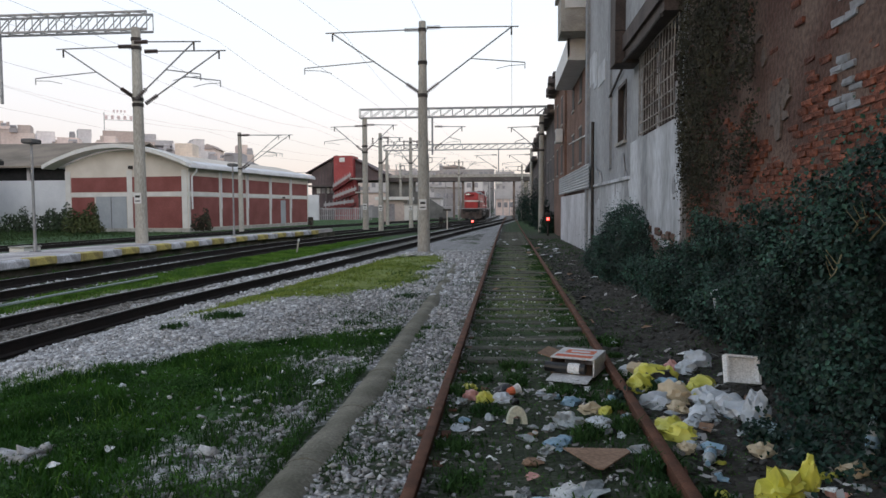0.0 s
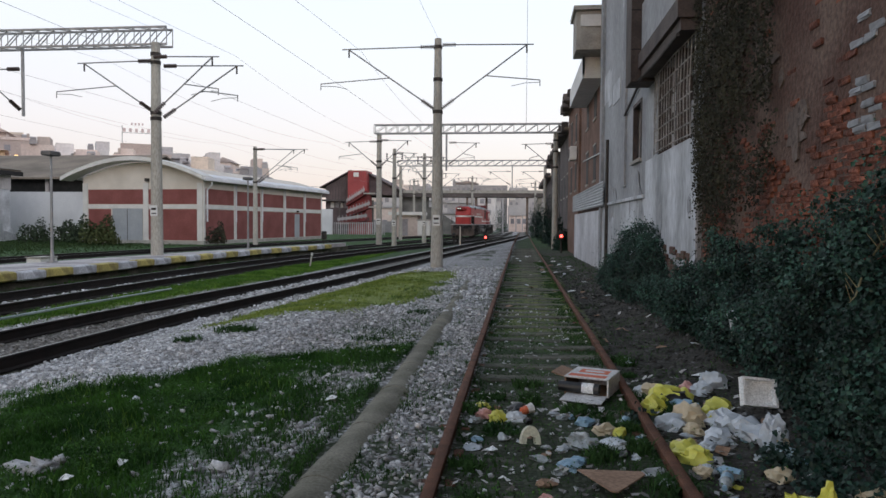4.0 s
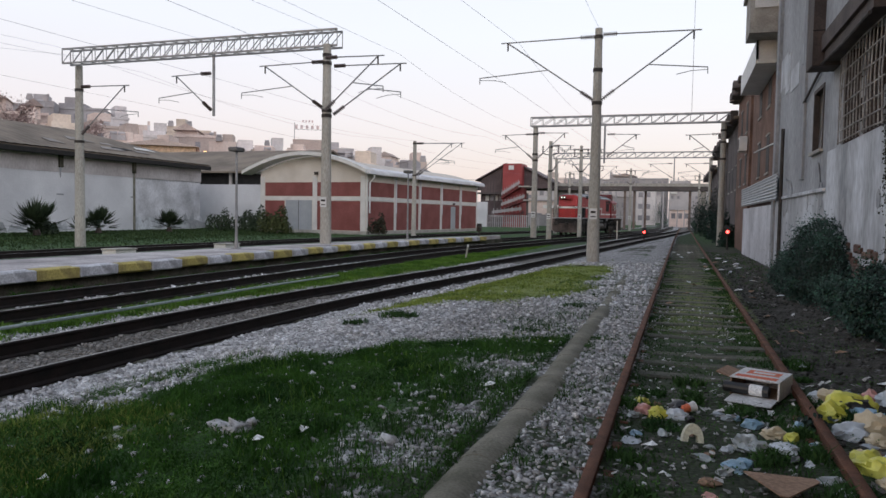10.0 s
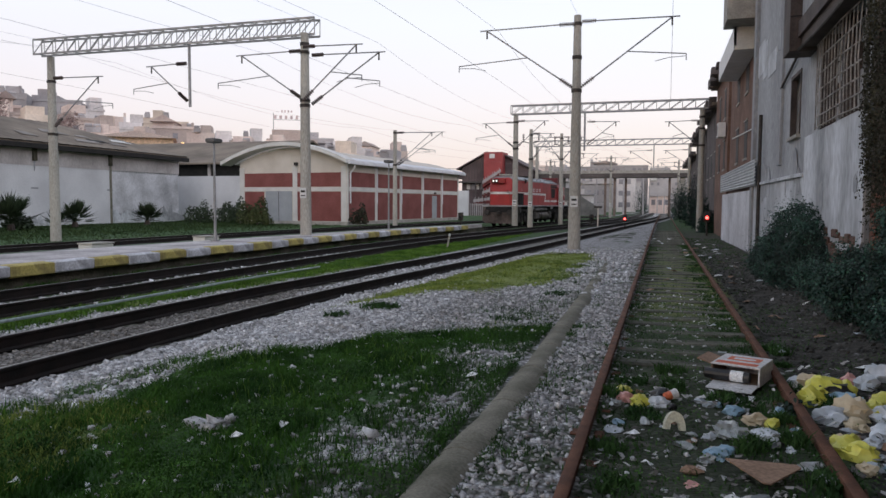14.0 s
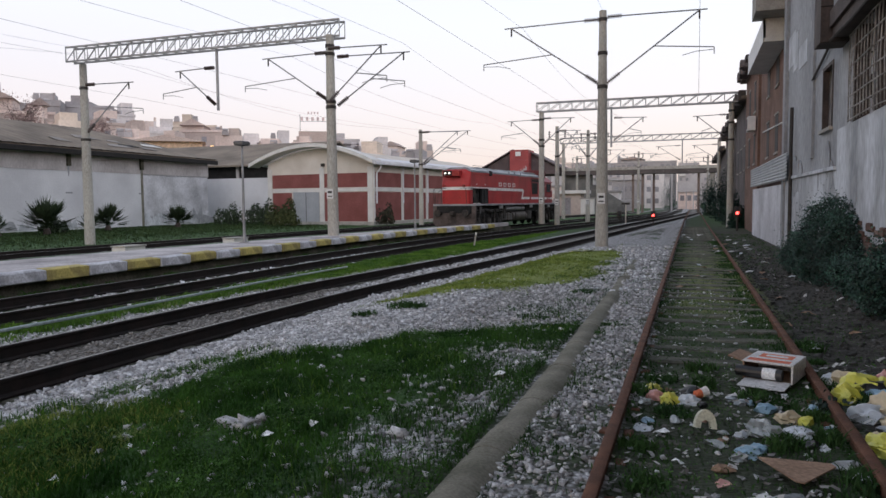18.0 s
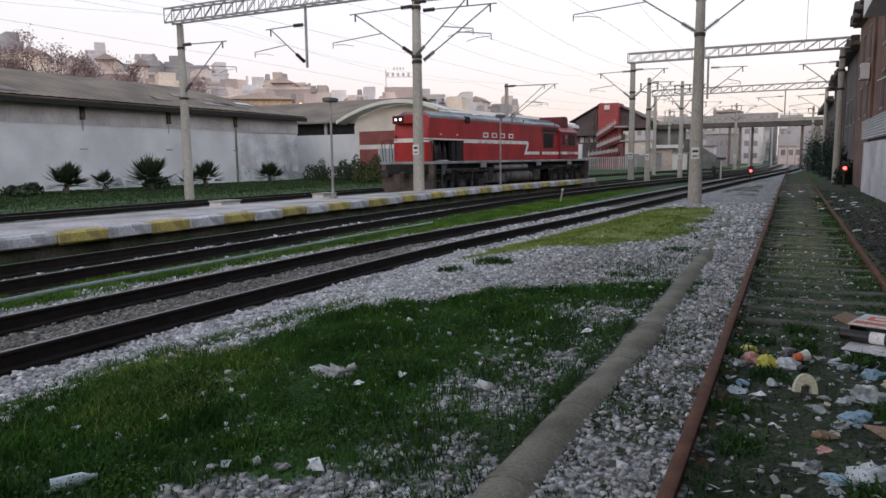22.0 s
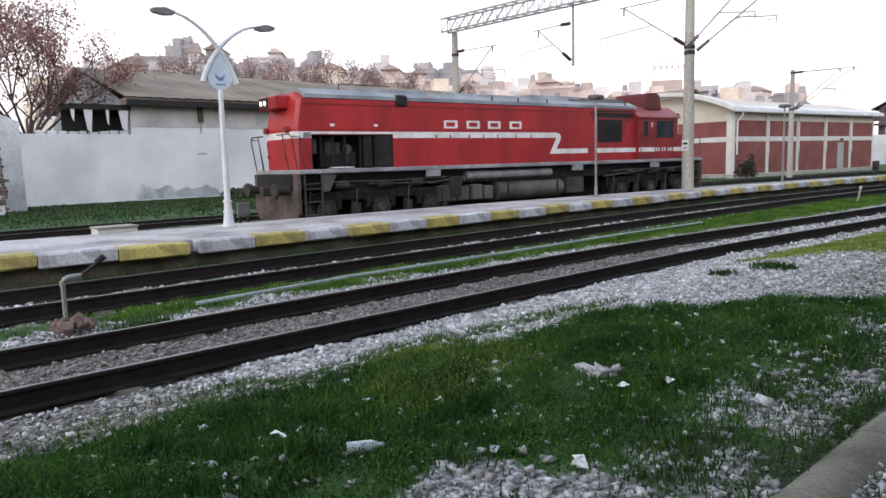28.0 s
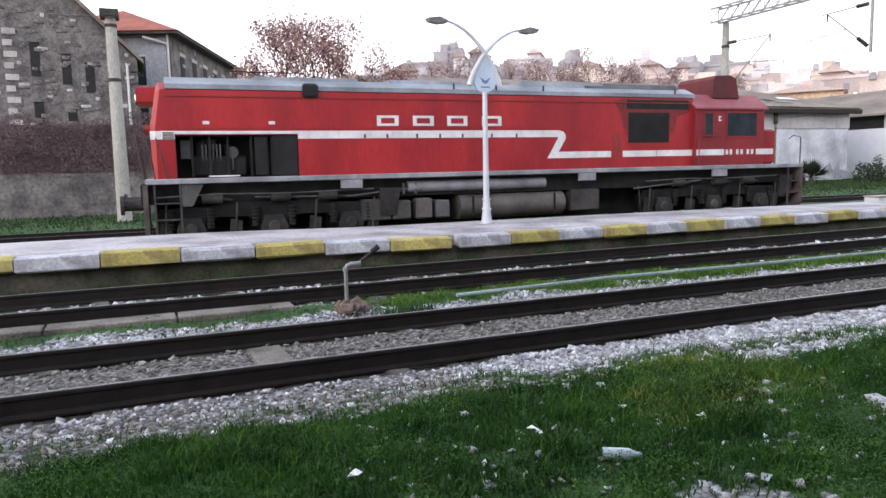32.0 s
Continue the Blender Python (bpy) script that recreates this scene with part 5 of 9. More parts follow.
# ---- long whitewashed warehouse and its neighbour ----
def build_warehouses():
    X = -44.0
    ob = thing("warehouse", "long whitewashed warehouse with a brown old roof behind the tracks", "warehouse")
    y0, y1, y2 = 15.5, 48.2, 56.9
    part("wall", Shape().box(X - 16, y0, -0.3, X, y1, 5.55), M["wall_white"], ob, "whitewashed long wall")
    part("end_wall", Shape().box(X - 15.9, y1, -0.3, X - 0.06, y2, 5.55), M["dirty_white"], ob, "stained whitewashed end bay")
    part("wall_joint", Shape().box(X - 0.05, y1 - 0.12, -0.3, X + 0.05, y1 + 0.1, 4.9), M["pipe"], ob, "dark crumbling joint between the bays")
    part("upper_wall", Shape().box(X - 0.01, y0, 4.25, X + 0.04, y2, 5.55), M["upper_band"], ob, "unpainted grey strip below the eaves")
    for y in (19.8, 26.3, 33.2, 40.7, 48.1):
        part("pier", Shape().box(X, y - 0.16, 4.6, X + 0.2, y + 0.16, 5.5), M["footing"], ob, "short dark eaves bracket")
        part("drip_stain", Shape().prism([(y - 0.1, 4.6), (y + 0.12, 4.6), (y + 0.05, 3.9), (y - 0.02, 3.8)], X + 0.041, X + 0.045, "x"), M["wall_grey"], ob)
        part("vent", Shape().box(X, y - 0.3, 2.55, X + 0.03, y + 0.3, 2.66), M["wall_grey"], ob)
    # damp and flaked patches at the foot
    g = random.Random(12)
    for k in range(26):
        y = g.uniform(y0, y2) if k < 12 else g.uniform(y1, y2)
        x = X if y < y1 else X - 0.06
        w, h = g.uniform(0.4, 1.6), g.uniform(0.25, 0.9 if y < y1 else 1.5)
        out = [(y - w, -0.1)] + [(y - w + 2 * w * j / 7, h * g.uniform(0.35, 1.0)) for j in range(1, 7)] + [(y + w, -0.1)]
        part("damp_patch", Shape().prism(out, x - 0.01, x + 0.004 + 0.0007 * k, "x"), M["wall_pale"] if k % 3 else M["wall_grey"], ob)
    part("eaves_board", Shape().box(X - 0.2, y0 - 0.4, 5.5, X + 0.75, y2 + 0.3, 5.9), M["old_roof"], ob, "brown eaves board")
    # gutter line painted black to carry the shadow below the roof edge
    part("gutter", Shape().box(X + 0.7, y0 - 0.4, 5.42, X + 0.9, y2 + 0.4, 5.8, bevel=0.04), M["black"], ob, "black gutter line under the roof edge, eaves shade in its colour")
    rs = Shape()
    n = 84
    for k in range(n):
        a, b = y0 - 0.5 + (50.0 - y0 + 0.5) * k / n, y0 - 0.5 + (50.0 - y0 + 0.5) * (k + 1) / n
        z = 0.04 * (k % 2)
        rs.add([(X + 0.9, a, 5.93 + z), (X + 0.9, b, 5.97 - z), (X - 8, b, 8.62 - z), (X - 8, a, 8.58 + z)], [(0, 1, 2, 3)])
    rs.add([(X + 0.9, 50, 5.93), (X + 0.9, y2 + 0.5, 5.93), (X - 8, 50, 8.58), (X - 17, y2 + 0.5, 5.93), (X - 17, y0 - 0.5, 6), (X - 8, y0 - 0.5, 8.58)], [(0, 1, 2), (1, 3, 2), (2, 3, 4, 5)])
    part("roof", rs, M["old_roof"], ob, "brown corrugated old roof with a hipped end")
    for k in range(11):
        y, u = (g.uniform(45, 53), g.uniform(0.05, 0.5)) if k < 6 else (g.uniform(24, 44), g.uniform(0.02, 0.25))
        w, d = g.uniform(0.4, 1.3), g.uniform(0.04, 0.12)
        q = [(X + 0.9 - 8.9 * (u + dv), y + du, 5.93 + 2.65 * (u + dv) + 0.06) for du, dv in ((-w, 0), (w, -d * 0.3), (w * 0.8, d), (-w * 0.6, d * 1.1))]
        part("loose_sheet", Shape().add(q + [(p[0], p[1], p[2] + 0.04) for p in q], [(3, 2, 1, 0), (4, 5, 6, 7), (0, 1, 5, 4), (1, 2, 6, 5), (2, 3, 7, 6), (3, 0, 4, 7)]), M["band"] if k == 0 else M["black"] if k == 2 else M["roof_patch"], ob, "pale replaced roof sheet" if k > 2 else "")
    part("gable", Shape().add([(X, y0, 5.5), (X - 8, y0, 8.2), (X - 16, y0, 5.5)], [(0, 1, 2)]), M["wall_pale"], ob)
    # damaged end bay: dark hollow behind torn boards above a low wall
    # black panel, the hollow's shade put into its colour
    part("broken_opening", Shape().box(X - 1.4, y0 - 3.4, 3.7, X - 1.3, y0 + 0.1, 5.6), M["black"], ob, "broken dark opening under the eaves")
    part("lintel_beam", Shape().box(X - 1.3, y0 - 3.4, 5.2, X + 0.2, y0, 5.5), M["black"], ob)
    part("low_wall", Shape().box(X - 1.0, y0 - 8.5, -0.3, X + 0.02, y0, 3.8), M["wall_white"], ob, "whitewashed low wall")
    for y, w, z in ((y0 - 3.3, 0.25, 4.5), (y0 - 2.6, 0.5, 3.85), (y0 - 1.4, 0.2, 4.3), (y0 - 0.7, 0.6, 3.95)):
        part("hanging_strip", Shape().prism([(y, 5.3), (y + w, 5.3), (y + w * 0.7, z), (y + w * 0.3, z + 0.2)], X + 0.06, X + 0.12, "x"), M["wall_white"], ob)
    for k in range(9):
        y = y0 - 5.0 + k * 0.55
        part("rubble_block", Shape().box(X - 0.6, y, 3.8, X - 0.15, y + g.uniform(0.25, 0.5), 3.8 + g.uniform(0.06, 0.3), bevel=0.03), M["dirty_white"], ob)
    ob2 = thing("warehouse", "second warehouse with a dark open upper strip, beyond the first", "warehouse")
    part("wall", Shape().box(-62, 62, -0.3, -38, 80, 4.3), M["wall_white"], ob2)
    # solid black box in place of the open storey's shaded inside
    part("open_strip", Shape().box(-61.9, 62.1, 4.3, -38.1, 79.9, 5.5), M["black"], ob2, "dark open strip")
    part("roof", Shape().add([(-63, 61.2, 5.45), (-37.2, 61.2, 5.45), (-37.2, 71, 8.4), (-63, 71, 8.4), (-37.2, 81, 5.45), (-63, 81, 5.45), (-63, 61.2, 5.62), (-37.2, 61.2, 5.62), (-37.2, 71, 8.57), (-63, 71, 8.57), (-37.2, 81, 5.62), (-63, 81, 5.62)],
                             [(3, 2, 1, 0), (5, 4, 2, 3), (6, 7, 8, 9), (9, 8, 10, 11), (0, 1, 7, 6), (1, 2, 8, 7), (2, 4, 10, 8), (0, 6, 9, 3), (3, 9, 11, 5)]), M["old_roof"], ob2)
    for k in range(5):
        part("post", Shape().box(-60 + k * 5.2, 61.95, 4.3, -59.7 + k * 5.2, 62.1, 5.5), M["upper_band"], ob2)


M["roof_patch"] = mat("paler_old_roof_sheet", (0.2, 0.18, 0.165), (0.3, 0.275, 0.26), 0.4, 6, 0.9, 0, 0.2, 0.12, vary=0.15)
M["dirty_white"] = mat("stained_whitewash", (0.36, 0.36, 0.385), (0.66, 0.66, 0.7), 0.55, 7, 0.95, 0, 0.3, 0.12, spread=(0.28, 0.6))
build_warehouses()


# ---- houses along the siding ----
M["dark_house"] = mat("sooty_old_house", (0.07, 0.06, 0.06), (0.14, 0.12, 0.118), 0.8, 9, 0.95, 0, 0.3)
# pale pane and bar colours below carry the barred window's bright reflections
M["reflect_glass"] = mat("dusty_pale_pane", (0.06, 0.06, 0.065), (0.42, 0.43, 0.45), 0.9, 6, 0.25, 0, 0, 0.1, spread=(0.42, 0.58))
M["dullpane"] = mat("grimy_dark_pane", (0.02, 0.019, 0.02), (0.06, 0.055, 0.055), 1.2, 8, 0.75)
M["milky_reflect_glass"] = mat("dusty_milky_pane", (0.32, 0.33, 0.35), (0.6, 0.61, 0.63), 1.4, 9, 0.35, 0, 0, 0.12)
M["oldbar"] = mat("flaking_painted_bar", (0.2, 0.18, 0.165), (0.46, 0.44, 0.42), 3, 20, 0.8, 0.1, 0.1)
def build_right_side():
    X = 2.6
    ruin = thing("brick_wall", "tall crumbling red brick wall overgrown at its foot", "wall")
    part("core", Shape().box(X + 0.06, -14, -0.3, X + 0.6, 11.35, 8.5), M["mortar"], ruin, "crumbling mortar and plaster core")
    house = thing("house", "grey plastered house with whitewashed base and barred window", "house")
    y0, y1 = 11.35, 24.4
    # wall pieces round the two openings
    for ya, yb, za, zb, xa in ((y0, y1, -0.3, 3.0, X), (y0, y1, 4.75, 10.8, X), (y0, 11.45, 3.0, 4.75, X), (14.75, 16.65, 3.0, 4.75, X), (17.75, y1, 3.0, 4.75, X), (16.65, 17.75, 3.0, 3.15, X), (16.65, 17.75, 4.45, 4.75, X)):
        part("wall_piece", Shape().box(xa, ya, za, X + 6, yb, zb), M["wall_grey"], house, "stained grey plaster wall")
    part("inner_wall", Shape().box(X + 0.5, 11.45, 3.0, X + 5.9, 14.75, 4.75), M["wall_grey"], house)
    # whitewashed base with a torn lower edge and a stepped top
    g = random.Random(2)
    for ya, yb, top, low in ((15.9, 24.3, 2.25, -0.3), (y0, 15.9, 3.02, 0.75)):
        n = 14
        edge = [(yb - (yb - ya) * k / n, low + (0.0 if low < 0 else g.uniform(-0.15, 0.55))) for k in range(n + 1)]
        part("base_coat", Shape().prism([(ya, top), (yb, top - 0.03)] + edge, X - 0.03, X, "x"), M["wall_pale"], house, "peeling white base coat")
    part("base_ledge", Shape().box(X - 0.09, 15.9, 2.2, X, 24.3, 2.28, bevel=0.01), M["wall_pale"], house)
    for k in range(16):
        y, z, w = g.uniform(11.6, 22), g.uniform(0.5, 2.6), g.uniform(0.12, 0.5)
        out = [(y + w * g.uniform(0.6, 1) * math.cos(a), z + w * 1.3 * g.uniform(0.6, 1) * math.sin(a)) for a in (j * math.pi / 4.5 for j in range(9))]
        part("flaked_patch", Shape().prism(out, X - 0.034 - 0.0007 * k, X - 0.02, "x"), M["wall_grey"], house)
    for k in range(40):
        y, z = g.uniform(11.4, 15.2), g.uniform(0.5, 1.15)
        part("bared_stone", Shape().box(X - 0.05 - 0.0006 * k, y, z, X + 0.02, y + g.uniform(0.15, 0.35), z + g.uniform(0.08, 0.16), bevel=0.015), M["mortar"], house)
    for k in range(12):
        y, z = g.uniform(16, 22.5), g.uniform(4.9, 9.5)
        part("patched_plaster", Shape().box(X - 0.012 - 0.001 * k, y, z, X + 0.01, y + g.uniform(0.5, 1.6), z + g.uniform(0.4, 1.2), bevel=0.005), M["wall_pale"], house)
    win = part("window", Shape().box(X + 0.3, 11.45, 3.0, X + 0.32, 14.75, 4.75), M["reflect_glass"], house, "large window behind iron bars")
    for y in (11.45, 13.1, 14.67):
        part("jamb", Shape().box(X + 0.02, y, 3.0, X + 0.34, y + 0.08, 4.75), M["darkwood"], win)
    for i in range(15):
        bend = g.uniform(-0.03, 0.03)
        part("bar", Shape().path([(X - 0.06, 11.45 + i * 0.235, 3.02), (X - 0.06 - abs(bend), 11.45 + i * 0.235 + bend, 3.8), (X - 0.06, 11.45 + i * 0.235, 4.6)], 0.012, 6), M["oldbar"], win)
    for i in range(12):
        for k in range(4):
            if g.random() < 0.8 and not (i < 3 and k == 3):
                part("pane", Shape().box(X + 0.27, 11.58 + i * 0.262, 3.06 + k * 0.4, X + 0.285, 11.8 + i * 0.262, 3.42 + k * 0.4), M["milky_reflect_glass"] if g.random() < 0.55 else M["reflect_glass"], win)
    for z in (3.05, 3.25, 3.48, 3.72, 4.0, 4.3, 4.58):
        part("cross_bar", Shape().path([(X - 0.06, 11.4, z), (X - 0.09, 12.9, z + g.uniform(-0.03, 0.03)), (X - 0.06, 14.8, z)], 0.012, 6), M["oldbar"], win)
    win2 = part("window", Shape().box(X + 0.2, 16.65, 3.15, X + 0.22, 17.75, 4.45), M["glass"], house, "small dark window")
    part("window_jamb", Shape().box(X - 0.02, 16.6, 3.1, X + 0.1, 16.68, 4.5), M["darkwood"], win2)
    part("window_jamb", Shape().box(X - 0.02, 17.72, 3.1, X + 0.1, 17.8, 4.5), M["darkwood"], win2)
    part("window_head", Shape().box(X - 0.02, 16.68, 4.42, X + 0.1, 17.72, 4.5), M["darkwood"], win2)
    part("window_sill", Shape().box(X - 0.08, 16.55, 3.06, X + 0.1, 17.85, 3.13), M["concrete"], win2)
    bay = part("bay", Shape().box(X - 0.5, 15.05, 4.55, X, 15.75, 8.6, bevel=0.015), M["darkwood"], house, "dark boarded closet jutting from the wall")
    for k in range(4):
        part("board_joint", Shape().box(X - 0.505, 15.04, 5.2 + k * 0.8, X, 15.05, 5.22 + k * 0.8), M["black"], bay)
    soffit = part("bay_soffit", Shape().box(X - 0.3, 11.4, 4.62, X, 15.03, 4.8).box(X - 0.36, 11.35, 4.8, X, 15.03, 5.1), M["darkwood"], house, "dark beam over the barred window")
    part("balcony_wall", Shape().box(X - 0.3, 11.4, 5.1, X - 0.22, 15.0, 6.1), M["wall_grey"], house)
    part("pipe_run", Shape().path([(X - 0.34, 11.4, 4.55), (X - 0.34, 13.0, 4.52), (X - 0.34, 15.0, 4.57)], 0.03, 6), M["iron"], soffit)
    part("pilaster", Shape().box(X - 0.06, 18.9, 2.6, X, 19.3, 10.8), M["wall_grey"], house)
    part("pilaster", Shape().box(X - 0.1, y1 - 0.5, -0.3, X, y1, 10.8), M["wall_grey"], house)
    part("sloping_rail", Shape().tube((X - 0.05, 16.2, 4.95), (X - 0.05, 19.0, 4.45), 0.03, n=6), M["iron"], house)
    part("downpipe", Shape().tube((X - 0.1, 22.2, 0.2), (X - 0.1, 22.2, 4.2), 0.05, n=8), M["iron"], house)
    part("coping", Shape().box(X - 0.08, y0, 10.8, X + 6, y1, 10.95), M["concrete"], house)
    # yard wall with sheets on top
    wall = thing("yard_wall", "whitewashed yard wall with corrugated sheets on top", "wall")
    y1 = 22.4
    part("wall", Shape().box(X - 0.06, 24.45, -0.3, X + 0.3, 35.6, 2.1), M["dirty_white"], wall, "whitewashed masonry")
    for i in range(6):
        sh = Shape()
        for k in range(8):
            z0 = 2.2 + k * 0.1
            sh.add([(X - 0.12, y1 + 0.3 + i * 2.15, z0), (X - 0.12, y1 + 2.5 + i * 2.15, z0), (X - 0.18, y1 + 2.5 + i * 2.15, z0 + 0.05), (X - 0.18, y1 + 0.3 + i * 2.15, z0 + 0.05),
                    (X - 0.12, y1 + 2.5 + i * 2.15, z0 + 0.1), (X - 0.12, y1 + 0.3 + i * 2.15, z0 + 0.1)], [(0, 1, 2, 3), (3, 2, 4, 5)])
        part("sheet", sh, M["corr"], wall, "white corrugated sheet")
    # further houses
    spec = [(24.45, 36.0, 8.9, "houses_brick", 2.85), (36.2, 44.0, 8.2, "houses_brick", 2.75), (44.2, 55, 7.4, "dark_house", 2.85), (55.2, 70, 7.0, "dark_house", 2.8), (70.2, 95, 6.2, "dark_house", 2.9)]
    for i, (a, b, h, mt, x) in enumerate(spec):
        hs = thing("house", ["brown brick house with white balcony and slab roof", "narrow dark brick house", "old dark house", "low dark brick house", "far dark house"][i] + " along the siding", "house", group="houses along the siding")
        part("wall", Shape().box(x, a, -0.3, x + 7, b, h), M[mt], hs)
        if i:
            part("roof_edge", Shape().box(x - 0.35, a - 0.1, h, x + 7, b + 0.1, h + 0.16), M["old_roof"], hs)
        y = a + 1.2
        while y < b - 1.4:
            for z in (3.4, 5.9):
                if z + 1.5 < h:
                    w = part("window", Shape().box(x - 0.012, y, z, x + 0.01, y + 1.0, z + 1.4), M["dullpane"], hs)
                    part("window_sill", Shape().box(x - 0.05, y - 0.06, z - 0.08, x, y + 1.06, z), M["concrete"], w)
                    part("lintel", Shape().box(x - 0.04, y - 0.06, z + 1.4, x, y + 1.06, z + 1.46), M["concrete"], w)
            y += 3.2
        if i == 0:
            part("balcony", Shape().box(2.08, 26.5, 6.95, x, 33.2, 7.08).box(2.08, 26.5, 7.08, 2.16, 33.2, 7.72).box(2.08, 26.5, 7.08, x, 26.58, 7.72), M["white"], hs, "white rendered balcony")
            part("top_storey", Shape().box(1.76, 25.5, 7.75, x, 27.0, 9.1), M["concrete"], hs, "pale jutting closet under the roof")
            part("top_panel", Shape().box(1.9, 25.46, 8.55, 2.7, 25.5, 8.95), M["white"], hs)
            part("roof_slab", Shape().box(1.66, 25.35, 9.1, x + 7, 27.2, 9.24), M["concrete"], hs, "pale roof slab")
            part("tie_bar", Shape().tube((x - 0.02, 25, 4.2), (x - 0.02, 34.5, 4.6), 0.03, n=6), M["white"], hs)
        if i:
            gg = random.Random(70 + i)
            yy = a
            while yy < b - 0.8:
                part("roof_tile_end", Shape().box(x - 0.5 - gg.uniform(0, 0.25), yy, h - gg.uniform(0.0, 0.12), x - 0.1, yy + 0.7, h + gg.uniform(0.18, 0.5), bevel=0.03), M["dark_house"], hs)
                yy += gg.uniform(0.8, 1.7)
        if i == 1:
            ac = part("air_conditioner", Shape().box(x - 0.4, 36.8, 4.9, x - 0.05, 37.7, 5.6, bevel=0.03), M["white"], hs, "white air conditioner box")
            part("fan_grille", Shape().tube((x - 0.42, 37.25, 5.25), (x - 0.4, 37.25, 5.25), 0.26, n=16), M["frame"], ac)


build_right_side()


# ---- footbridge, stair tower and far buildings ----
# far cladding, render, tile and pane colours softened; distance haze is painted in
M["towerred"] = mat("red_cladding", (0.27, 0.04, 0.045), (0.35, 0.06, 0.06), 0.5, 6, 0.6)
M["towerdark"] = mat("dark_red_brown_cladding", (0.075, 0.055, 0.06), (0.13, 0.095, 0.098), 0.5, 6, 0.7)
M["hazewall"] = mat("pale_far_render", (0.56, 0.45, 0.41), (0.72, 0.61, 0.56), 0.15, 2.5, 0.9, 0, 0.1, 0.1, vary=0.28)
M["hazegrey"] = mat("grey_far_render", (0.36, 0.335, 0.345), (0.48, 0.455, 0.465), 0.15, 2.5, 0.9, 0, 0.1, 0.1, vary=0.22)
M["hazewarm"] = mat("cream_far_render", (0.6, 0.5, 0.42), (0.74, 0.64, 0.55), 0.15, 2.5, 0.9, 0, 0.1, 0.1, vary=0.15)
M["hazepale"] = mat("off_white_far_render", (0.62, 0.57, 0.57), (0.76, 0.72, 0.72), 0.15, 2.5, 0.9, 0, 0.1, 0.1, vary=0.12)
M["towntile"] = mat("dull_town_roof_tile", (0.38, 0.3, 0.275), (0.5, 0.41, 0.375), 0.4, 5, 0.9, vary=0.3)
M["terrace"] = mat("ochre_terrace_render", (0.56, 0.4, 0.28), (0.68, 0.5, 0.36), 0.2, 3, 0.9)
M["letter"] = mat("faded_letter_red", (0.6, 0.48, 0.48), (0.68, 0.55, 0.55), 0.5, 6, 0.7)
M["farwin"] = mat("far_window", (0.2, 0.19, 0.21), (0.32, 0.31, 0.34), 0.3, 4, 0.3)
M["warmlamp"] = mat("warm_lamp", (1.0, 0.6, 0.25), (1.0, 0.6, 0.25), 1, 5, 0.5, 0, 0, 0, emit=3.0)
M["bridgebrown"] = mat("brown_steel_beam", (0.06, 0.05, 0.05), (0.1, 0.082, 0.08), 0.6, 8, 0.7)


M["rustpier"] = mat("rusty_brown_column", (0.12, 0.085, 0.075), (0.2, 0.15, 0.13), 0.8, 8, 0.8)
M["darkconc"] = mat("stained_dark_concrete", (0.1, 0.1, 0.1), (0.2, 0.195, 0.19), 0.5, 6, 0.9, 0, 0.2, 0.15)


def build_bridge():
    ob = thing("footbridge", "covered concrete footbridge with brown beams across the tracks", "footbridge")
    y, z0, z1 = 112.0, 5.75, 6.85
    part("deck", Shape().box(-34, y, z0, 5, y + 3.0, z0 + 0.65), M["bridgebrown"], ob, "brown steel deck beam")
    part("parapet", Shape().box(-34, y - 0.06, z0 + 0.65, 5, y, z1), M["concrete"], ob)
    part("railing", Shape().box(-34, y - 0.1, z1 + 0.5, 5, y - 0.04, z1 + 0.56), M["steel"], ob)
    for i in range(20):
        part("rail_post", Shape().box(-33.8 + i * 2, y - 0.1, z1, -33.72 + i * 2, y - 0.04, z1 + 0.52), M["steel"], ob)
    for x in (-30, -13.8, 2.8, 4.4):
        part("pier", Shape().box(x - 0.35, y + 0.6, -0.3, x + 0.35, y + 2.3, z0), M["concrete"], ob, "grey concrete pier")
    for x, d in ((-8.6, 0.5), (-7.9, 2.0), (-7.2, 0.8), (-5.6, 2.2), (0.9, 1.2)):
        part("pier", Shape().box(x - 0.17, y + d, -0.3, x + 0.17, y + d + 0.35, z0), M["rustpier"], ob, "slim brown steel column")
    part("abutment", Shape().box(-19.4, y + 1.0, -0.3, -15.0, y + 2.9, z0), M["darkconc"], ob, "stained dark concrete abutment")
    part("side_stair", Shape().prism([(-15.0, -0.3), (-15.0, 4.2), (-14.4, 4.2), (-9.8, 1.2), (-9.8, -0.3)], y + 1.2, y + 2.6), M["darkconc"], ob, "concrete stair side below the bridge")


def slope(y0, y1, x0, z0, x1, z1, thick):
    """A slab rising along x between two depths."""
    return Shape().prism([(x0, z0), (x1, z1), (x1, z1 + thick), (x0, z0 + thick)], y0, y1)


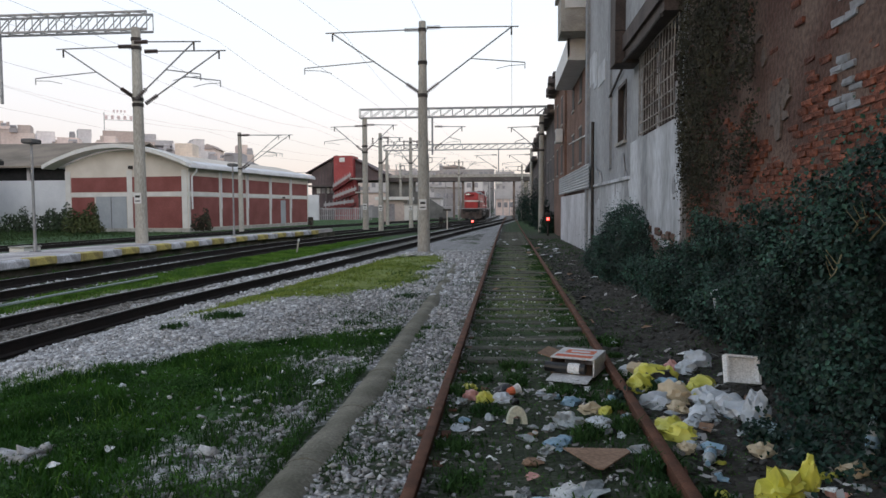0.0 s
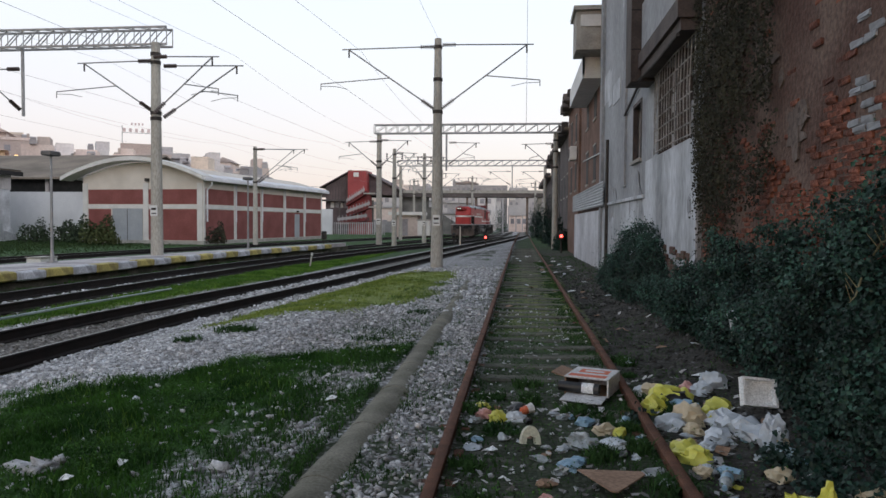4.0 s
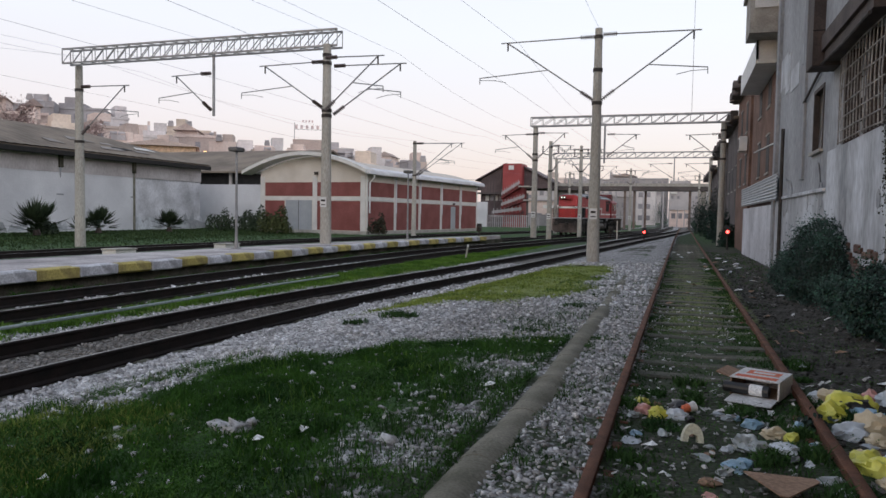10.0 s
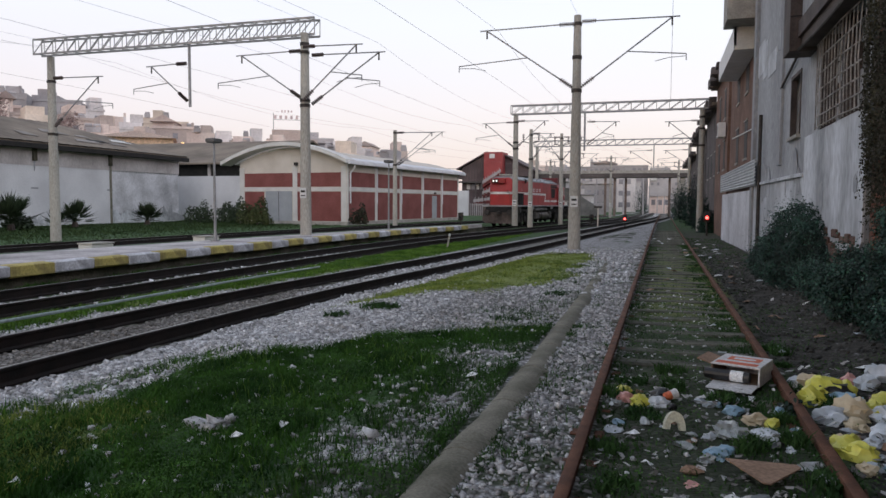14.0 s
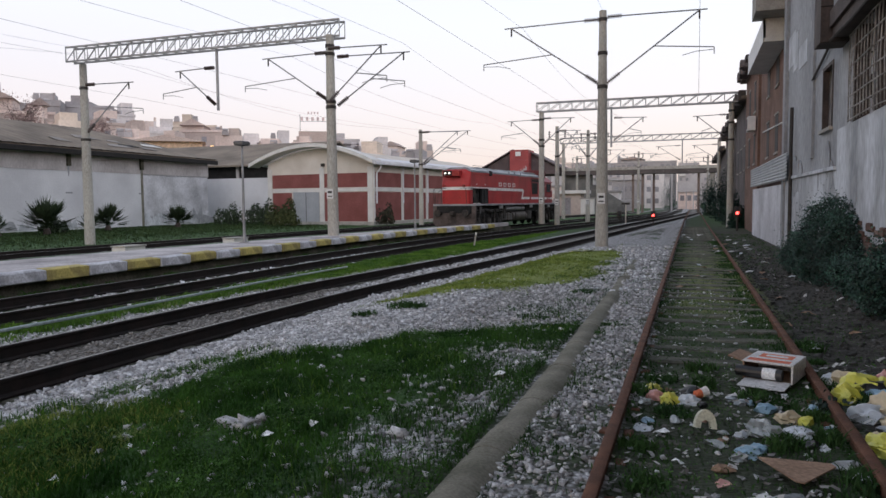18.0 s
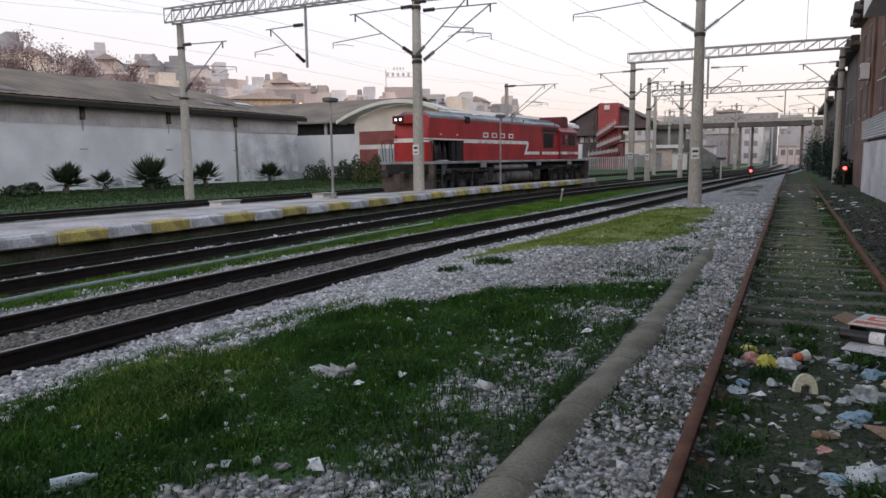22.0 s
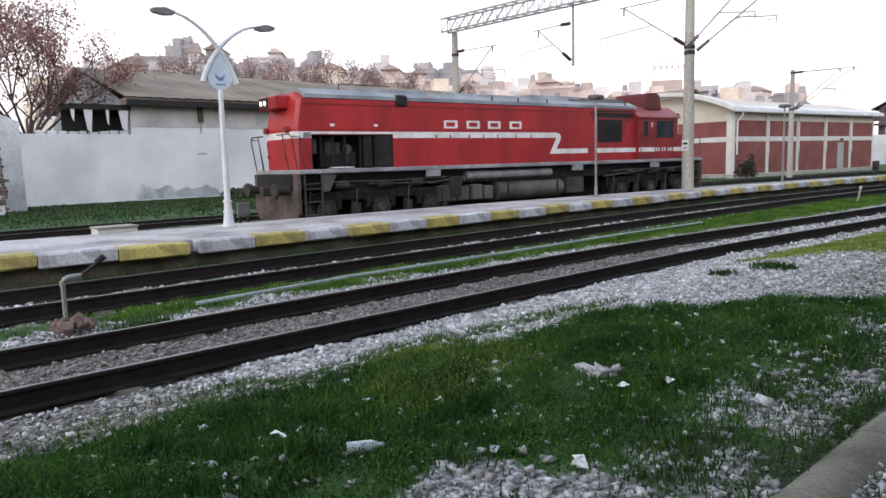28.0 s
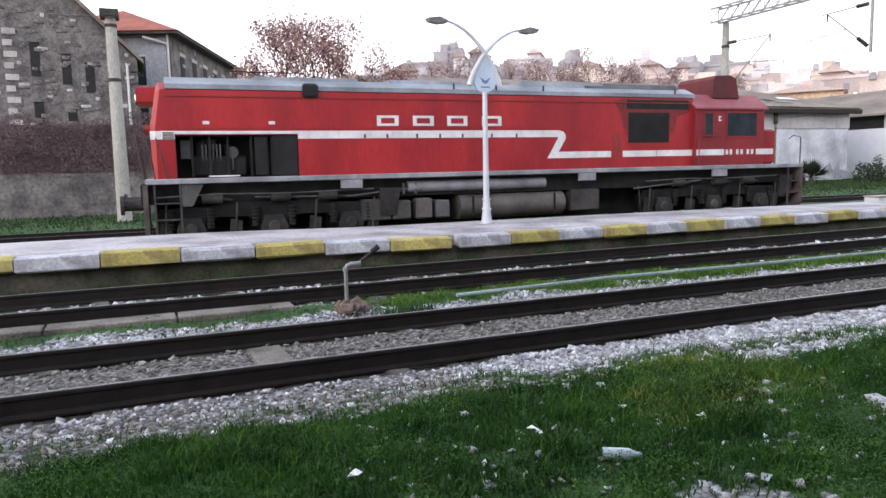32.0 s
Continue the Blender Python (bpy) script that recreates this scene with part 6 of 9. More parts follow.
def build_tower():
    ob = thing("stair_tower", "red and dark station building with an outside stair", "station building")
    part("tower", Shape().box(-26.4, 106, -0.3, -23.5, 110, 9.55), M["towerred"], ob, "red clad tower")
    part("hall", Shape().prism([(-30.4, -0.3), (-30.4, 7.2), (-26.4, 9.5), (-24.4, 9.5), (-19.4, 6.8), (-19.4, 5.9), (-26.0, 5.9), (-26.0, -0.3)], 108.0, 118.0), M["towerdark"], ob, "dark hall with a sloping roof")
    part("roof_edge", slope(107.4, 118.4, -31.2, 6.95, -26.3, 9.6, 0.16), M["towerdark"], ob)
    part("roof_edge", slope(107.4, 118.4, -23.9, 9.3, -18.8, 6.7, 0.16), M["towerdark"], ob)
    for i in range(9):
        part("cladding_rib", Shape().box(-30.2 + i * 0.45, 107.94, 4.9, -30.14 + i * 0.45, 108, 7.2 + i * 0.2), M["bridgebrown"], ob)
    part("sign", Shape().box(-25.5, 105.9, 8.6, -24.7, 106, 9.25), M["white"], ob, "small white sign square")
    for i in range(5):
        part("glazing", Shape().box(-29.6 + i * 0.72, 107.9, 3.9, -29.05 + i * 0.72, 107.99, 4.75), M["farwin"] if i % 2 else M["band"], ob)
    part("canopy", Shape().box(-30.6, 106.6, 4.9, -26.4, 108, 5.15), M["bridgebrown"], ob)
    # outside stair in two flights before the tower
    for x0, z0, x1, z1 in ((-26.2, 4.55, -23.4, 6.3), (-26.2, 2.95, -22.6, 4.25), (-27.6, 1.75, -23.0, 2.35)):
        part("flight", slope(104.4, 105.9, x0, z0 - 0.45, x1, z1 - 0.45, 0.5), M["boxred"], ob, "dull dark red stair flight")
        part("balustrade", slope(104.32, 104.4, x0, z0 + 0.12, x1, z1 + 0.12, 0.42), M["hazegrey"], ob, "pale slatted stair balustrade")
        n = 8
        for i in range(n):
            x = x0 + (x1 - x0) * (i + 0.5) / n
            z = z0 + (z1 - z0) * (i + 0.5) / n
            part("baluster", Shape().box(x - 0.04, 104.26, z - 0.05, x + 0.04, 104.32, z + 0.85), M["hazegrey"], ob)
    for x, z in ((-23.4, 5.9), (-22.6, 3.85), (-27.6, 1.4)):
        part("landing", Shape().box(x - 0.2, 104.3, z, x + 1.5, 106.0, z + 0.2), M["concrete"], ob)
    for x in (-27.4, -22.3):
        part("stair_post", Shape().box(x - 0.12, 104.9, -0.3, x + 0.12, 105.2, 5.0), M["bridgebrown"], ob)
    part("low_wall", Shape().box(-34, 103, -0.3, -28.0, 103.4, 3.6), M["wall_white"], ob, "low white wall")
    fence = thing("yard_fence", "low pale picket fence below the stair", "fence")
    part("rail", Shape().box(-27.9, 102.6, 1.5, -20.0, 102.66, 1.58), M["hazegrey"], fence)
    part("rail", Shape().box(-27.9, 102.6, 0.5, -20.0, 102.66, 0.58), M["hazegrey"], fence)
    for i in range(27):
        part("picket", Shape().box(-27.9 + i * 0.3, 102.55, -0.2, -27.78 + i * 0.3, 102.6, 1.7), M["hazegrey"], fence)
    k = thing("kiosk", "small white flat-roofed track hut in the yard", "hut")
    part("wall", Shape().box(-16.0, 88, -0.3, -13.0, 91, 2.6), M["hazewall"], k)
    part("roof", Shape().box(-16.6, 87.4, 2.6, -12.2, 91.5, 3.0), M["band"], k)
    part("doorway", Shape().box(-15.2, 87.96, 0.0, -14.2, 87.99, 2.1), M["farwin"], k)
    c = thing("relay_cabinet", "pale grey relay cabinet beside the tracks", "cabinet")
    part("box", Shape().box(-12.4, 84, 0.1, -10.9, 85, 1.9, bevel=0.04), M["band"], c)
    part("lid", Shape().box(-12.5, 83.9, 1.9, -10.8, 85.1, 2.05), M["concrete"], c)
    h = thing("station_hut", "small pale hut under a grey frame, at the tracks' far end", "hut")
    part("wall", Shape().box(-2.7, 158, -0.3, 1.4, 162, 3.4), M["hazewall"], h)
    part("roof", Shape().box(-2.9, 157.6, 3.4, 1.6, 162.3, 3.6), M["hazegrey"], h)
    for x in (-2.3, -0.9, 0.4):
        part("window", Shape().box(x, 157.95, 1.6, x + 0.8, 158.0, 2.7), M["farwin"], h)
    for x in (-2.9, -1.2, 0.2, 1.5):
        part("frame_post", Shape().box(x, 156.5, -0.3, x + 0.2, 156.8, 5.3), M["hazegrey"], h)
    part("frame_beam", Shape().box(-3.0, 156.4, 5.2, 1.8, 156.9, 5.5), M["hazegrey"], h)
    w = thing("retaining_wall", "low grey wall beyond the footbridge", "wall")
    part("wall", Shape().box(-34, 128, -0.3, -10, 128.6, 1.9), M["hazegrey"], w)
    rnd = random.Random(88)
    for x, y, wd, hh, mt in ((-30, 140, 7, 4.6, "hazewall"), (-24.5, 150, 5, 6.4, "hazegrey"), (-19, 136, 6, 3.4, "hazepale"), (-17.5, 168, 6, 6.4, "hazegrey"), (-10.8, 178, 4.4, 8.6, "hazepale"), (-33.5, 170, 8, 8.6, "hazegrey"), (5.5, 190, 7, 7.0, "hazegrey")):
        h = thing("yard_house", "small hazy flat-roofed house beyond the footbridge", "house", group="houses beyond the footbridge")
        part("wall", Shape().box(x, y, -0.3, x + wd, y + 6, hh), M[mt], h)
        part("roof", Shape().box(x - 0.4, y - 0.4, hh, x + wd + 0.4, y + 6.4, hh + 0.25), M["hazegrey"], h)
        for z in np.arange(1.0, hh - 1.2, 2.8):
            for k in range(int(wd / 1.8)):
                part("window", Shape().box(x + 0.5 + k * 1.8, y - 0.05, float(z), x + 1.5 + k * 1.8, y, float(z) + 1.2), M["farwin"], h)
    for x, y, z in ((-17.5, 120, 7.2), (-6.5, 126, 7.0), (-3.4, 132, 7.2), (-11.8, 134, 7.0), (1.2, 128, 7.0)):
        p = thing("far_pole", "thin hazy line pole beyond the footbridge", "catenary pole", group="far poles")
        part("shaft", Shape().tube((x, y, -0.2), (x, y, z), 0.16, 0.11, 8), M["hazegrey"], p)
        part("arm", Shape().tube((x - 1.2, y, z - 0.5), (x + 1.2, y, z - 0.45), 0.05, n=6), M["hazegrey"], p)


WINDOW = {}


def block(x, y, w, d, z0, z1, turn, mt, wins, rnd, label, roofbox=True):
    """A flat-roofed town house with a stepped top, balconies and rows of windows."""
    ob = thing("apartment_block", label, "apartment building", m=pose(x, y, 0, 0, 0, turn), group="town buildings")
    step = rnd.uniform(0.25, 0.6) * w if roofbox else w
    drop = rnd.choice((1.6, 3.0, 3.1)) if roofbox else 0.0
    flip = rnd.choice((-1, 1))
    cut = flip * (step - w / 2)
    part("wall", Shape().box(-w / 2, 0, z0, w / 2, d, z1 - drop), M[mt], ob)
    lo, hi = (-w / 2, cut) if flip > 0 else (cut, w / 2)
    if drop:
        part("upper_storey", Shape().box(lo, rnd.uniform(0.2, 1.4), z1 - drop, hi, d, z1), M[mt], ob)
    part("parapet", Shape().box(-w / 2 - 0.2, -0.2, z1 - drop, w / 2 + 0.2, 0.05, z1 - drop + 0.55), M[mt], ob)
    if roofbox:
        kind = rnd.random()
        if kind < 0.2:
            part("roof", Shape().prism([(lo - 0.5, z1), (hi + 0.5, z1), ((lo + hi) / 2, z1 + rnd.uniform(1.0, 1.7))], 0.0, d), M["towntile"], ob, "dull tiled roof")
        elif kind < 0.75:
            a = rnd.uniform(lo, lo + (hi - lo) * 0.5)
            part("roof_room", Shape().box(a, 1.5, z1, a + rnd.uniform(1.8, 3.2), d * 0.7, z1 + rnd.uniform(1.2, 2.3)), M[mt], ob)
        for k in range(rnd.choice((1, 2, 3))):
            a = rnd.uniform(-w / 2 + 0.4, w / 2 - 0.8)
            top = z1 if lo < a < hi else z1 - drop
            if rnd.random() < 0.5:
                part("water_tank", Shape().tube((a - 0.5, 1.2, top + 1.2), (a + 0.6, 1.2, top + 1.2), 0.3, n=8).box(a - 0.6, 0.6, top, a + 0.7, 1.4, top + 0.9), M["hazegrey"], ob, "roof water tank on a frame")
            else:
                part("chimney", Shape().box(a, 0.8, top, a + 0.5, 1.3, top + rnd.uniform(0.9, 1.7)), M[mt], ob)
    if wins:
        kinds = []
        for ww, wh in ((1.1, 1.3), (1.7, 1.4), (0.8, 1.1)):
            if (ww, wh) not in WINDOW:
                WINDOW[(ww, wh)] = Shape().box(-ww / 2, -0.05, 0, ww / 2, 0.02, wh).mesh("window", M["farwin"])
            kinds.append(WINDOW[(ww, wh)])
        cols = max(2, int(w / 2.6))
        z = z1 - drop - 2.3
        while z > max(z0, z1 - 9):
            me = rnd.choice(kinds)
            for c in range(cols):
                if rnd.random() < 0.72:
                    part("window", me, None, ob, m=pose(-w / 2 + (c + 0.5) * w / cols, 0, z))
            if rnd.random() < 0.6:
                a, b = sorted((rnd.uniform(-w / 2, w / 2), rnd.uniform(-w / 2, w / 2)))
                if b - a > 1.5:
                    part("balcony", Shape().box(a, -1.0, z - 0.7, b, 0, z - 0.55).box(a, -1.0, z - 0.55, b, -0.9, z + 0.3), M[rnd.choice((mt, "hazegrey", "band"))], ob)
            z -= 2.9
    return ob


def build_town():
    rnd = random.Random(21)
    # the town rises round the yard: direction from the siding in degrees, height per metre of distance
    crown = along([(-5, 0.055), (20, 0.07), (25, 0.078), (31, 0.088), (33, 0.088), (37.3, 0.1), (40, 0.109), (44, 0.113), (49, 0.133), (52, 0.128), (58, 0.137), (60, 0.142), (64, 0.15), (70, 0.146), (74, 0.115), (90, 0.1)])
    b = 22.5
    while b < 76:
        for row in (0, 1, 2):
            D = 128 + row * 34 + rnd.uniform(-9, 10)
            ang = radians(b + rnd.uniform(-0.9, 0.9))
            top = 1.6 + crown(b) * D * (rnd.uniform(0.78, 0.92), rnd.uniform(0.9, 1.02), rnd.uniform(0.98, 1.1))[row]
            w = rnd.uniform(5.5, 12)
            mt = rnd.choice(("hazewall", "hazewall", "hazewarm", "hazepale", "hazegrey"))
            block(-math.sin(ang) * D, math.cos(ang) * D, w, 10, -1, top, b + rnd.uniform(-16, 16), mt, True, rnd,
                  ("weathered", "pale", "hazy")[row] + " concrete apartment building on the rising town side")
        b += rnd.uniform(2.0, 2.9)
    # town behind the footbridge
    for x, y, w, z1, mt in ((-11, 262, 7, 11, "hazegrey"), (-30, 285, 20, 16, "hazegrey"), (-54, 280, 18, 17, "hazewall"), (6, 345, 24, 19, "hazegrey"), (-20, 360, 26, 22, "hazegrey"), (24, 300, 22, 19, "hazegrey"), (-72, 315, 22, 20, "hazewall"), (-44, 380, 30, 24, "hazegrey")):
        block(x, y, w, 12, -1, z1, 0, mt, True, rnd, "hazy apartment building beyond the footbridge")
    # block carrying the letter frame, seen from behind
    ob = block(-0.488 * 165, 0.873 * 165, 11, 12, -1, 15.5, 30, "hazewall", True, rnd, "tall pale building with a letter frame on its roof", False)
    part("lift_room", Shape().box(-4.5, 1, 15.5, 2.0, 8, 18.2), M["hazewall"], ob)
    part("roof_room", Shape().box(2.5, 2, 15.5, 9.5, 8, 16.6), M["hazegrey"], ob)
    fr = part("letter_frame", Shape().box(-4.2, 1.0, 18.2, -4.05, 1.15, 22.0).box(3.0, 1.0, 16.0, 3.15, 1.15, 22.0).box(-4.2, 1.0, 20.4, 3.1, 1.1, 20.5), M["steel"], ob)
    for k in range(6):
        part("letter_bar", Shape().box(-4.0 + k * 1.2, 0.95, 20.6, -3.45 + k * 1.2, 1.0, 21.4), M["letter"], fr)
    for k in range(4):
        part("letter_bar", Shape().box(-2.4 + k * 0.7, 0.95, 22.1, -2.05 + k * 0.7, 1.0, 22.6), M["letter"], fr)
    # terrace with two warm lamps
    tb = block(-0.612 * 118, 0.791 * 118, 22, 8, -1, 11.5, 37, "terrace", True, rnd, "pale terrace building with two warm lamps")
    for x in (0.8, 8.2):
        part("terrace_lamp", Shape().tube((x, -0.35, 10.5), (x, -0.35, 10.85), 0.22, n=10), M["warmlamp"], tb, "lit warm lamp")


build_bridge()
build_tower()
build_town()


# ---- things on and beside the platform ----
M["lamp_white"] = mat("white_lamp_post_paint", (0.55, 0.57, 0.6), (0.66, 0.68, 0.71), 2, 20, 0.45, 0.1, 0.05, 0.06)
M["signblue"] = mat("pale_blue_sign", (0.5, 0.58, 0.68), (0.6, 0.68, 0.78), 2, 20, 0.4, 0, 0, 0.05)
M["emblem"] = mat("blue_emblem", (0.12, 0.17, 0.32), (0.2, 0.24, 0.4), 2, 20, 0.5)


def build_platform_lamp():
    x, y = -14.25, 6.8
    ob = thing("platform_lamp", "white twin-arm platform lamp with a drop-shaped sign", "street lamp")
    part("base", Shape().tube((x, y, TOP), (x, y, TOP + 0.04), 0.17, n=18).tube((x, y, TOP + 0.04), (x, y, TOP + 0.3), 0.12, 0.085, 16).tube((x, y, TOP + 0.3), (x, y, TOP + 0.34), 0.105, n=16)
         .tube((x, y, TOP + 0.34), (x, y, TOP + 0.52), 0.085, 0.075, 16).tube((x, y, TOP + 0.52), (x, y, TOP + 0.56), 0.095, n=16), M["lamp_white"], ob, "turned white base", smooth=True)
    part("post", Shape().tube((x, y, TOP + 0.5), (x, y, 3.25), 0.068, 0.05, 16), M["lamp_white"], ob, smooth=True)
    drop = []
    for i in range(24):
        a = 2 * math.pi * i / 24
        r = 0.27
        u, w = r * math.sin(a), -r * math.cos(a)
        if w > 0:
            w = w * 1.9
            u = u * (1 - 0.55 * (w / (r * 1.9)))
        drop.append((u, 3.5 + w))
    sign = part("sign", Shape().prism([(y + u, w) for u, w in drop], x - 0.03, x + 0.03, "x"), M["signblue"], ob, "pale drop-shaped sign")
    part("emblem", Shape().prism([(y - 0.13, 3.56), (y, 3.48), (y + 0.13, 3.56), (y + 0.06, 3.44), (y, 3.41), (y - 0.06, 3.44)], x + 0.031, x + 0.036, "x"), M["emblem"], sign, "small blue mark")
    part("caption_bar", Shape().box(x + 0.031, y - 0.1, 3.33, x + 0.035, y + 0.1, 3.36), M["emblem"], sign)
    for s, dz in ((-1, 0.1), (1, 0.0)):
        pts = []
        for t in range(15):
            k = t / 14
            u = -s * 0.36 + s * (0.36 + 0.95) * k ** 1.25
            w = 3.38 + (1.22 + dz) * (1 - (1 - k) ** 1.75)
            pts.append((x, y + u, w))
        part("arm", Shape().path(pts, (0.062, 0.023), 9), M["lamp_white"], ob, "curved white arm", smooth=True)
        e = Vector(pts[-1])
        part("lamp_head", Shape().add([e + Vector(v) for v in [(-0.09, -s * 0.08, 0), (0.09, -s * 0.08, 0), (0.13, s * 0.12, 0.05), (0.11, s * 0.36, 0.02), (-0.11, s * 0.36, 0.02), (-0.13, s * 0.12, 0.05),
                                                                (-0.07, -s * 0.06, -0.06), (0.07, -s * 0.06, -0.06), (0.1, s * 0.12, -0.08), (0.08, s * 0.33, -0.05), (-0.08, s * 0.33, -0.05), (-0.1, s * 0.12, -0.08)]],
                                    [(0, 1, 2, 3, 4, 5), (11, 10, 9, 8, 7, 6), (0, 1, 7, 6), (1, 2, 8, 7), (2, 3, 9, 8), (3, 4, 10, 9), (4, 5, 11, 10), (5, 0, 6, 11)]), M["steel"], ob, "grey lamp head")


build_platform_lamp()


def build_slim_lamp(x, y):
    ob = thing("slim_lamp", "slim grey platform lamp post with a flat head", "street lamp", group="slim lamps on the platform")
    part("foot", Shape().box(x - 0.11, y - 0.11, TOP, x + 0.11, y + 0.11, TOP + 0.03).tube((x, y, TOP), (x, y, TOP + 0.3), 0.06, 0.05, 12), M["steel"], ob)
    part("post", Shape().tube((x, y, TOP + 0.2), (x, y, 3.5), 0.045, 0.032, 12), M["steel"], ob)
    part("head", Shape().box(x - 0.16, y - 0.22, 3.5, x + 0.16, y + 0.22, 3.64, bevel=0.03), M["frame"], ob, "dark flat lamp head")


build_slim_lamp(-13.75, 19.4)
build_slim_lamp(-12.4, 31.0)


def build_signal(x, y, z, lit=True):
    ob = thing("dwarf_signal", "low track signal with a glowing red light" if lit else "low track signal, unlit", "railway signal", group="dwarf signals")
    part("post", Shape().tube((x, y, -0.1), (x, y, z), 0.05, n=10), M["iron"], ob)
    hd = part("head", Shape().box(x - 0.16, y - 0.08, z - 0.12, x + 0.16, y + 0.12, z + 0.42, bevel=0.03), M["iron"], ob)
    part("hood", Shape().tube((x, y - 0.1, z + 0.1), (x, y - 0.26, z + 0.1), 0.115, n=14, caps=False), M["iron"], hd)
    part("lens", Shape().tube((x, y - 0.09, z + 0.1), (x, y - 0.12, z + 0.1), 0.078, n=16), M["signal_red"] if lit else M["glass"], hd, "glowing red lens" if lit else "")
    part("lens", Shape().tube((x, y - 0.09, z + 0.31), (x, y - 0.11, z + 0.31), 0.08, n=14), M["glass"], hd)


build_signal(-2.65, 52, 0.5)
build_signal(2.15, 40, 0.85)
build_signal(-5.35, 56, 0.45, False)
build_signal(-13.4, 47, 0.6, False)

post = thing("marker_post", "slim yellowish marker post with a small flat top", "post")
part("post", Shape().tube((-4.7, 54, -0.1), (-4.7, 54, 1.35), 0.05, n=10), M["cream_wall"], post)
part("top", Shape().box(-5.0, 53.9, 1.35, -4.4, 54.1, 1.5), M["iron"], post)
peg = thing("track_peg", "short white-tipped survey peg in the grass", "peg")
part("stake", Shape().tube((-8.5, 27.6, -0.25), (-8.4, 27.6, 0.3), 0.035, n=8), M["concrete"], peg)
part("tip", Shape().tube((-8.4, 27.6, 0.3), (-8.38, 27.6, 0.4), 0.04, n=8), M["white"], peg)

M["rubble"] = mat("brown_crumbling_rubble", (0.13, 0.085, 0.07), (0.27, 0.2, 0.17), 5, 40, 0.95, 0, 0.8, 0.3, vary=0.2)
stand = thing("standpipe", "grey bent standpipe on a brown rubble mound between tracks", "standpipe")
part("riser", Shape().tube((-8.9, 2.15, -0.15), (-8.9, 2.15, 0.4), 0.026, n=12), M["steel"], stand)
part("bend", Shape().path([(-8.9, 2.15, 0.38), (-8.89, 2.17, 0.43), (-8.88, 2.21, 0.45), (-8.86, 2.34, 0.455)], 0.03, 10), M["steel"], stand)
part("coupling", Shape().tube((-8.9, 2.15, 0.36), (-8.9, 2.15, 0.41), 0.036, n=12), M["steel"], stand)
rnd = random.Random(31)
for k in range(20):
    a, d = rnd.uniform(0, 6.28), 0.19 * math.sqrt(rnd.random())
    q = rnd.uniform(0.035, 0.065)
    part("rubble_lump", Shape().box(-q, -q, -q, q, q, q * 0.8, bevel=q * 0.35), M["rubble"], stand,
         m=pose(-8.84 + d * math.cos(a) * 0.8, 2.2 + d * math.sin(a), 0.0 - d * 0.55, rnd.uniform(-40, 40), rnd.uniform(-40, 40), rnd.uniform(0, 90)))
lever = thing("point_lever", "dark iron point lever leaning beside the platform kerb", "lever")
part("bar", Shape().path([(-11.65, 3.0, -0.08), (-11.65, 3.1, 0.08), (-11.63, 3.36, 0.27)], (0.04, 0.02), 8), M["iron"], lever)
part("weight", Shape().tube((-11.63, 3.33, 0.25), (-11.62, 3.45, 0.34), 0.045, n=10), M["black"], lever)
part("stand", Shape().box(-11.75, 2.88, -0.2, -11.56, 3.12, 0.04, bevel=0.03), M["iron"], lever)
M["conduit"] = mat("pale_teal_conduit", (0.24, 0.3, 0.3), (0.34, 0.4, 0.4), 2, 20, 0.5, 0, 0.05)
conduit = thing("cable_conduit", "pale green cable conduit lying on the ballast", "conduit")
part("tube", Shape().path([(-8.72, 3.6, -0.05), (-8.76, 6.0, -0.02), (-8.74, 9.0, -0.03), (-8.8, 13.0, -0.04), (-8.85, 17.0, -0.08)], 0.024, 8), M["conduit"], conduit)
M["strip"] = mat("worn_earthy_concrete", (0.1, 0.088, 0.072), (0.24, 0.215, 0.185), 2.2, 30, 0.95, 0, 0.6, 0.3, vary=0.12, spread=(0.3, 0.65))
path_slab = thing("concrete_strip", "flat weathered concrete strip between the tracks", "concrete slab")
for k in range(4):
    part("slab", Shape().box(-9.66, -4.2 + k * 1.45, -0.25, -9.3, -2.78 + k * 1.45, -0.1, bevel=0.012), M["strip"], path_slab)
cs = thing("crossing_slab", "small pale concrete slab between the main rails", "concrete slab")
part("slab", Shape().box(-7.7, 1.15, -0.3, -6.85, 1.5, -0.205, bevel=0.015, m=pose(0, 0, 0, 0, 0, 3)), M["strip"], cs)

# pipe laid along the siding, half buried, in short lengths
pipe = thing("concrete_pipe", "half-buried concrete pipe in short lengths beside the siding", "pipe")
pipe_x = along([(-3, -1.32), (1, -1.36), (4, -1.37), (6, -1.31), (8.7, -1.34), (12, -1.4), (16, -1.47), (22, -1.6)])
y = -1.6
rnd = random.Random(8)
while y < 19:
    sink = 0.132 + 0.0008 * max(y - 9, 0)
    a, b = (pipe_x(y), y, -0.02 - sink), (pipe_x(y + 1.18), y + 1.18, -0.02 - sink + rnd.uniform(-0.006, 0.006))
    length = part("length", Shape().tube(a, b, 0.2, n=40), M["pipe"], pipe, smooth=True)
    c = Vector(b)
    part("collar", Shape().tube(c - Vector((0, 0.05, 0)), c + Vector((0, 0.03, 0)), 0.205, n=40), M["pipe"], pipe, smooth=True)
    y += 1.2

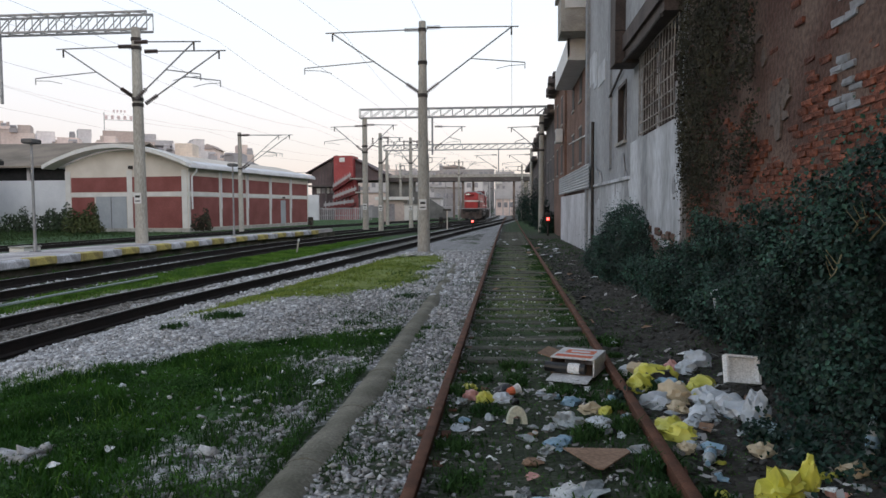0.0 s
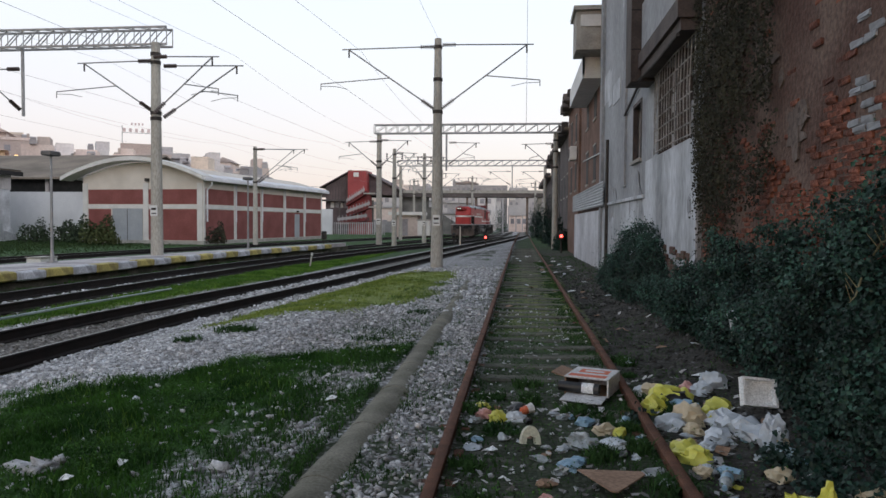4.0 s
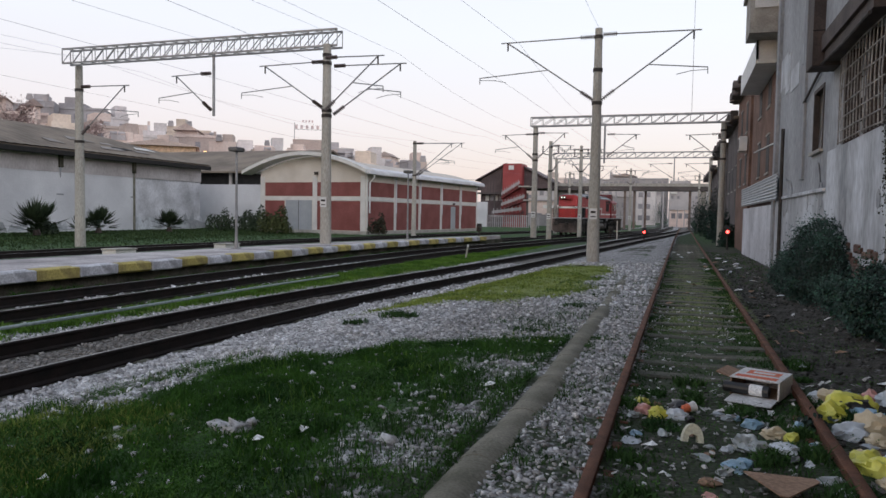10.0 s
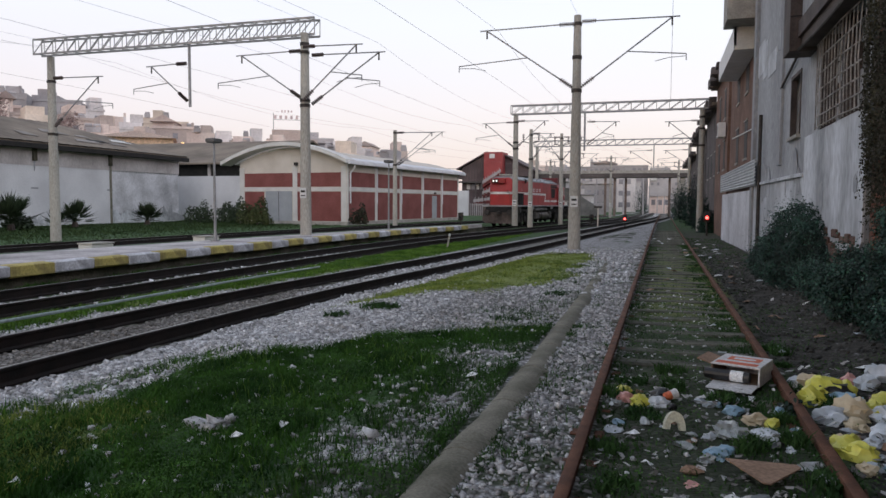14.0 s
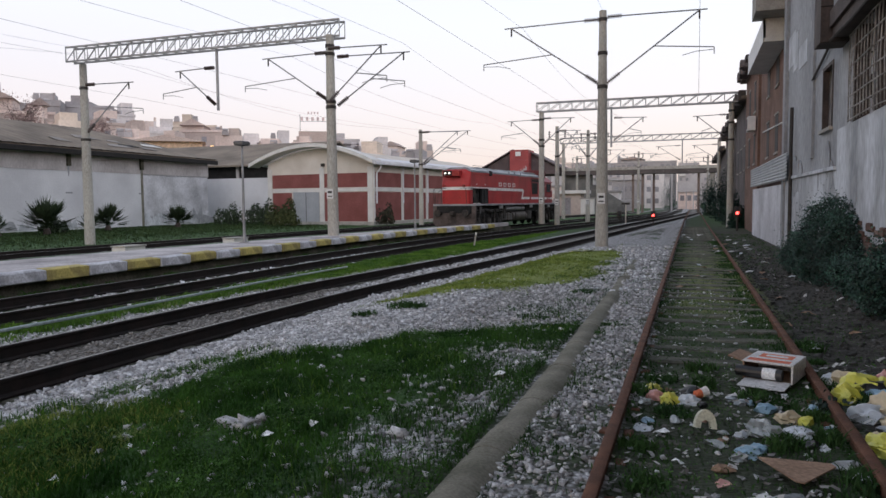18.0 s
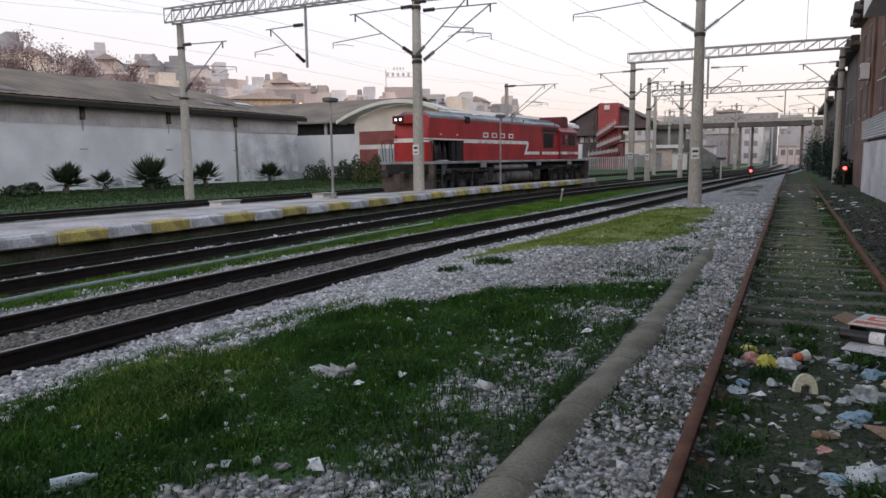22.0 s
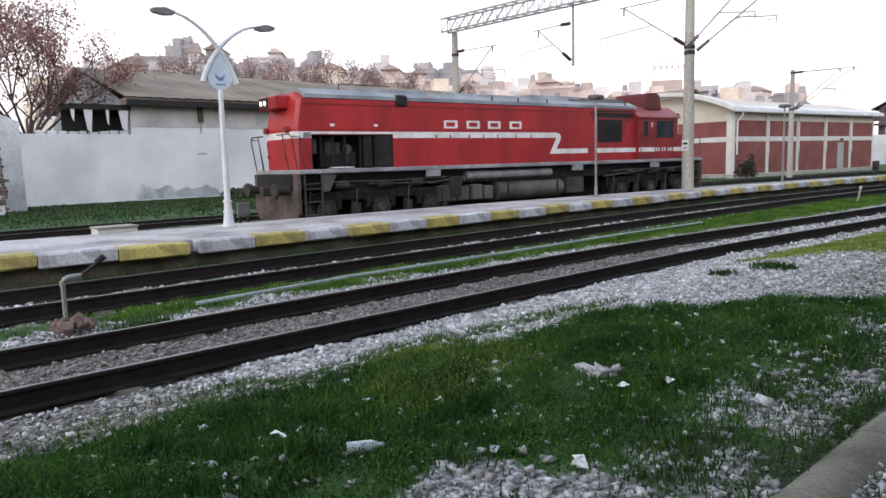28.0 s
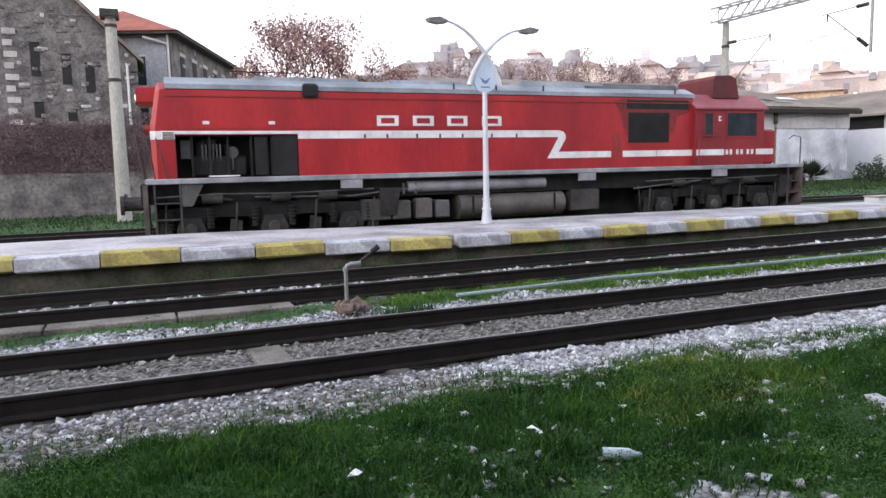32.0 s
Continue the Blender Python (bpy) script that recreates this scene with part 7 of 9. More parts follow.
# boards beside the loop line
for x, y, w, h, mt in ((-20.0, 10.1, 0.4, 0.62, "steel"), (-20.0, 11.3, 0.2, 0.5, "pipe"), (-20.0, 11.85, 0.34, 0.4, "concrete")):
    sb = thing("track_board", "small faded board on two short legs beside the track", "sign board", group="track boards")
    for dx in (-w / 3, w / 3):
        part("leg", Shape().box(x - 0.03, y + dx - 0.03, -0.2, x + 0.03, y + dx + 0.03, 0.2), M["iron"], sb)
    part("board", Shape().box(x - 0.03, y - w / 2, 0.15, x + 0.03, y + w / 2, 0.15 + h * 0.7, bevel=0.01), M[mt], sb)
for x, y in ((-19.5, 20.5), (-19.2, 26.5), (-20.2, 6.4)):
    sb = thing("cable_box", "low pale cable box beside the track", "box", group="cable boxes")
    part("box", Shape().box(x - 0.3, y - 0.5, -0.2, x + 0.3, y + 0.5, 0.12, bevel=0.03), M["band"], sb)
    part("lid", Shape().box(x - 0.33, y - 0.53, 0.12, x + 0.33, y + 0.53, 0.17), M["concrete"], sb)


# ---- old stone buildings and the broken white wall ----
M["stonewall"] = mat("dark_rubble_stone", (0.085, 0.075, 0.075), (0.2, 0.18, 0.17), 1.3, 7, 0.95, 0, 0.7, 0.35)
M["stonepale"] = mat("pale_dressed_stone", (0.36, 0.33, 0.32), (0.5, 0.47, 0.46), 1.3, 14, 0.9, 0, 0.4, vary=0.2)
M["rooftile"] = mat("red_clay_roof", (0.3, 0.085, 0.055), (0.42, 0.13, 0.085), 0.8, 12, 0.85, 0, 0.4)


def build_stone():
    ob = thing("stone_building", "dark rubble stone building with tall narrow windows", "old building")
    X = -46.0
    part("wall", Shape().prism([(-20, -0.3), (-0.05, -0.3), (-0.05, 8.3), (-7.2, 15.6), (-20, 15.6)], X - 5.5, X, "x"), M["stonewall"], ob, "dark rubble stone wall")
    part("roof", Shape().prism([(0.3, 8.05), (0.3, 8.25), (-7.2, 15.9), (-7.4, 15.7)], X - 5.9, X + 0.35, "x"), M["old_roof"], ob)
    for y, z, h in ((-5.25, 7.2, 1.85), (-3.73, 6.78, 1.7), (-2.56, 6.34, 1.7), (-5.25, 4.3, 1.5), (-3.6, 3.9, 1.5), (-1.35, 4.9, 1.5), (-7.6, 7.4, 1.9), (-9.2, 7.4, 1.9)):
        w = part("window", Shape().box(X - 0.02, y - 0.24, z, X + 0.02, y + 0.24, z + h), M["black"], ob, "tall narrow dark window")
        part("lintel", Shape().box(X, y - 0.38, z + h, X + 0.06, y + 0.38, z + h + 0.22), M["stonewall"], w)
    rnd = random.Random(5)
    stones = [Shape().box(-0.02, -a, -b, 0.05, a, b, bevel=0.025) for a, b in ((0.14, 0.08), (0.2, 0.11), (0.1, 0.1), (0.26, 0.09))]
    pale = [s.mesh("stone", M["stonepale"]) for s in stones]
    dark = [s.mesh("stone", M["stonewall"]) for s in stones]
    for i in range(190):
        y, z = rnd.uniform(-9, -0.3), rnd.uniform(3.6, 11)
        if z < 8.0 - y:
            part("stone", rnd.choice(pale if i % 6 == 0 else dark), None, ob, m=pose(X, y, z, rnd.uniform(-8, 8), 0, 0))
    for z in np.arange(2.6, 10, 0.62):
        part("quoin", Shape().box(X, -6.75, float(z), X + 0.07, -6.3 + 0.2 * (int(z / 0.62) % 2), float(z) + 0.34, bevel=0.02), M["stonepale"], ob)
        if z < 8:
            part("quoin", Shape().box(X, -0.45 + 0.15 * (int(z / 0.62) % 2), float(z), X + 0.06, -0.05, float(z) + 0.3, bevel=0.02), M["stonewall"], ob)
    part("downpipe", Shape().tube((X + 0.12, -0.6, 1.0), (X + 0.12, -0.6, 8.0), 0.07, n=8), M["band"], ob)
    # second building with a red hipped roof
    u, v = Vector((-0.942, 0.336, 0)), Vector((-0.336, -0.942, 0))
    C = Vector((-52.2, 2.1, 0))
    m = Matrix(((u.x, v.x, 0, C.x), (u.y, v.y, 0, C.y), (0, 0, 1, 0), (0, 0, 0, 1)))
    b2 = thing("stone_building", "tall grey stone building with a red tiled hipped roof", "old building", m=m)
    L, W, H = 19.6, 9.5, 10.9
    part("wall", Shape().box(0, 0, -0.3, L, W, H), M["stonewall"], b2)
    part("front_coat", Shape().box(-0.03, 0.3, -0.3, 0.0, W, H - 0.2), M["wall_grey"], b2, "grey rendered end wall")
    part("eaves_board", Shape().box(-0.7, -0.7, H, L + 0.7, W + 0.7, H + 0.18), M["darkwood"], b2)
    part("roof", Shape().add([(-0.8, -0.8, H + 0.18), (L + 0.8, -0.8, H + 0.18), (L + 0.8, W + 0.8, H + 0.18), (-0.8, W + 0.8, H + 0.18), (5, W / 2, H + 2.7), (L - 5, W / 2, H + 2.7)],
                             [(0, 1, 5, 4), (1, 2, 5), (2, 3, 4, 5), (3, 0, 4)]), M["rooftile"], b2, "red clay tiled roof")
    for i in range(6):
        for z in (7.9, 4.6):
            w = part("window", Shape().box(2.0 + i * 2.9, -0.03, z, 2.9 + i * 2.9, 0.0, z + 1.9), M["black"], b2)
            part("lintel", Shape().box(1.8 + i * 2.9, -0.06, z + 1.9, 3.1 + i * 2.9, 0.0, z + 2.15), M["stonepale"], w)
    g = random.Random(15)
    for k in range(46):
        u, z = g.uniform(0.4, L - 0.5), g.uniform(2.5, 10.4)
        part("flaked_patch", Shape().box(u, -0.035 - 0.0005 * k, z, u + g.uniform(0.2, 0.8), 0.02, z + g.uniform(0.12, 0.45), bevel=0.015), M["stonepale"] if k % 3 == 0 else M["wall_grey"], b2)
    for z in (7.6, 4.2):
        w = part("window", Shape().box(-0.06, 1.7, z, -0.03, 2.9, z + 1.9), M["glass"], b2)
        part("window_sill", Shape().box(-0.09, 1.6, z - 0.1, -0.06, 3.0, z), M["stonepale"], w)
        part("lintel", Shape().box(-0.09, 1.6, z + 1.9, -0.06, 3.0, z + 2.0), M["stonepale"], w)
        part("mullion", Shape().box(-0.09, 2.25, z, -0.06, 2.35, z + 1.9), M["stonepale"], w)
    part("downpipe", Shape().tube((-0.1, 0.15, 0), (-0.1, 0.15, H), 0.08, n=8).tube((-0.1, 0.15, H - 0.6), (-0.6, 1.6, H - 0.2), 0.08, n=8), M["band"], b2)
    # broken white wall
    wl_ = thing("broken_wall", "whitewashed wall with a torn brick end beside the old building", "wall")
    X2 = -36.0
    part("wall", Shape().prism([(-1.5, -0.3), (7.0, -0.3), (7.05, 1.4), (6.9, 2.4), (7.05, 3.2), (6.95, 4.75), (1.4, 4.15), (0.6, 4.0), (-0.6, 3.0), (-1.5, 1.6)], X2 - 0.45, X2, "x"), M["dirty_white"], wl_, "whitewashed wall face")
    part("coping", Shape().add([(X2 + 0.08, 0.6, 4.0), (X2 + 0.08, 7.0, 4.78), (X2 - 0.5, 7.0, 4.78), (X2 - 0.5, 0.6, 4.0), (X2 + 0.08, 0.6, 4.1), (X2 + 0.08, 7.0, 4.88), (X2 - 0.5, 7.0, 4.88), (X2 - 0.5, 0.6, 4.1)],
                              [(0, 1, 5, 4), (1, 2, 6, 5), (2, 3, 7, 6), (3, 0, 4, 7), (4, 5, 6, 7), (3, 2, 1, 0)]), M["old_roof"], wl_)
    part("return_wall", Shape().prism([(6.9, -0.3), (8.5, -0.3), (8.45, 2.4), (8.5, 4.1), (7.0, 4.75)], X2 - 3.2, X2 - 2.8, "x"), M["dirty_white"], wl_, "grey stained return of the wall")
    g = random.Random(44)
    for i in range(30):
        z = 0.05 + i * 0.155
        part("torn_brick", Shape().box(X2 - 0.42, 6.8, z, X2 - 0.03 - g.uniform(0, 0.1), 7.02 + g.uniform(0.0, 0.1 if z > 1.8 else 0.3), z + 0.13, bevel=0.015), M["stonewall"] if i % 3 else M["mortar"], wl_)
    bare = part("bare_stone", Shape().prism([(-0.6, 2.9), (0.55, 3.95), (2.5, 4.2), (3.25, 4.15), (3.1, 3.5), (2.75, 3.2), (2.7, 2.7), (2.2, 2.35), (1.5, 2.3), (1.1, 1.9), (0.4, 2.0), (-0.3, 2.2)], X2, X2 + 0.004, "x"), M["stonewall"], wl_, "bare dark stone where the whitewash has gone")
    for k in range(34):
        y, z = g.uniform(-0.1, 2.7), g.uniform(2.4, 3.85)
        part("stone", Shape().box(X2, y, z, X2 + g.uniform(0.02, 0.05), y + g.uniform(0.14, 0.34), z + g.uniform(0.09, 0.18), bevel=0.015), M["stonewall"] if k % 4 else M["mortar"], bare)
    for i in range(13):
        z = 0.3 + i * 0.135
        for y0 in (6.55, 6.85):
            part("stump_brick", Shape().box(X2 - 0.03, y0 + g.uniform(-0.1, 0.1) + 0.1 * (i > 8), z, X2 + g.uniform(0.02, 0.09), y0 + g.uniform(0.2, 0.3), z + 0.115, bevel=0.012), M["mortar"] if (i + int(y0 * 10)) % 3 == 0 else M["stonewall"], wl_)
    part("guy_wire", Shape().tube((X2 + 0.3, 2.6, 3.6), (X2 + 3.5, 6.2, 0.2), 0.017, n=6), M["iron"], wl_)
    gw = thing("low_wall", "dark stone yard wall under brown dry creeper", "wall")
    part("wall", Shape().box(X2 - 0.5, -16, -0.3, X2 + 0.45, 0.5, 1.75), M["stonewall"], gw)


build_stone()


# ---- plants ----
M["grass"] = mat("grass_blade", (0.013, 0.05, 0.008), (0.054, 0.138, 0.02), 1.6, 9, 0.75, 0, 0, 0.2, island=0.4, leaf=0.25, spec=0.2)
M["brightgrass"] = mat("bright_grass_blade", (0.06, 0.135, 0.018), (0.135, 0.245, 0.038), 1.0, 9, 0.75, 0, 0, 0.2, island=0.35, leaf=0.25, spec=0.2)
M["ygrass"] = mat("yellowish_grass_blade", (0.13, 0.19, 0.04), (0.25, 0.3, 0.07), 1.2, 9, 0.75, 0, 0, 0.2, island=0.35, leaf=0.25, spec=0.2)
M["weed"] = mat("dark_weed_blade", (0.026, 0.066, 0.02), (0.058, 0.12, 0.034), 1.5, 9, 0.8, 0, 0, 0.2, island=0.4, leaf=0.2, spec=0.2)
M["dullweed"] = mat("dull_dusty_weed", (0.02, 0.042, 0.014), (0.052, 0.08, 0.03), 0.8, 6, 0.9, 0, 0, 0.2, island=0.4, spec=0.2)
M["clover"] = mat("leafy_ground_weed", (0.022, 0.066, 0.012), (0.07, 0.165, 0.028), 2.2, 14, 0.7, 0, 0, 0.2, island=0.4, leaf=0.2, spec=0.25)
M["ivy"] = mat("dark_ivy_leaf", (0.003, 0.014, 0.01), (0.016, 0.05, 0.033), 1.3, 14, 0.5, 0, 0, 0.15, island=0.5, leaf=0.12, spec=0.35)
M["sprig"] = mat("teal_green_young_ivy", (0.014, 0.045, 0.03), (0.045, 0.11, 0.075), 1.8, 14, 0.5, 0, 0, 0.15, island=0.5, leaf=0.12, spec=0.35)
M["dryvine"] = mat("dry_vine", (0.02, 0.02, 0.011), (0.045, 0.042, 0.023), 1.5, 12, 0.9, 0, 0, 0.2, island=0.5)
M["drystem"] = mat("pale_dry_stem", (0.16, 0.14, 0.07), (0.28, 0.24, 0.13), 3, 20, 0.9, 0, 0)
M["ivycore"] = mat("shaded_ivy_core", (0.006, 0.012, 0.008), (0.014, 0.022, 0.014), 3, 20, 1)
M["dryleaf"] = mat("dry_brown_leaf", (0.24, 0.13, 0.115), (0.42, 0.25, 0.225), 1, 8, 0.8, 0, 0, 0.2, island=0.35, leaf=0.2)
M["bark"] = mat("grey_brown_bark", (0.06, 0.045, 0.04), (0.12, 0.095, 0.085), 4, 30, 0.95, 0, 0.6, stretch=(1, 1, 0.3))
M["palm"] = mat("palm_frond", (0.02, 0.035, 0.016), (0.045, 0.07, 0.03), 1.5, 12, 0.7, 0, 0, 0.2, island=0.35, leaf=0.1)
M["stone_dusty"] = mat("dusty_ballast_stone", (0.12, 0.11, 0.1), (0.32, 0.305, 0.29), 9, 60, 0.95, 0, 0.4, 0.25, island=0.5)
M["stone_grey"] = mat("grey_gravel_stone", (0.23, 0.225, 0.225), (0.56, 0.55, 0.555), 9, 60, 0.9, 0, 0.4, 0.25, island=0.5)
M["stone"] = mat("ballast_stone", (0.3, 0.295, 0.3), (0.68, 0.68, 0.7), 9, 60, 0.9, 0, 0.4, 0.25, island=0.45)


def from_arrays(name, v, f, material):
    """A mesh from vertex and face arrays, all faces of one size."""
    me = bpy.data.meshes.new(name)
    n, k = f.shape
    me.vertices.add(len(v))
    me.vertices.foreach_set("co", np.asarray(v, np.float32).ravel())
    me.loops.add(n * k)
    me.loops.foreach_set("vertex_index", f.astype(np.int32).ravel())
    me.polygons.add(n)
    me.polygons.foreach_set("loop_start", np.arange(0, n * k, k, dtype=np.int32))
    me.update(calc_edges=True)
    me.materials.append(material)
    return me


R = np.random.default_rng(3)


def blades(x, y, z, h, lean=0.5, wide=0.006):
    n = len(x)
    a = R.uniform(0, 2 * np.pi, n)
    b = R.uniform(0, 2 * np.pi, n)
    w = wide * R.uniform(0.6, 1.4, n)
    base = np.stack([x, y, z - 0.01], -1)
    side = np.stack([np.cos(a) * w, np.sin(a) * w, np.zeros(n)], -1)
    tilt = lean * R.uniform(0.2, 1.0, n)
    mid = base + np.stack([np.cos(b) * tilt * h * 0.3, np.sin(b) * tilt * h * 0.3, h * 0.6], -1)
    tip = base + np.stack([np.cos(b) * tilt * h, np.sin(b) * tilt * h, h * R.uniform(0.75, 1.0, n)], -1)
    v = np.stack([base - side, base + side, mid + side * 0.7, mid - side * 0.7, tip], 1).reshape(-1, 3)
    i = np.arange(n)[:, None] * 5
    f = np.concatenate([i + np.array([[0, 1, 2]]), i + np.array([[0, 2, 3]]), i + np.array([[3, 2, 4]])])
    return v, f


def sow(name, label, material, x0, x1, y0, y1, n, keep, h, lean=0.6, wide=0.006):
    x, y = R.uniform(x0, x1, n), R.uniform(y0, y1, n)
    k = keep(x, y) > R.uniform(0, 1, n)
    x, y = x[k], y[k]
    hh = R.uniform(h[0], h[1], len(x)) * (0.8 + 0.35 * wob(x, y, 2.7, 0.3) + 0.35 * wob(x, y, 9.0, 1.3))
    v, f = blades(x, y, height_at(x, y), hh, lean, wide)
    tagged(new(name, from_arrays(name, v, f, material)), label, "grass", kind="stuff")


def not_track(x, y):
    return smooth(1.0, 1.15, np.abs(x - MX(np.clip(y, -29, 200))))


sow("grass", "short lush green grass beside the main track", M["grass"], -5.9, -1.45, -2.2, 9.4, 200000, lambda x, y: (1 - gravel_at(x, y)) ** 1.8 * smooth(0.05, 0.25, np.abs(x + 1.36)) * (0.5 + 0.5 * smooth(-1.9, -3.0, x)) * (1 - 0.75 * verge_at(x, y)), (0.04, 0.11), 0.9, 0.0048)
sow("grass", "thin green grass among pale stones", M["weed"], -2.9, -0.68, 0.8, 20, 90000, lambda x, y: (0.12 + 0.7 * smooth(-0.2, 0.6, wob(x, y, 3.4, 1.1))) * smooth(0.12, 0.15, np.abs(x + 1.36)) * (1 - 0.6 * smooth(8, 12, y)), (0.025, 0.085), 0.9, 0.0055)
sow("grass", "weeds crowding both sides of the pipe", M["weed"], -1.7, -1.0, 0.8, 9.5, 26000, lambda x, y: smooth(0.28, 0.16, np.abs(x + 1.36)) * smooth(0.12, 0.135, np.abs(x + 1.36)) * (0.35 + 0.65 * smooth(-0.3, 0.4, wob(x, y, 3.0, 2.2))), (0.02, 0.07), 0.9, 0.005)
sow("grass", "sparse taller pale grass blades", M["brightgrass"], -5.4, -1.6, -2.0, 8.5, 9000, lambda x, y: (1 - gravel_at(x, y)) * smooth(-0.3, 0.6, wob(x, y, 3.1, 4.0)), (0.08, 0.17), 0.9, 0.0035)
sow("yellow_grass", "small yellowish grass patch in the lawn", M["ygrass"], -5.0, -3.3, 2.7, 4.7, 14000, lambda x, y: 0.8 * smooth(0.95, 0.4, np.hypot(x + 4.2, (y - 3.7) * 0.9) + 0.35 * wob(x, y, 3.0, 5.0)), (0.03, 0.1), 0.9, 0.0045)
sow("yellow_grass", "low yellowish grass patch before the pole", M["ygrass"], -6.3, -1.6, 8.6, 27, 110000, lambda x, y: (1 - gravel_at(x, y)) * not_track(x, y) * (0.25 + 0.75 * smooth(-0.5, 0.3, wob(x, y, 1.6, 2.5) + 0.5 * wob(x, y, 4.4, 0.9))), (0.02, 0.08), 0.9, 0.008)
sow("grass", "bright green grass strip between the tracks", M["brightgrass"], -9.9, -7.6, 5, 46, 120000, lambda x, y: (1 - gravel_at(x, y)) ** 1.3 * not_track(x, y) * smooth(0.95, 1.1, np.abs(x - LINES[platform_x](y))), (0.04, 0.11), 0.8, 0.011)
sow("grass", "green grass strip between the tracks", M["brightgrass"], -9.72, -8.0, 2.2, 9, 16000, lambda x, y: (1 - gravel_at(x, y)) ** 1.3 * not_track(x, y) * 0.95, (0.04, 0.11), 0.8, 0.009)
sow("grass", "thin green grass among the stones by the concrete strip", M["grass"], -9.72, -8.1, -5, 2.4, 5000, lambda x, y: (0.25 + 0.75 * smooth(0.1, 0.6, wob(x, y, 2.2, 0.5))) * not_track(x, y), (0.03, 0.09), 0.8, 0.008)
sow("grass", "green grass under the platform edge", M["grass"], -12.2, -11.72, -10, 44, 60000, lambda x, y: 0.35 + 0.65 * smooth(-0.4, 0.4, wob(x, y, 1.4, 2.0)), (0.07, 0.24), 0.8, 0.009)
sow("weeds", "dark weeds growing between the siding rails", M["weed"], -0.58, 0.86, 2.2, 30, 62000, lambda x, y: (0.1 + 0.9 * smooth(0.2, 0.6, np.abs(x - 0.13) + 0.16 * wob(x, y, 2.1, 0.9))) * (1 - 0.45 * smooth(7, 9, y) * smooth(0.5, 0.35, np.abs(x - 0.13))), (0.02, 0.07), 0.9, 0.006)
sow("weeds", "dark weeds beside the siding", M["weed"], 0.95, 2.4, 2.2, 36, 16000, lambda x, y: 0.5 * smooth(0.0, 0.7, wob(x, y, 2.4, 0.2)) + 0.4 * smooth(14, 24, y), (0.03, 0.1), 0.9, 0.007)
sow("grass", "rough green grass behind the loop tracks", M["dullweed"], -43, -24.5, -14, 62, 75000, lambda x, y: 0.25 + 0.7 * smooth(-27, -30, x), (0.06, 0.18), 0.8, 0.026)


def tuft(x, y, r, h, n, material, label):
    a, d = R.uniform(0, 2 * np.pi, n), r * np.sqrt(R.uniform(0, 1, n))
    xx, yy = x + d * np.cos(a), y + d * np.sin(a)
    v, f = blades(xx, yy, height_at(xx, yy), R.uniform(0.5, 1.0, n) * h, 0.9, 0.009)
    tagged(new("weed_tuft", from_arrays("weed_tuft", v, f, material)), label, "weed tuft", "weed tufts")


for x, y, r, h in ((-4.35, 10.05, 0.22, 0.3), (-4.15, 10.1, 0.2, 0.26), (-4.55, 9.1, 0.17, 0.24), (-8.5, 2.75, 0.24, 0.42), (-8.6, 3.0, 0.2, 0.3), (-8.35, 2.4, 0.25, 0.16), (-1.9, 12.5, 0.2, 0.18), (-2.2, 9.6, 0.2, 0.14)):
    tuft(x, y, r * 1.1, h * 0.6, 150, M["weed"], "dark tuft of weeds on pale stones")

g_w = random.Random(6)
for i in range(26):
    x, y = (g_w.uniform(-0.5, 0.8), g_w.uniform(3.3, 7.5)) if i < 14 else (0.76 + g_w.uniform(-0.08, 0.06), g_w.uniform(3.3, 8.0)) if i < 20 else (g_w.uniform(0.95, 1.2), g_w.uniform(3.5, 9))
    tuft(x, y, g_w.uniform(0.07, 0.16), g_w.uniform(0.07, 0.15), 130, M["weed"], "leafy dark green weed by the siding rails")

# ---- loose stones ----
def rocks(name, label, x0, x1, y0, y1, n, keep, size, material=None, parent=None, lift=0.3):
    x, y = R.uniform(x0, x1, n), R.uniform(y0, y1, n)
    k = keep(x, y) > R.uniform(0, 1, n)
    x, y = x[k], y[k]
    n = len(x)
    bm = bmesh.new()
    bmesh.ops.create_cube(bm, size=1.5)
    bmesh.ops.triangulate(bm, faces=bm.faces)
    bv = np.array([p.co[:] for p in bm.verts])
    bf = np.array([[q.index for q in p.verts] for p in bm.faces])
    bm.free()
    s = R.uniform(size[0], size[1], n) * R.uniform(0.6, 1.2, n)
    sc = np.stack([s * R.uniform(0.7, 1.3, n), s * R.uniform(0.7, 1.2, n), s * R.uniform(0.4, 0.75, n)], -1)
    jit = bv[None] * (1 + R.uniform(-0.5, 0.2, (n, len(bv), 1))) + R.uniform(-0.22, 0.22, (n, len(bv), 3))
    a, t = R.uniform(0, 2 * np.pi, n), R.uniform(-0.9, 0.9, n)
    p = jit * sc[:, None]
    ca, sa, ct, st = np.cos(a)[:, None], np.sin(a)[:, None], np.cos(t)[:, None], np.sin(t)[:, None]
    px, pz = p[..., 0] * ct - p[..., 2] * st, p[..., 0] * st + p[..., 2] * ct
    q = np.stack([px * ca - p[..., 1] * sa, px * sa + p[..., 1] * ca, pz], -1)
    q += np.stack([x, y, height_at(x, y) + sc[:, 2] * lift], -1)[:, None]
    f = (bf[None] + (np.arange(n) * len(bv))[:, None, None]).reshape(-1, 3)
    ob = new(name, from_arrays(name, q.reshape(-1, 3), f, material or M["stone"]))
    return tagged(ob, label, "gravel", kind="stuff")


def off_rails(x, y, f, gap=0.09):
    c = LINES[f](y)
    return (np.abs(np.abs(x - c) - 0.7525) > gap) * 1.0


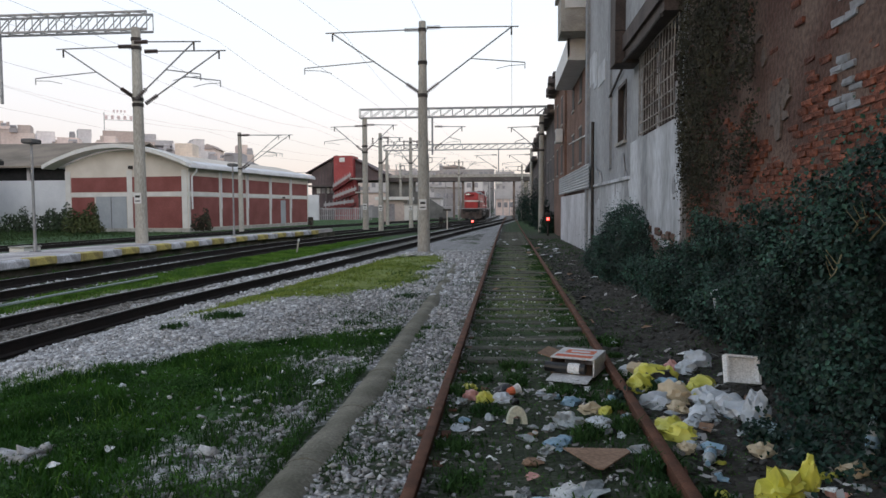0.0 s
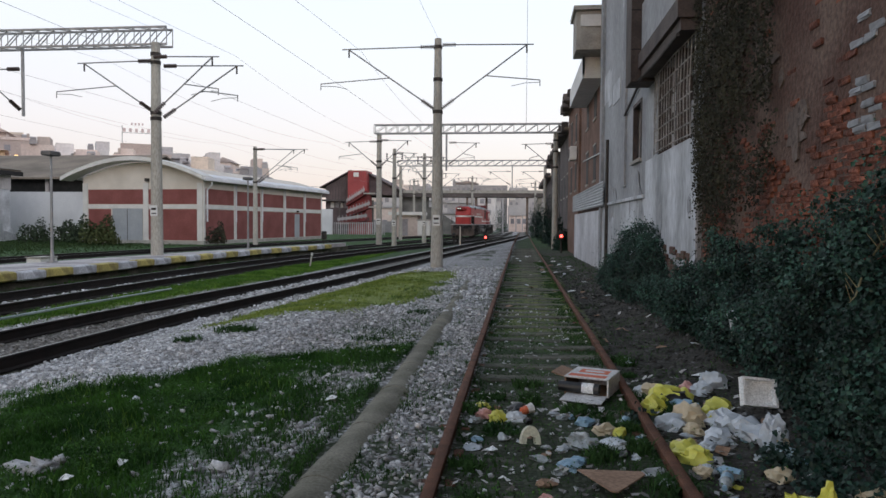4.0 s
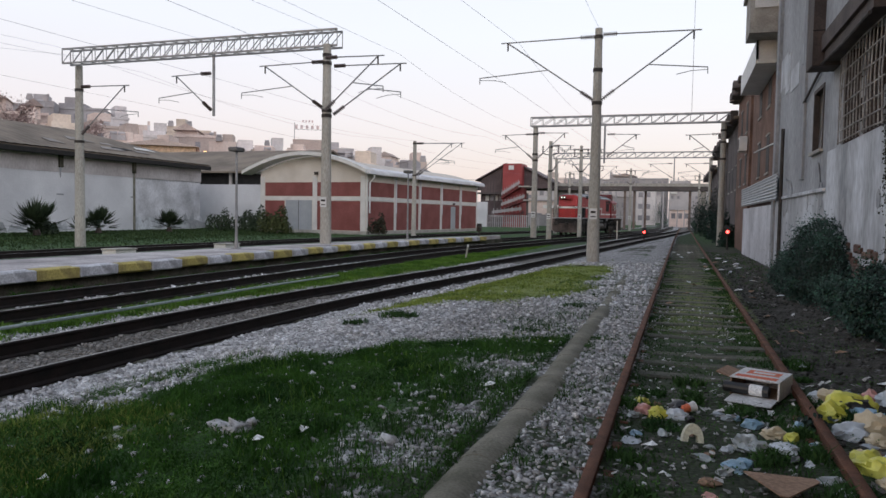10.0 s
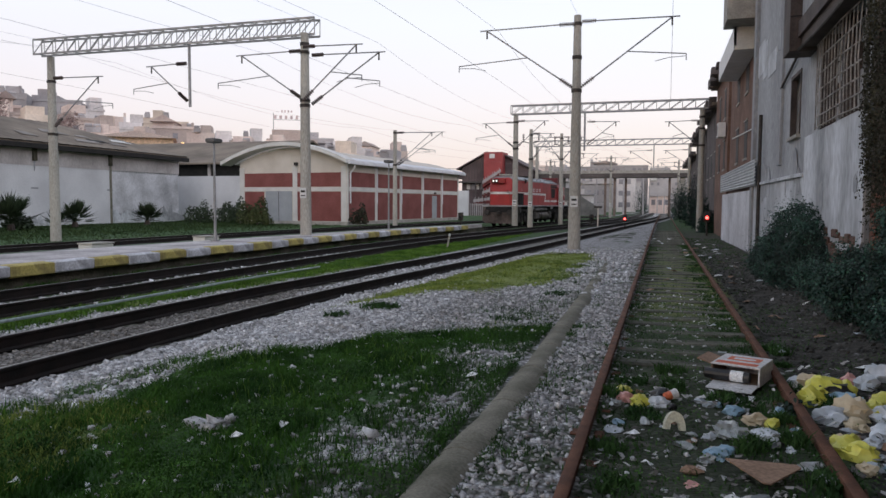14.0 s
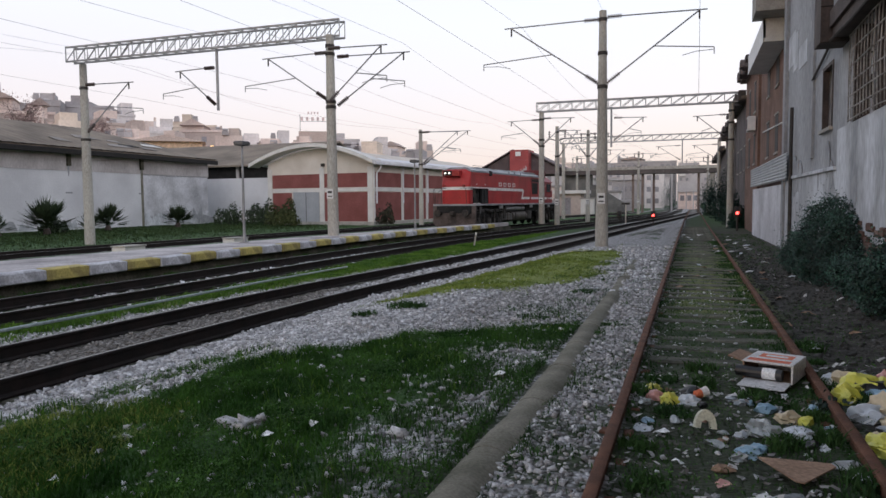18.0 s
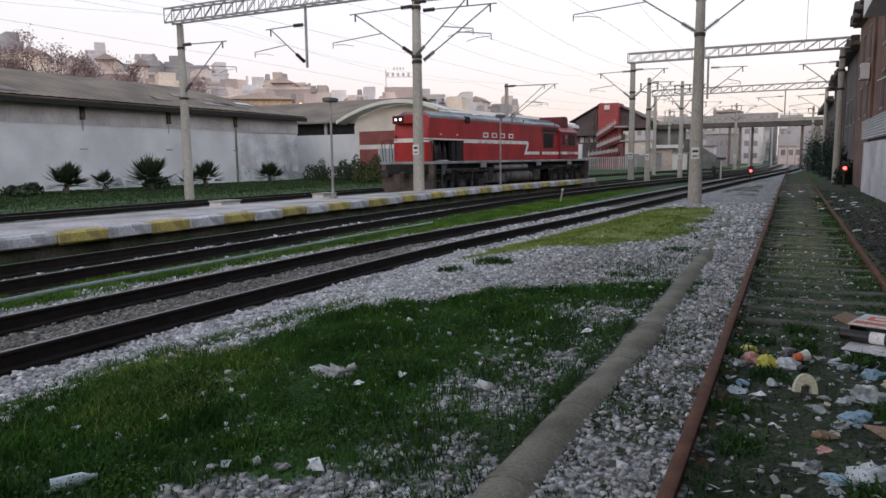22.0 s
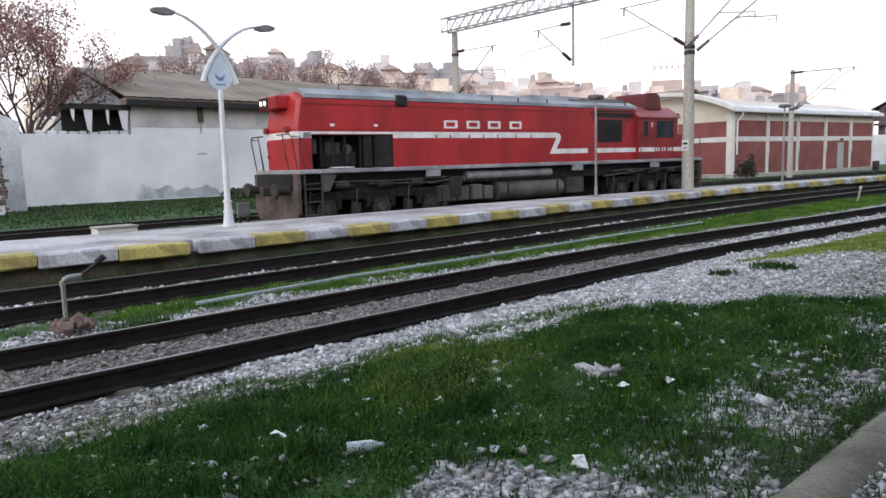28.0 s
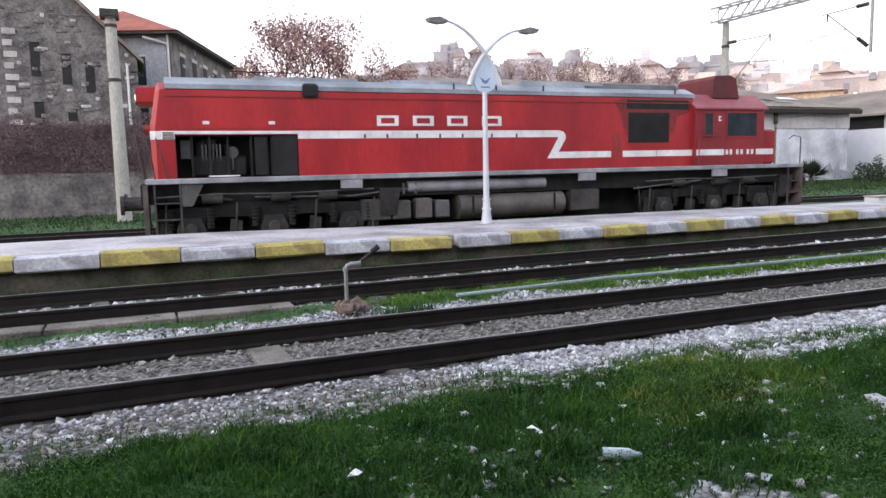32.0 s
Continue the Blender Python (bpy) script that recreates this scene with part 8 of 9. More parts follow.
rocks("ballast", "loose pale ballast stones along the main track", -9.3, -3.4, -1.5, 12.5, 105000, lambda x, y: smooth(0.35, 0.8, gravel_at(x, y)) * off_rails(x, y, main_x, 0.22) * (np.abs(x - MX(y)) > 1.0) * (1 - 0.85 * verge_at(x, y)), (0.01, 0.034))
rocks("ballast", "dusty grey-brown stones between the main rails", -8.2, -5.4, -3.5, 14, 12000, lambda x, y: 0.8 * off_rails(x, y, main_x, 0.2) * (np.abs(x - MX(y)) < 0.6), (0.014, 0.036), M["stone_dusty"])
rocks("gravel", "grey loose gravel among the grass and by the pipe", -4.2, -0.68, 0.8, 14.5, 26000, lambda x, y: (smooth(0.3, 0.8, gravel_at(x, y)) * 0.9 + 0.03) * smooth(0.12, 0.14, np.abs(x + 1.36)), (0.009, 0.034), M["stone_grey"])
rocks("gravel", "scattered stones in the grass", -5.2, -1.5, 1.0, 9.0, 900, lambda x, y: 0.9 + 0 * x, (0.012, 0.035), lift=0.5)
rocks("gravel", "small grey-brown stones trodden into the worn verge", -6.1, -4.5, -2.5, 3.2, 9000, lambda x, y: (0.25 + 0.75 * smooth(-0.5, 0.5, wob(x, y, 5.0, 0.6))) * verge_at(x, y), (0.008, 0.03), M["stone_dusty"])
rocks("ballast", "pale ballast stones further along the tracks", -7.2, -0.8, 12.5, 26, 14000, lambda x, y: smooth(0.4, 0.8, gravel_at(x, y)) * off_rails(x, y, main_x, 0.22), (0.025, 0.05))
rocks("gravel", "grey stones between the pipe and the siding", -1.25, -0.66, 0.8, 12, 4500, lambda x, y: 0.35 + 0.65 * smooth(-0.4, 0.5, wob(x, y, 4.0, 0.2)), (0.008, 0.028), M["stone_grey"])
rocks("gravel", "dark rubble beside the siding", 0.96, 2.2, 2.4, 24, 3800, lambda x, y: 0.55 + 0 * x, (0.012, 0.04), M["dirt"])
rocks("gravel", "small stones between the siding rails", -0.6, 0.85, 2.4, 14, 1500, lambda x, y: 0.5 + 0 * x, (0.01, 0.026))
rocks("gravel", "ballast stones of the platform track", -11.6, -9.6, -4, 24, 9000, lambda x, y: 0.5 * off_rails(x, y, platform_x, 0.22), (0.025, 0.05))
for i, (x, y, s) in enumerate(((-0.76, 6.5, 0.085), (-3.2, 4.32, 0.09), (-3.3, 4.25, 0.07), (-3.13, 4.4, 0.06), (-2.05, 4.5, 0.06), (-3.17, 4.2, 0.08), (-1.8, 6.3, 0.05))):
    rocks("pale_rock", "larger pale rock lying among grass and stones", x - 0.001, x + 0.001, y - 0.001, y + 0.001, 1, lambda x, y: 2 + 0 * x, (s, s * 1.05))


# ---- ivy bank along the brick wall ----
def leaves(p, nrm, size, fold=0.25):
    """Folded kite-shaped leaves at points p facing along nrm."""
    n = len(p)
    nrm = nrm + R.normal(0, 0.55, (n, 3))
    nrm /= np.linalg.norm(nrm, axis=1, keepdims=True)
    up = np.stack([R.normal(0, 0.6, n), R.normal(0, 0.6, n), np.full(n, -0.8)], -1)
    t = up - nrm * (up * nrm).sum(1, keepdims=True)
    t /= np.linalg.norm(t, axis=1, keepdims=True)
    b = np.cross(nrm, t)
    s = (size[0] + (size[1] - size[0]) * R.uniform(0, 1, n))[:, None]
    v = np.stack([p - t * s * 0.5, p + b * s * 0.45 + nrm * s * fold, p + t * s * 0.6, p - b * s * 0.45 + nrm * s * fold], 1).reshape(-1, 3)
    i = np.arange(n)[:, None] * 4
    return v, np.concatenate([i + np.array([[0, 1, 2]]), i + np.array([[0, 2, 3]])])


def bank_face(y, k):
    """Outer face of the ivy bank: y along the wall, k from foot (0) to top (1)."""
    foot = np.interp(y, [1.5, 4, 5.3, 6.6, 7.6, 8.8, 10.4, 12, 13, 14.0, 15.5, 17, 18.5, 20], [2.3, 2.22, 2.16, 2.24, 2.32, 2.36, 2.2, 2.4, 2.45, 2.1, 1.92, 2.0, 2.3, 2.5])
    top = np.interp(y, [1.5, 4.5, 5.1, 5.4, 5.9, 6.5, 7.3, 8, 9.4, 10.6, 12, 13, 13.6, 14.8, 16.8, 18, 19.5, 21], [2.6, 2.35, 2.0, 1.78, 1.52, 1.68, 1.55, 1.28, 1.45, 1.0, 0.75, 0.6, 1.3, 1.62, 1.35, 0.7, 0.3, 0.12])
    top = top + 0.1 * wob(y, y * 0.3, 4.0, 0.5)
    x = foot + (2.6 - foot) * k ** 1.8 - 0.16 * np.sin(np.pi * k) * (1 + 0.6 * wob(y, k * 3, 2.6, 1.0))
    return x, top * k


def ivy_lump(y, z):
    """Swelling of the leafy mass, with sunken gaps between the clumps."""
    return 0.3 * wob(y * 1.0, z * 1.4, 3.0, 0.4) + 0.24 * wob(y, z, 6.2, 2.0) + 0.08 * wob(y, z, 14.0, 1.0) - 0.03


def build_ivy():
    n = 95000
    y, k = 1.5 + 19.1 * R.uniform(0, 1, n) ** 1.35, R.uniform(0, 1, n) ** 0.85
    x, z = bank_face(y, k)
    lump = ivy_lump(y, z) * (0.35 + 0.65 * k)
    p = np.stack([x - lump - R.uniform(-0.05, 0.1, n), y, z + R.uniform(0, 0.08, n)], -1)
    p = p[R.uniform(0, 1, n) > 0.8 * smooth(4.6, 3.9, y) * smooth(1.7, 1.3, z)]
    n = len(p)
    nrm = np.tile([[-0.8, -0.35, 0.5]], (n, 1))
    v, f = leaves(p, nrm, (0.018, 0.046))
    ob = thing("ivy_bank", "dense dark green ivy climbing the foot of the brick wall", "ivy")
    lv = new("leaves", from_arrays("leaves", v, f, M["ivy"]))
    lv.parent = ob
    tagged(lv, kind="stuff")
    # leafy sprigs standing out of the mass, their colour paled as clumps catching light
    k = 1300
    cy, ck = 1.7 + 18.6 * R.uniform(0, 1, k) ** 1.3, R.uniform(0.1, 1.03, k)
    cx, cz = bank_face(cy, ck)
    swell = ivy_lump(cy, cz)
    out = (swell > R.uniform(-0.12, 0.12, k)) & (cy > 4.3)
    cx, cy, ck, cz, swell = cx[out], cy[out], ck[out], cz[out], swell[out]
    cx, k = cx - 0.8 * swell * (0.35 + 0.65 * ck), len(cy)
    m = 34
    d = R.normal(0, 1, (k, m, 3))
    rad = R.uniform(0.06, 0.2, (k, 1, 1))
    q = np.stack([cx - 0.05 - 0.12 * ck, cy, cz + 0.06], -1)[:, None] + d * rad * 0.6
    v, f = leaves(q.reshape(-1, 3), np.tile([[-0.6, -0.4, 0.7]], (k * m, 1)), (0.016, 0.042))
    sp = new("sprig_mass", from_arrays("sprig_mass", v, f, M["sprig"]))
    sp.parent = ob
    tagged(sp, kind="stuff")
    # near-black sheet behind the leaves; shade of the gaps put into its colour
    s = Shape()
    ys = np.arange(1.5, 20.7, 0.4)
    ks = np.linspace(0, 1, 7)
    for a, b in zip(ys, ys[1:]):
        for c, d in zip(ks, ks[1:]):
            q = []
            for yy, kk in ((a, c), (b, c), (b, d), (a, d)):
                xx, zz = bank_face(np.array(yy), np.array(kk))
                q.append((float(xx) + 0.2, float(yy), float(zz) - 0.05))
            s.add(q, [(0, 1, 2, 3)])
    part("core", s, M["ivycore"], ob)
    # runners on the wall, leaves added in place of its dark plant-stained stone
    n = 30000
    y = R.uniform(7.9, 11.35, n)
    z = R.uniform(1.1, 5.6, n)
    keep = 0.8 * wob(y * 0.8, z * 0.6, 2.2, 0.8) + 0.5 * wob(y, z, 6.0, 2.8) + 0.75 - 0.9 * np.abs(y - 9.8) / 1.6 - 0.5 * smooth(2.3, 1.5, z) + R.uniform(-0.5, 0.5, n) > 0
    y, z = y[keep], z[keep]
    p = np.stack([2.57 - R.uniform(0, 0.1, len(y)), y, z], -1)
    v, f = leaves(p, np.tile([[-1.0, -0.3, 0.2]], (len(y), 1)), (0.018, 0.05))
    solo("dry_vine", from_arrays("dry_vine", v, f, M["dryvine"]), None, "olive-brown creeper leaves standing for dark stained stone on the brick wall", "creeper", kind="stuff")


build_ivy()
# added block; darkness of the unlit wall foot put into its shape and colour
M["pier"] = mat("mossy_dark_masonry", (0.012, 0.014, 0.009), (0.045, 0.042, 0.032), 1.6, 20, 1, 0, 0.6, 0.3)
pier = thing("wall_pier", "added dark block by the brick wall, standing for an unlit area", "wall pier")
part("body", Shape().prism([(1.9, -0.3), (2.62, -0.3), (2.62, 1.7), (2.1, 1.5), (1.98, 1.2), (1.92, 0.5)], 3.0, 3.9), M["pier"], pier)
part("cap_stone", Shape().box(2.05, 2.95, 1.5, 2.62, 3.95, 1.62, bevel=0.03), M["pier"], pier)
for k, (x, y, z, dx, dy, dz) in enumerate(((2.0, 4.6, 1.45, -0.16, -0.5, 0.1), (2.05, 4.5, 1.4, -0.05, -0.6, 0.2), (1.98, 4.7, 1.3, -0.2, -0.3, -0.12), (2.1, 4.4, 1.55, -0.14, -0.45, -0.2))):
    st = thing("dry_stem", "pale dry weed stem sticking out of the ivy", "weed stem", group="dry stems")
    part("stem", Shape().path([(x, y, z), (x + dx * 0.5, y + dy * 0.5, z + dz * 0.8), (x + dx, y + dy, z + dz)], (0.007, 0.003), 5), M["drystem"], st)
    for j in range(3):
        t = 0.4 + 0.25 * j
        part("twig", Shape().tube((x + dx * t, y + dy * t, z + dz * t), (x + dx * t - 0.05, y + dy * t - 0.05 * (j - 1), z + dz * t + 0.09), 0.003, 0.002, 5), M["drystem"], st)


def ivy_shoots(x, y, r, h, n):
    d = R.normal(0, 0.5, (n, 3))
    p = np.stack([x + d[:, 0] * r, y + d[:, 1] * r, 0.02 + np.abs(d[:, 2]) * h], -1)
    v, f = leaves(p, np.tile([[-0.4, -0.5, 0.8]], (n, 1)), (0.022, 0.05))
    solo("ivy_shoots", from_arrays("ivy_shoots", v, f, M["ivy"]), None, "low dark ivy shoots creeping over the rubbish", "ivy", kind="stuff")


for x, y, r, h, n in ((1.62, 5.0, 0.13, 0.14, 180), (1.86, 4.85, 0.22, 0.2, 420), (1.98, 4.3, 0.28, 0.22, 500), (2.05, 5.5, 0.18, 0.2, 300), (0.86, 5.9, 0.11, 0.09, 110), (1.72, 4.55, 0.16, 0.12, 180)):
    ivy_shoots(x, y, r, h, n)


# ---- low leafy weeds in the grass ----
def clover(n, x0, x1, y0, y1, label, size=(0.007, 0.017)):
    x, y = R.uniform(x0, x1, n), R.uniform(y0, y1, n)
    keep = (1 - gravel_at(x, y)) * smooth(-0.35, 0.5, wob(x, y, 4.3, 1.7) + 0.5 * wob(x, y, 11.0, 0.2)) > R.uniform(0, 1, n)
    keep &= np.abs(x + 1.36) > 0.13
    keep &= R.uniform(0, 1, n) > 0.8 * verge_at(x, y)
    x, y = x[keep], y[keep]
    z = height_at(x, y) + R.uniform(0.02, 0.07, len(x))
    v, f = leaves(np.stack([x, y, z], -1), np.tile([[0.0, -0.25, 1.0]], (len(x), 1)), size)
    solo("ground_weeds", from_arrays("ground_weeds", v, f, M["clover"]), None, label, "weeds", kind="stuff")


clover(190000, -5.6, -1.5, -2.2, 9.2, "low leafy weeds spread through the grass")
clover(22000, -9.7, -8.0, -3, 22, "leafy weeds between the tracks", (0.014, 0.035))
clover(26000, -0.6, 2.2, 2.4, 12, "leafy weeds by the siding")


# ---- palms and bushes before the warehouse ----
def build_palm(x, y, h, n, seed):
    rnd = np.random.default_rng(seed)
    ob = thing("palm", "young dark palm with spread fronds before the white wall", "palm", group="palms")
    part("trunk", Shape().tube((x, y, -0.1), (x, y, h * 0.12), 0.24, 0.16, 9), M["bark"], ob)
    vs, fs, c = [], [], 0
    for i in range(n):
        a, e = rnd.uniform(0, 2 * np.pi), rnd.uniform(0.0, 1.4)
        L = h * rnd.uniform(0.65, 0.95)
        d = np.array([np.cos(a) * np.cos(e), np.sin(a) * np.cos(e), np.sin(e)])
        o = np.array([x, y, h * 0.1])
        s = np.cross(d, [0, 0, 1.0])
        s /= np.linalg.norm(s)
        for k in range(9):
            t = -1 + 2 * k / 8
            q = d + s * t * 0.75 + np.array([0, 0, -0.12 * abs(t)])
            q /= np.linalg.norm(q)
            m0 = o + d * L * 0.45
            tip = o + d * L * 0.45 + q * L * 0.55 * (1 - 0.25 * abs(t))
            wv = np.cross(q, [0.1, 0.2, 1.0])
            wv = wv / np.linalg.norm(wv) * 0.085
            vs += [m0 - wv, m0 + wv, tip]
            fs.append((c, c + 1, c + 2))
            c += 3
        wv = s * 0.02
        vs += [o - wv, o + wv, o + d * L * 0.5]
        fs.append((c, c + 1, c + 2))
        c += 3
    fr = new("fronds", from_arrays("fronds", np.array(vs), np.array(fs), M["palm"]))
    fr.parent = ob


for i, (y, h, n) in enumerate(((27.3, 2.4, 26), (32.9, 3.3, 30), (38.8, 2.5, 26), (45.3, 2.3, 18), (22.0, 1.1, 10), (30.4, 1.4, 12), (36.6, 1.2, 10))):
    build_palm(-38 + 0.6 * math.sin(i * 2.1), y, 0.75 + h * 0.5, int(n * 2.6), 40 + i)


def build_bush(x, y, r, h, material, label, n=900, seed=1, leaf=(0.1, 0.24)):
    g = np.random.default_rng(seed)
    d = g.normal(0, 1, (n, 3))
    d /= np.linalg.norm(d, axis=1, keepdims=True)
    d[:, 2] = np.abs(d[:, 2])
    k = g.uniform(0.55, 1.05, (n, 1)) * (0.85 + 0.2 * np.sin(5 * d[:, :1] + 3 * d[:, 1:2]))
    p = np.array([x, y, 0.0]) + d * k * np.array([r, r, h])
    v, f = leaves(p, d, leaf)
    ob = thing("bush", label, "bush", group="bushes")
    lv = new("leaves", from_arrays("leaves", v, f, material))
    lv.parent = ob
    part("stem", Shape().tube((x, y, -0.1), (x, y, h * 0.6), 0.06, 0.03, 6), M["bark"], ob)


M["olive"] = mat("olive_shrub_leaf", (0.03, 0.042, 0.014), (0.085, 0.1, 0.04), 0.9, 8, 0.7, 0, 0, 0.2, island=0.4, leaf=0.1, spec=0.2)
build_bush(-35.0, 53, 1.5, 2.1, M["palm"], "rounded dark bush before the shed", 1100, 2)
build_bush(-30.4, 48.6, 1.6, 2.1, M["olive"], "rounded olive-green bush before the shed gate", 1500, 3)
build_bush(-22.8, 51.2, 0.9, 1.7, M["dryvine"], "dry brown shrub against the brick shed", 500, 6)


for i, (x, y, r, h) in enumerate(((-37.8, 51.6, 1.3, 1.8), (-39.5, 57.5, 1.6, 1.7), (-38.5, 34.5, 1.0, 0.7), (-38.2, 25.0, 1.2, 0.6), (-39.0, 20.0, 1.3, 0.6))):
    build_bush(x, y, r, h, M["palm"], "dark evergreen shrub before the white wall", 800, 20 + i)


for i, (x, y, r, h) in enumerate(((2.45, 44.0, 0.55, 1.3), (2.5, 50.5, 0.7, 2.2), (2.5, 58.0, 0.8, 3.0), (2.4, 67.0, 1.0, 4.2), (2.1, 80.0, 1.3, 4.6), (1.9, 92.0, 1.5, 4.8), (-4.2, 149.0, 1.7, 6.6))):
    build_bush(x, y, r, h, M["ivy"], "dark overgrown shrub against the houses by the siding" if y < 100 else "tall dark shrub beyond the footbridge", 2600, 50 + i, (0.06, 0.15))


# ---- trees ----
def build_tree(x, y, base, top, r, material, label, n_leaf, seed, leaf=(0.16, 0.34), trunk=0.16, limbs=9, levels=2):
    g = random.Random(seed)
    ob = thing("tree", label, "tree", group="trees")
    s = Shape()
    ends = []

    def grow(p, d, length, rad, depth):
        q = p + d * length
        s.tube(p, q, rad, rad * 0.62, 7 if depth < 1 else 5)
        ends.append((q, depth))
        ends.append((p.lerp(q, 0.6), depth))
        if depth < levels + 1:
            for _ in range(g.choice((2, 3, 3))):
                nd = (d + Vector((g.uniform(-0.8, 0.8), g.uniform(-0.8, 0.8), g.uniform(-0.35, 0.6)))).normalized()
                grow(q, nd, length * g.uniform(0.6, 0.8), rad * 0.58, depth + 1)

    fork = base + (top - base) * 0.3
    s.tube((x, y, base), (x + 0.1, y, fork), trunk, trunk * 0.75, 10)
    for i in range(limbs):
        a = 2 * math.pi * i / limbs + g.uniform(-0.3, 0.3)
        grow(Vector((x + 0.1, y, fork - g.uniform(0, 0.5))), Vector((math.cos(a) * 0.75, math.sin(a) * 0.75, g.uniform(0.35, 1.1))).normalized(), r * g.uniform(0.38, 0.52), trunk * 0.5, 0)
    high = max(e[0].z for e in ends)
    k = (top - fork) / (high - fork)
    for e in ends:
        e[0].z = fork + (e[0].z - fork) * k if e[0].z > fork else e[0].z
    s.v = [(p[0], p[1], fork + (p[2] - fork) * k if p[2] > fork else p[2]) for p in s.v]
    part("trunk", s, M["bark"], ob, "dark branching trunk")
    gg = np.random.default_rng(seed)
    tips = np.array([e[0][:] for e in ends if e[1] >= 1])
    pick = gg.integers(0, len(tips), n_leaf)
    p = tips[pick] + gg.normal(0, 0.062 * r, (n_leaf, 3)) * np.array([1, 1, 0.8])
    v, f = leaves(p, gg.normal(0, 1, (n_leaf, 3)), leaf)
    cr = new("crown", from_arrays("crown", v, f, material))
    cr.parent = ob
    tagged(cr, "sparse dry brown leaves")


build_tree(-46.6, 10.6, -0.2, 11.9, 6.1, M["dryleaf"], "broad tree with sparse dry reddish-brown leaves behind the white wall", 13000, 11, (0.07, 0.19), 0.2, 10, 3)
# twig colour paled and pinked, with the haze of the distance mixed in
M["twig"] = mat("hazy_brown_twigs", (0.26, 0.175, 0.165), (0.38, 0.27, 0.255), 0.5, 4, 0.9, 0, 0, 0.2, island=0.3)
for i, (b, D, top, r) in enumerate(((55.5, 84, 14.6, 4.2), (58.5, 88, 14.4, 3.8), (62.5, 92, 15.4, 4.4), (66.0, 84, 15.4, 4.0), (46.5, 90, 11.4, 3.0), (52.0, 95, 14.2, 4.2), (70.0, 95, 15.8, 4.0))):
    a = radians(b)
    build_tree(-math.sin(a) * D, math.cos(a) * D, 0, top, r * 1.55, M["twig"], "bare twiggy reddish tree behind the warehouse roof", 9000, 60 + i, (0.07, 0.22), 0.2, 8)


def build_hedge():
    n = 30000
    y, k = R.uniform(-15, 0.9, n), R.uniform(0, 1, n)
    z = 1.55 + k * (2.6 + 0.4 * wob(y, k, 1.5, 0.6))
    p = np.stack([-35.65 - 0.1 * k - R.uniform(-0.2, 0.3, n), y, z], -1)
    v, f = leaves(p, np.tile([[0.8, 0, 0.3]], (n, 1)), (0.03, 0.09))
    solo("dry_creeper", from_arrays("dry_creeper", v, f, M["hedge"]), None, "brown leafless creeper over the yard wall", "creeper", kind="stuff")
    m = 5200
    y, k = 0.6 + 2.6 * R.uniform(0, 1, m) ** 1.7, R.uniform(0, 1, m)
    z = 4.25 - (1.9 - 0.55 * (y - 0.6)) * k
    v, f = leaves(np.stack([-35.95 + R.uniform(0, 0.15, m), y, z], -1), np.tile([[0.9, 0, 0.2]], (m, 1)), (0.04, 0.1))
    solo("dry_creeper", from_arrays("dry_creeper", v, f, M["hedge"]), None, "brown creeper trailing over the whitewashed wall end", "creeper", kind="stuff")
    s = Shape().box(-36.45, -15, 1.4, -35.95, 0.7, 3.9)
    solo("creeper_mass", s, M["hedge"], "tangled brown stems behind the creeper", "creeper")


M["hedge"] = mat("brown_creeper", (0.095, 0.064, 0.066), (0.17, 0.118, 0.12), 1, 8, 0.9, 0, 0.4, 0.2, island=0.3)
build_hedge()


# ---- rubbish along the siding ----
M["bag_yellow"] = mat("yellow_plastic_bag", (0.52, 0.5, 0.06), (0.72, 0.68, 0.14), 5, 30, 0.4, 0, 0.1, 0.1, vary=0.12)
M["bag_white"] = mat("white_plastic_bag", (0.4, 0.44, 0.48), (0.62, 0.65, 0.7), 5, 30, 0.4, 0, 0.1, 0.1, vary=0.12)
M["bag_beige"] = mat("beige_plastic_bag", (0.5, 0.4, 0.26), (0.62, 0.52, 0.36), 5, 30, 0.5, 0, 0.1, 0.1, vary=0.1)
M["bag_blue"] = mat("pale_blue_plastic", (0.2, 0.34, 0.46), (0.34, 0.48, 0.6), 5, 30, 0.35, 0, 0.1, 0.1)
M["bag_black"] = mat("black_plastic_bag", (0.012, 0.012, 0.014), (0.03, 0.03, 0.032), 5, 30, 0.35, 0, 0.1)
M["bag_pink"] = mat("pinkish_plastic", (0.5, 0.24, 0.22), (0.6, 0.34, 0.3), 5, 30, 0.4, 0, 0.1)
M["card"] = mat("brown_cardboard", (0.24, 0.15, 0.1), (0.34, 0.22, 0.15), 4, 40, 0.9, 0, 0.2)
M["carton"] = mat("printed_white_carton", (0.56, 0.55, 0.55), (0.66, 0.65, 0.65), 4, 40, 0.6, 0, 0.1)
M["orange"] = mat("orange_red_print", (0.56, 0.1, 0.04), (0.66, 0.16, 0.07), 4, 40, 0.6)
M["foam"] = mat("white_foam", (0.78, 0.79, 0.8), (0.86, 0.87, 0.88), 6, 60, 0.8, 0, 0.1)
M["foam_cream"] = mat("yellowish_foam", (0.5, 0.5, 0.4), (0.62, 0.62, 0.5), 6, 60, 0.8, 0, 0.1)
M["scrap"] = mat("mixed_scraps", (0.08, 0.07, 0.06), (0.42, 0.41, 0.4), 2.0, 3, 0.7, 0, 0, 0.2, island=0.5, spread=(0.4, 0.6))
M["bluish"] = mat("bluish_clear_plastic", (0.34, 0.44, 0.47), (0.5, 0.6, 0.63), 4, 30, 0.15, 0, 0.05)
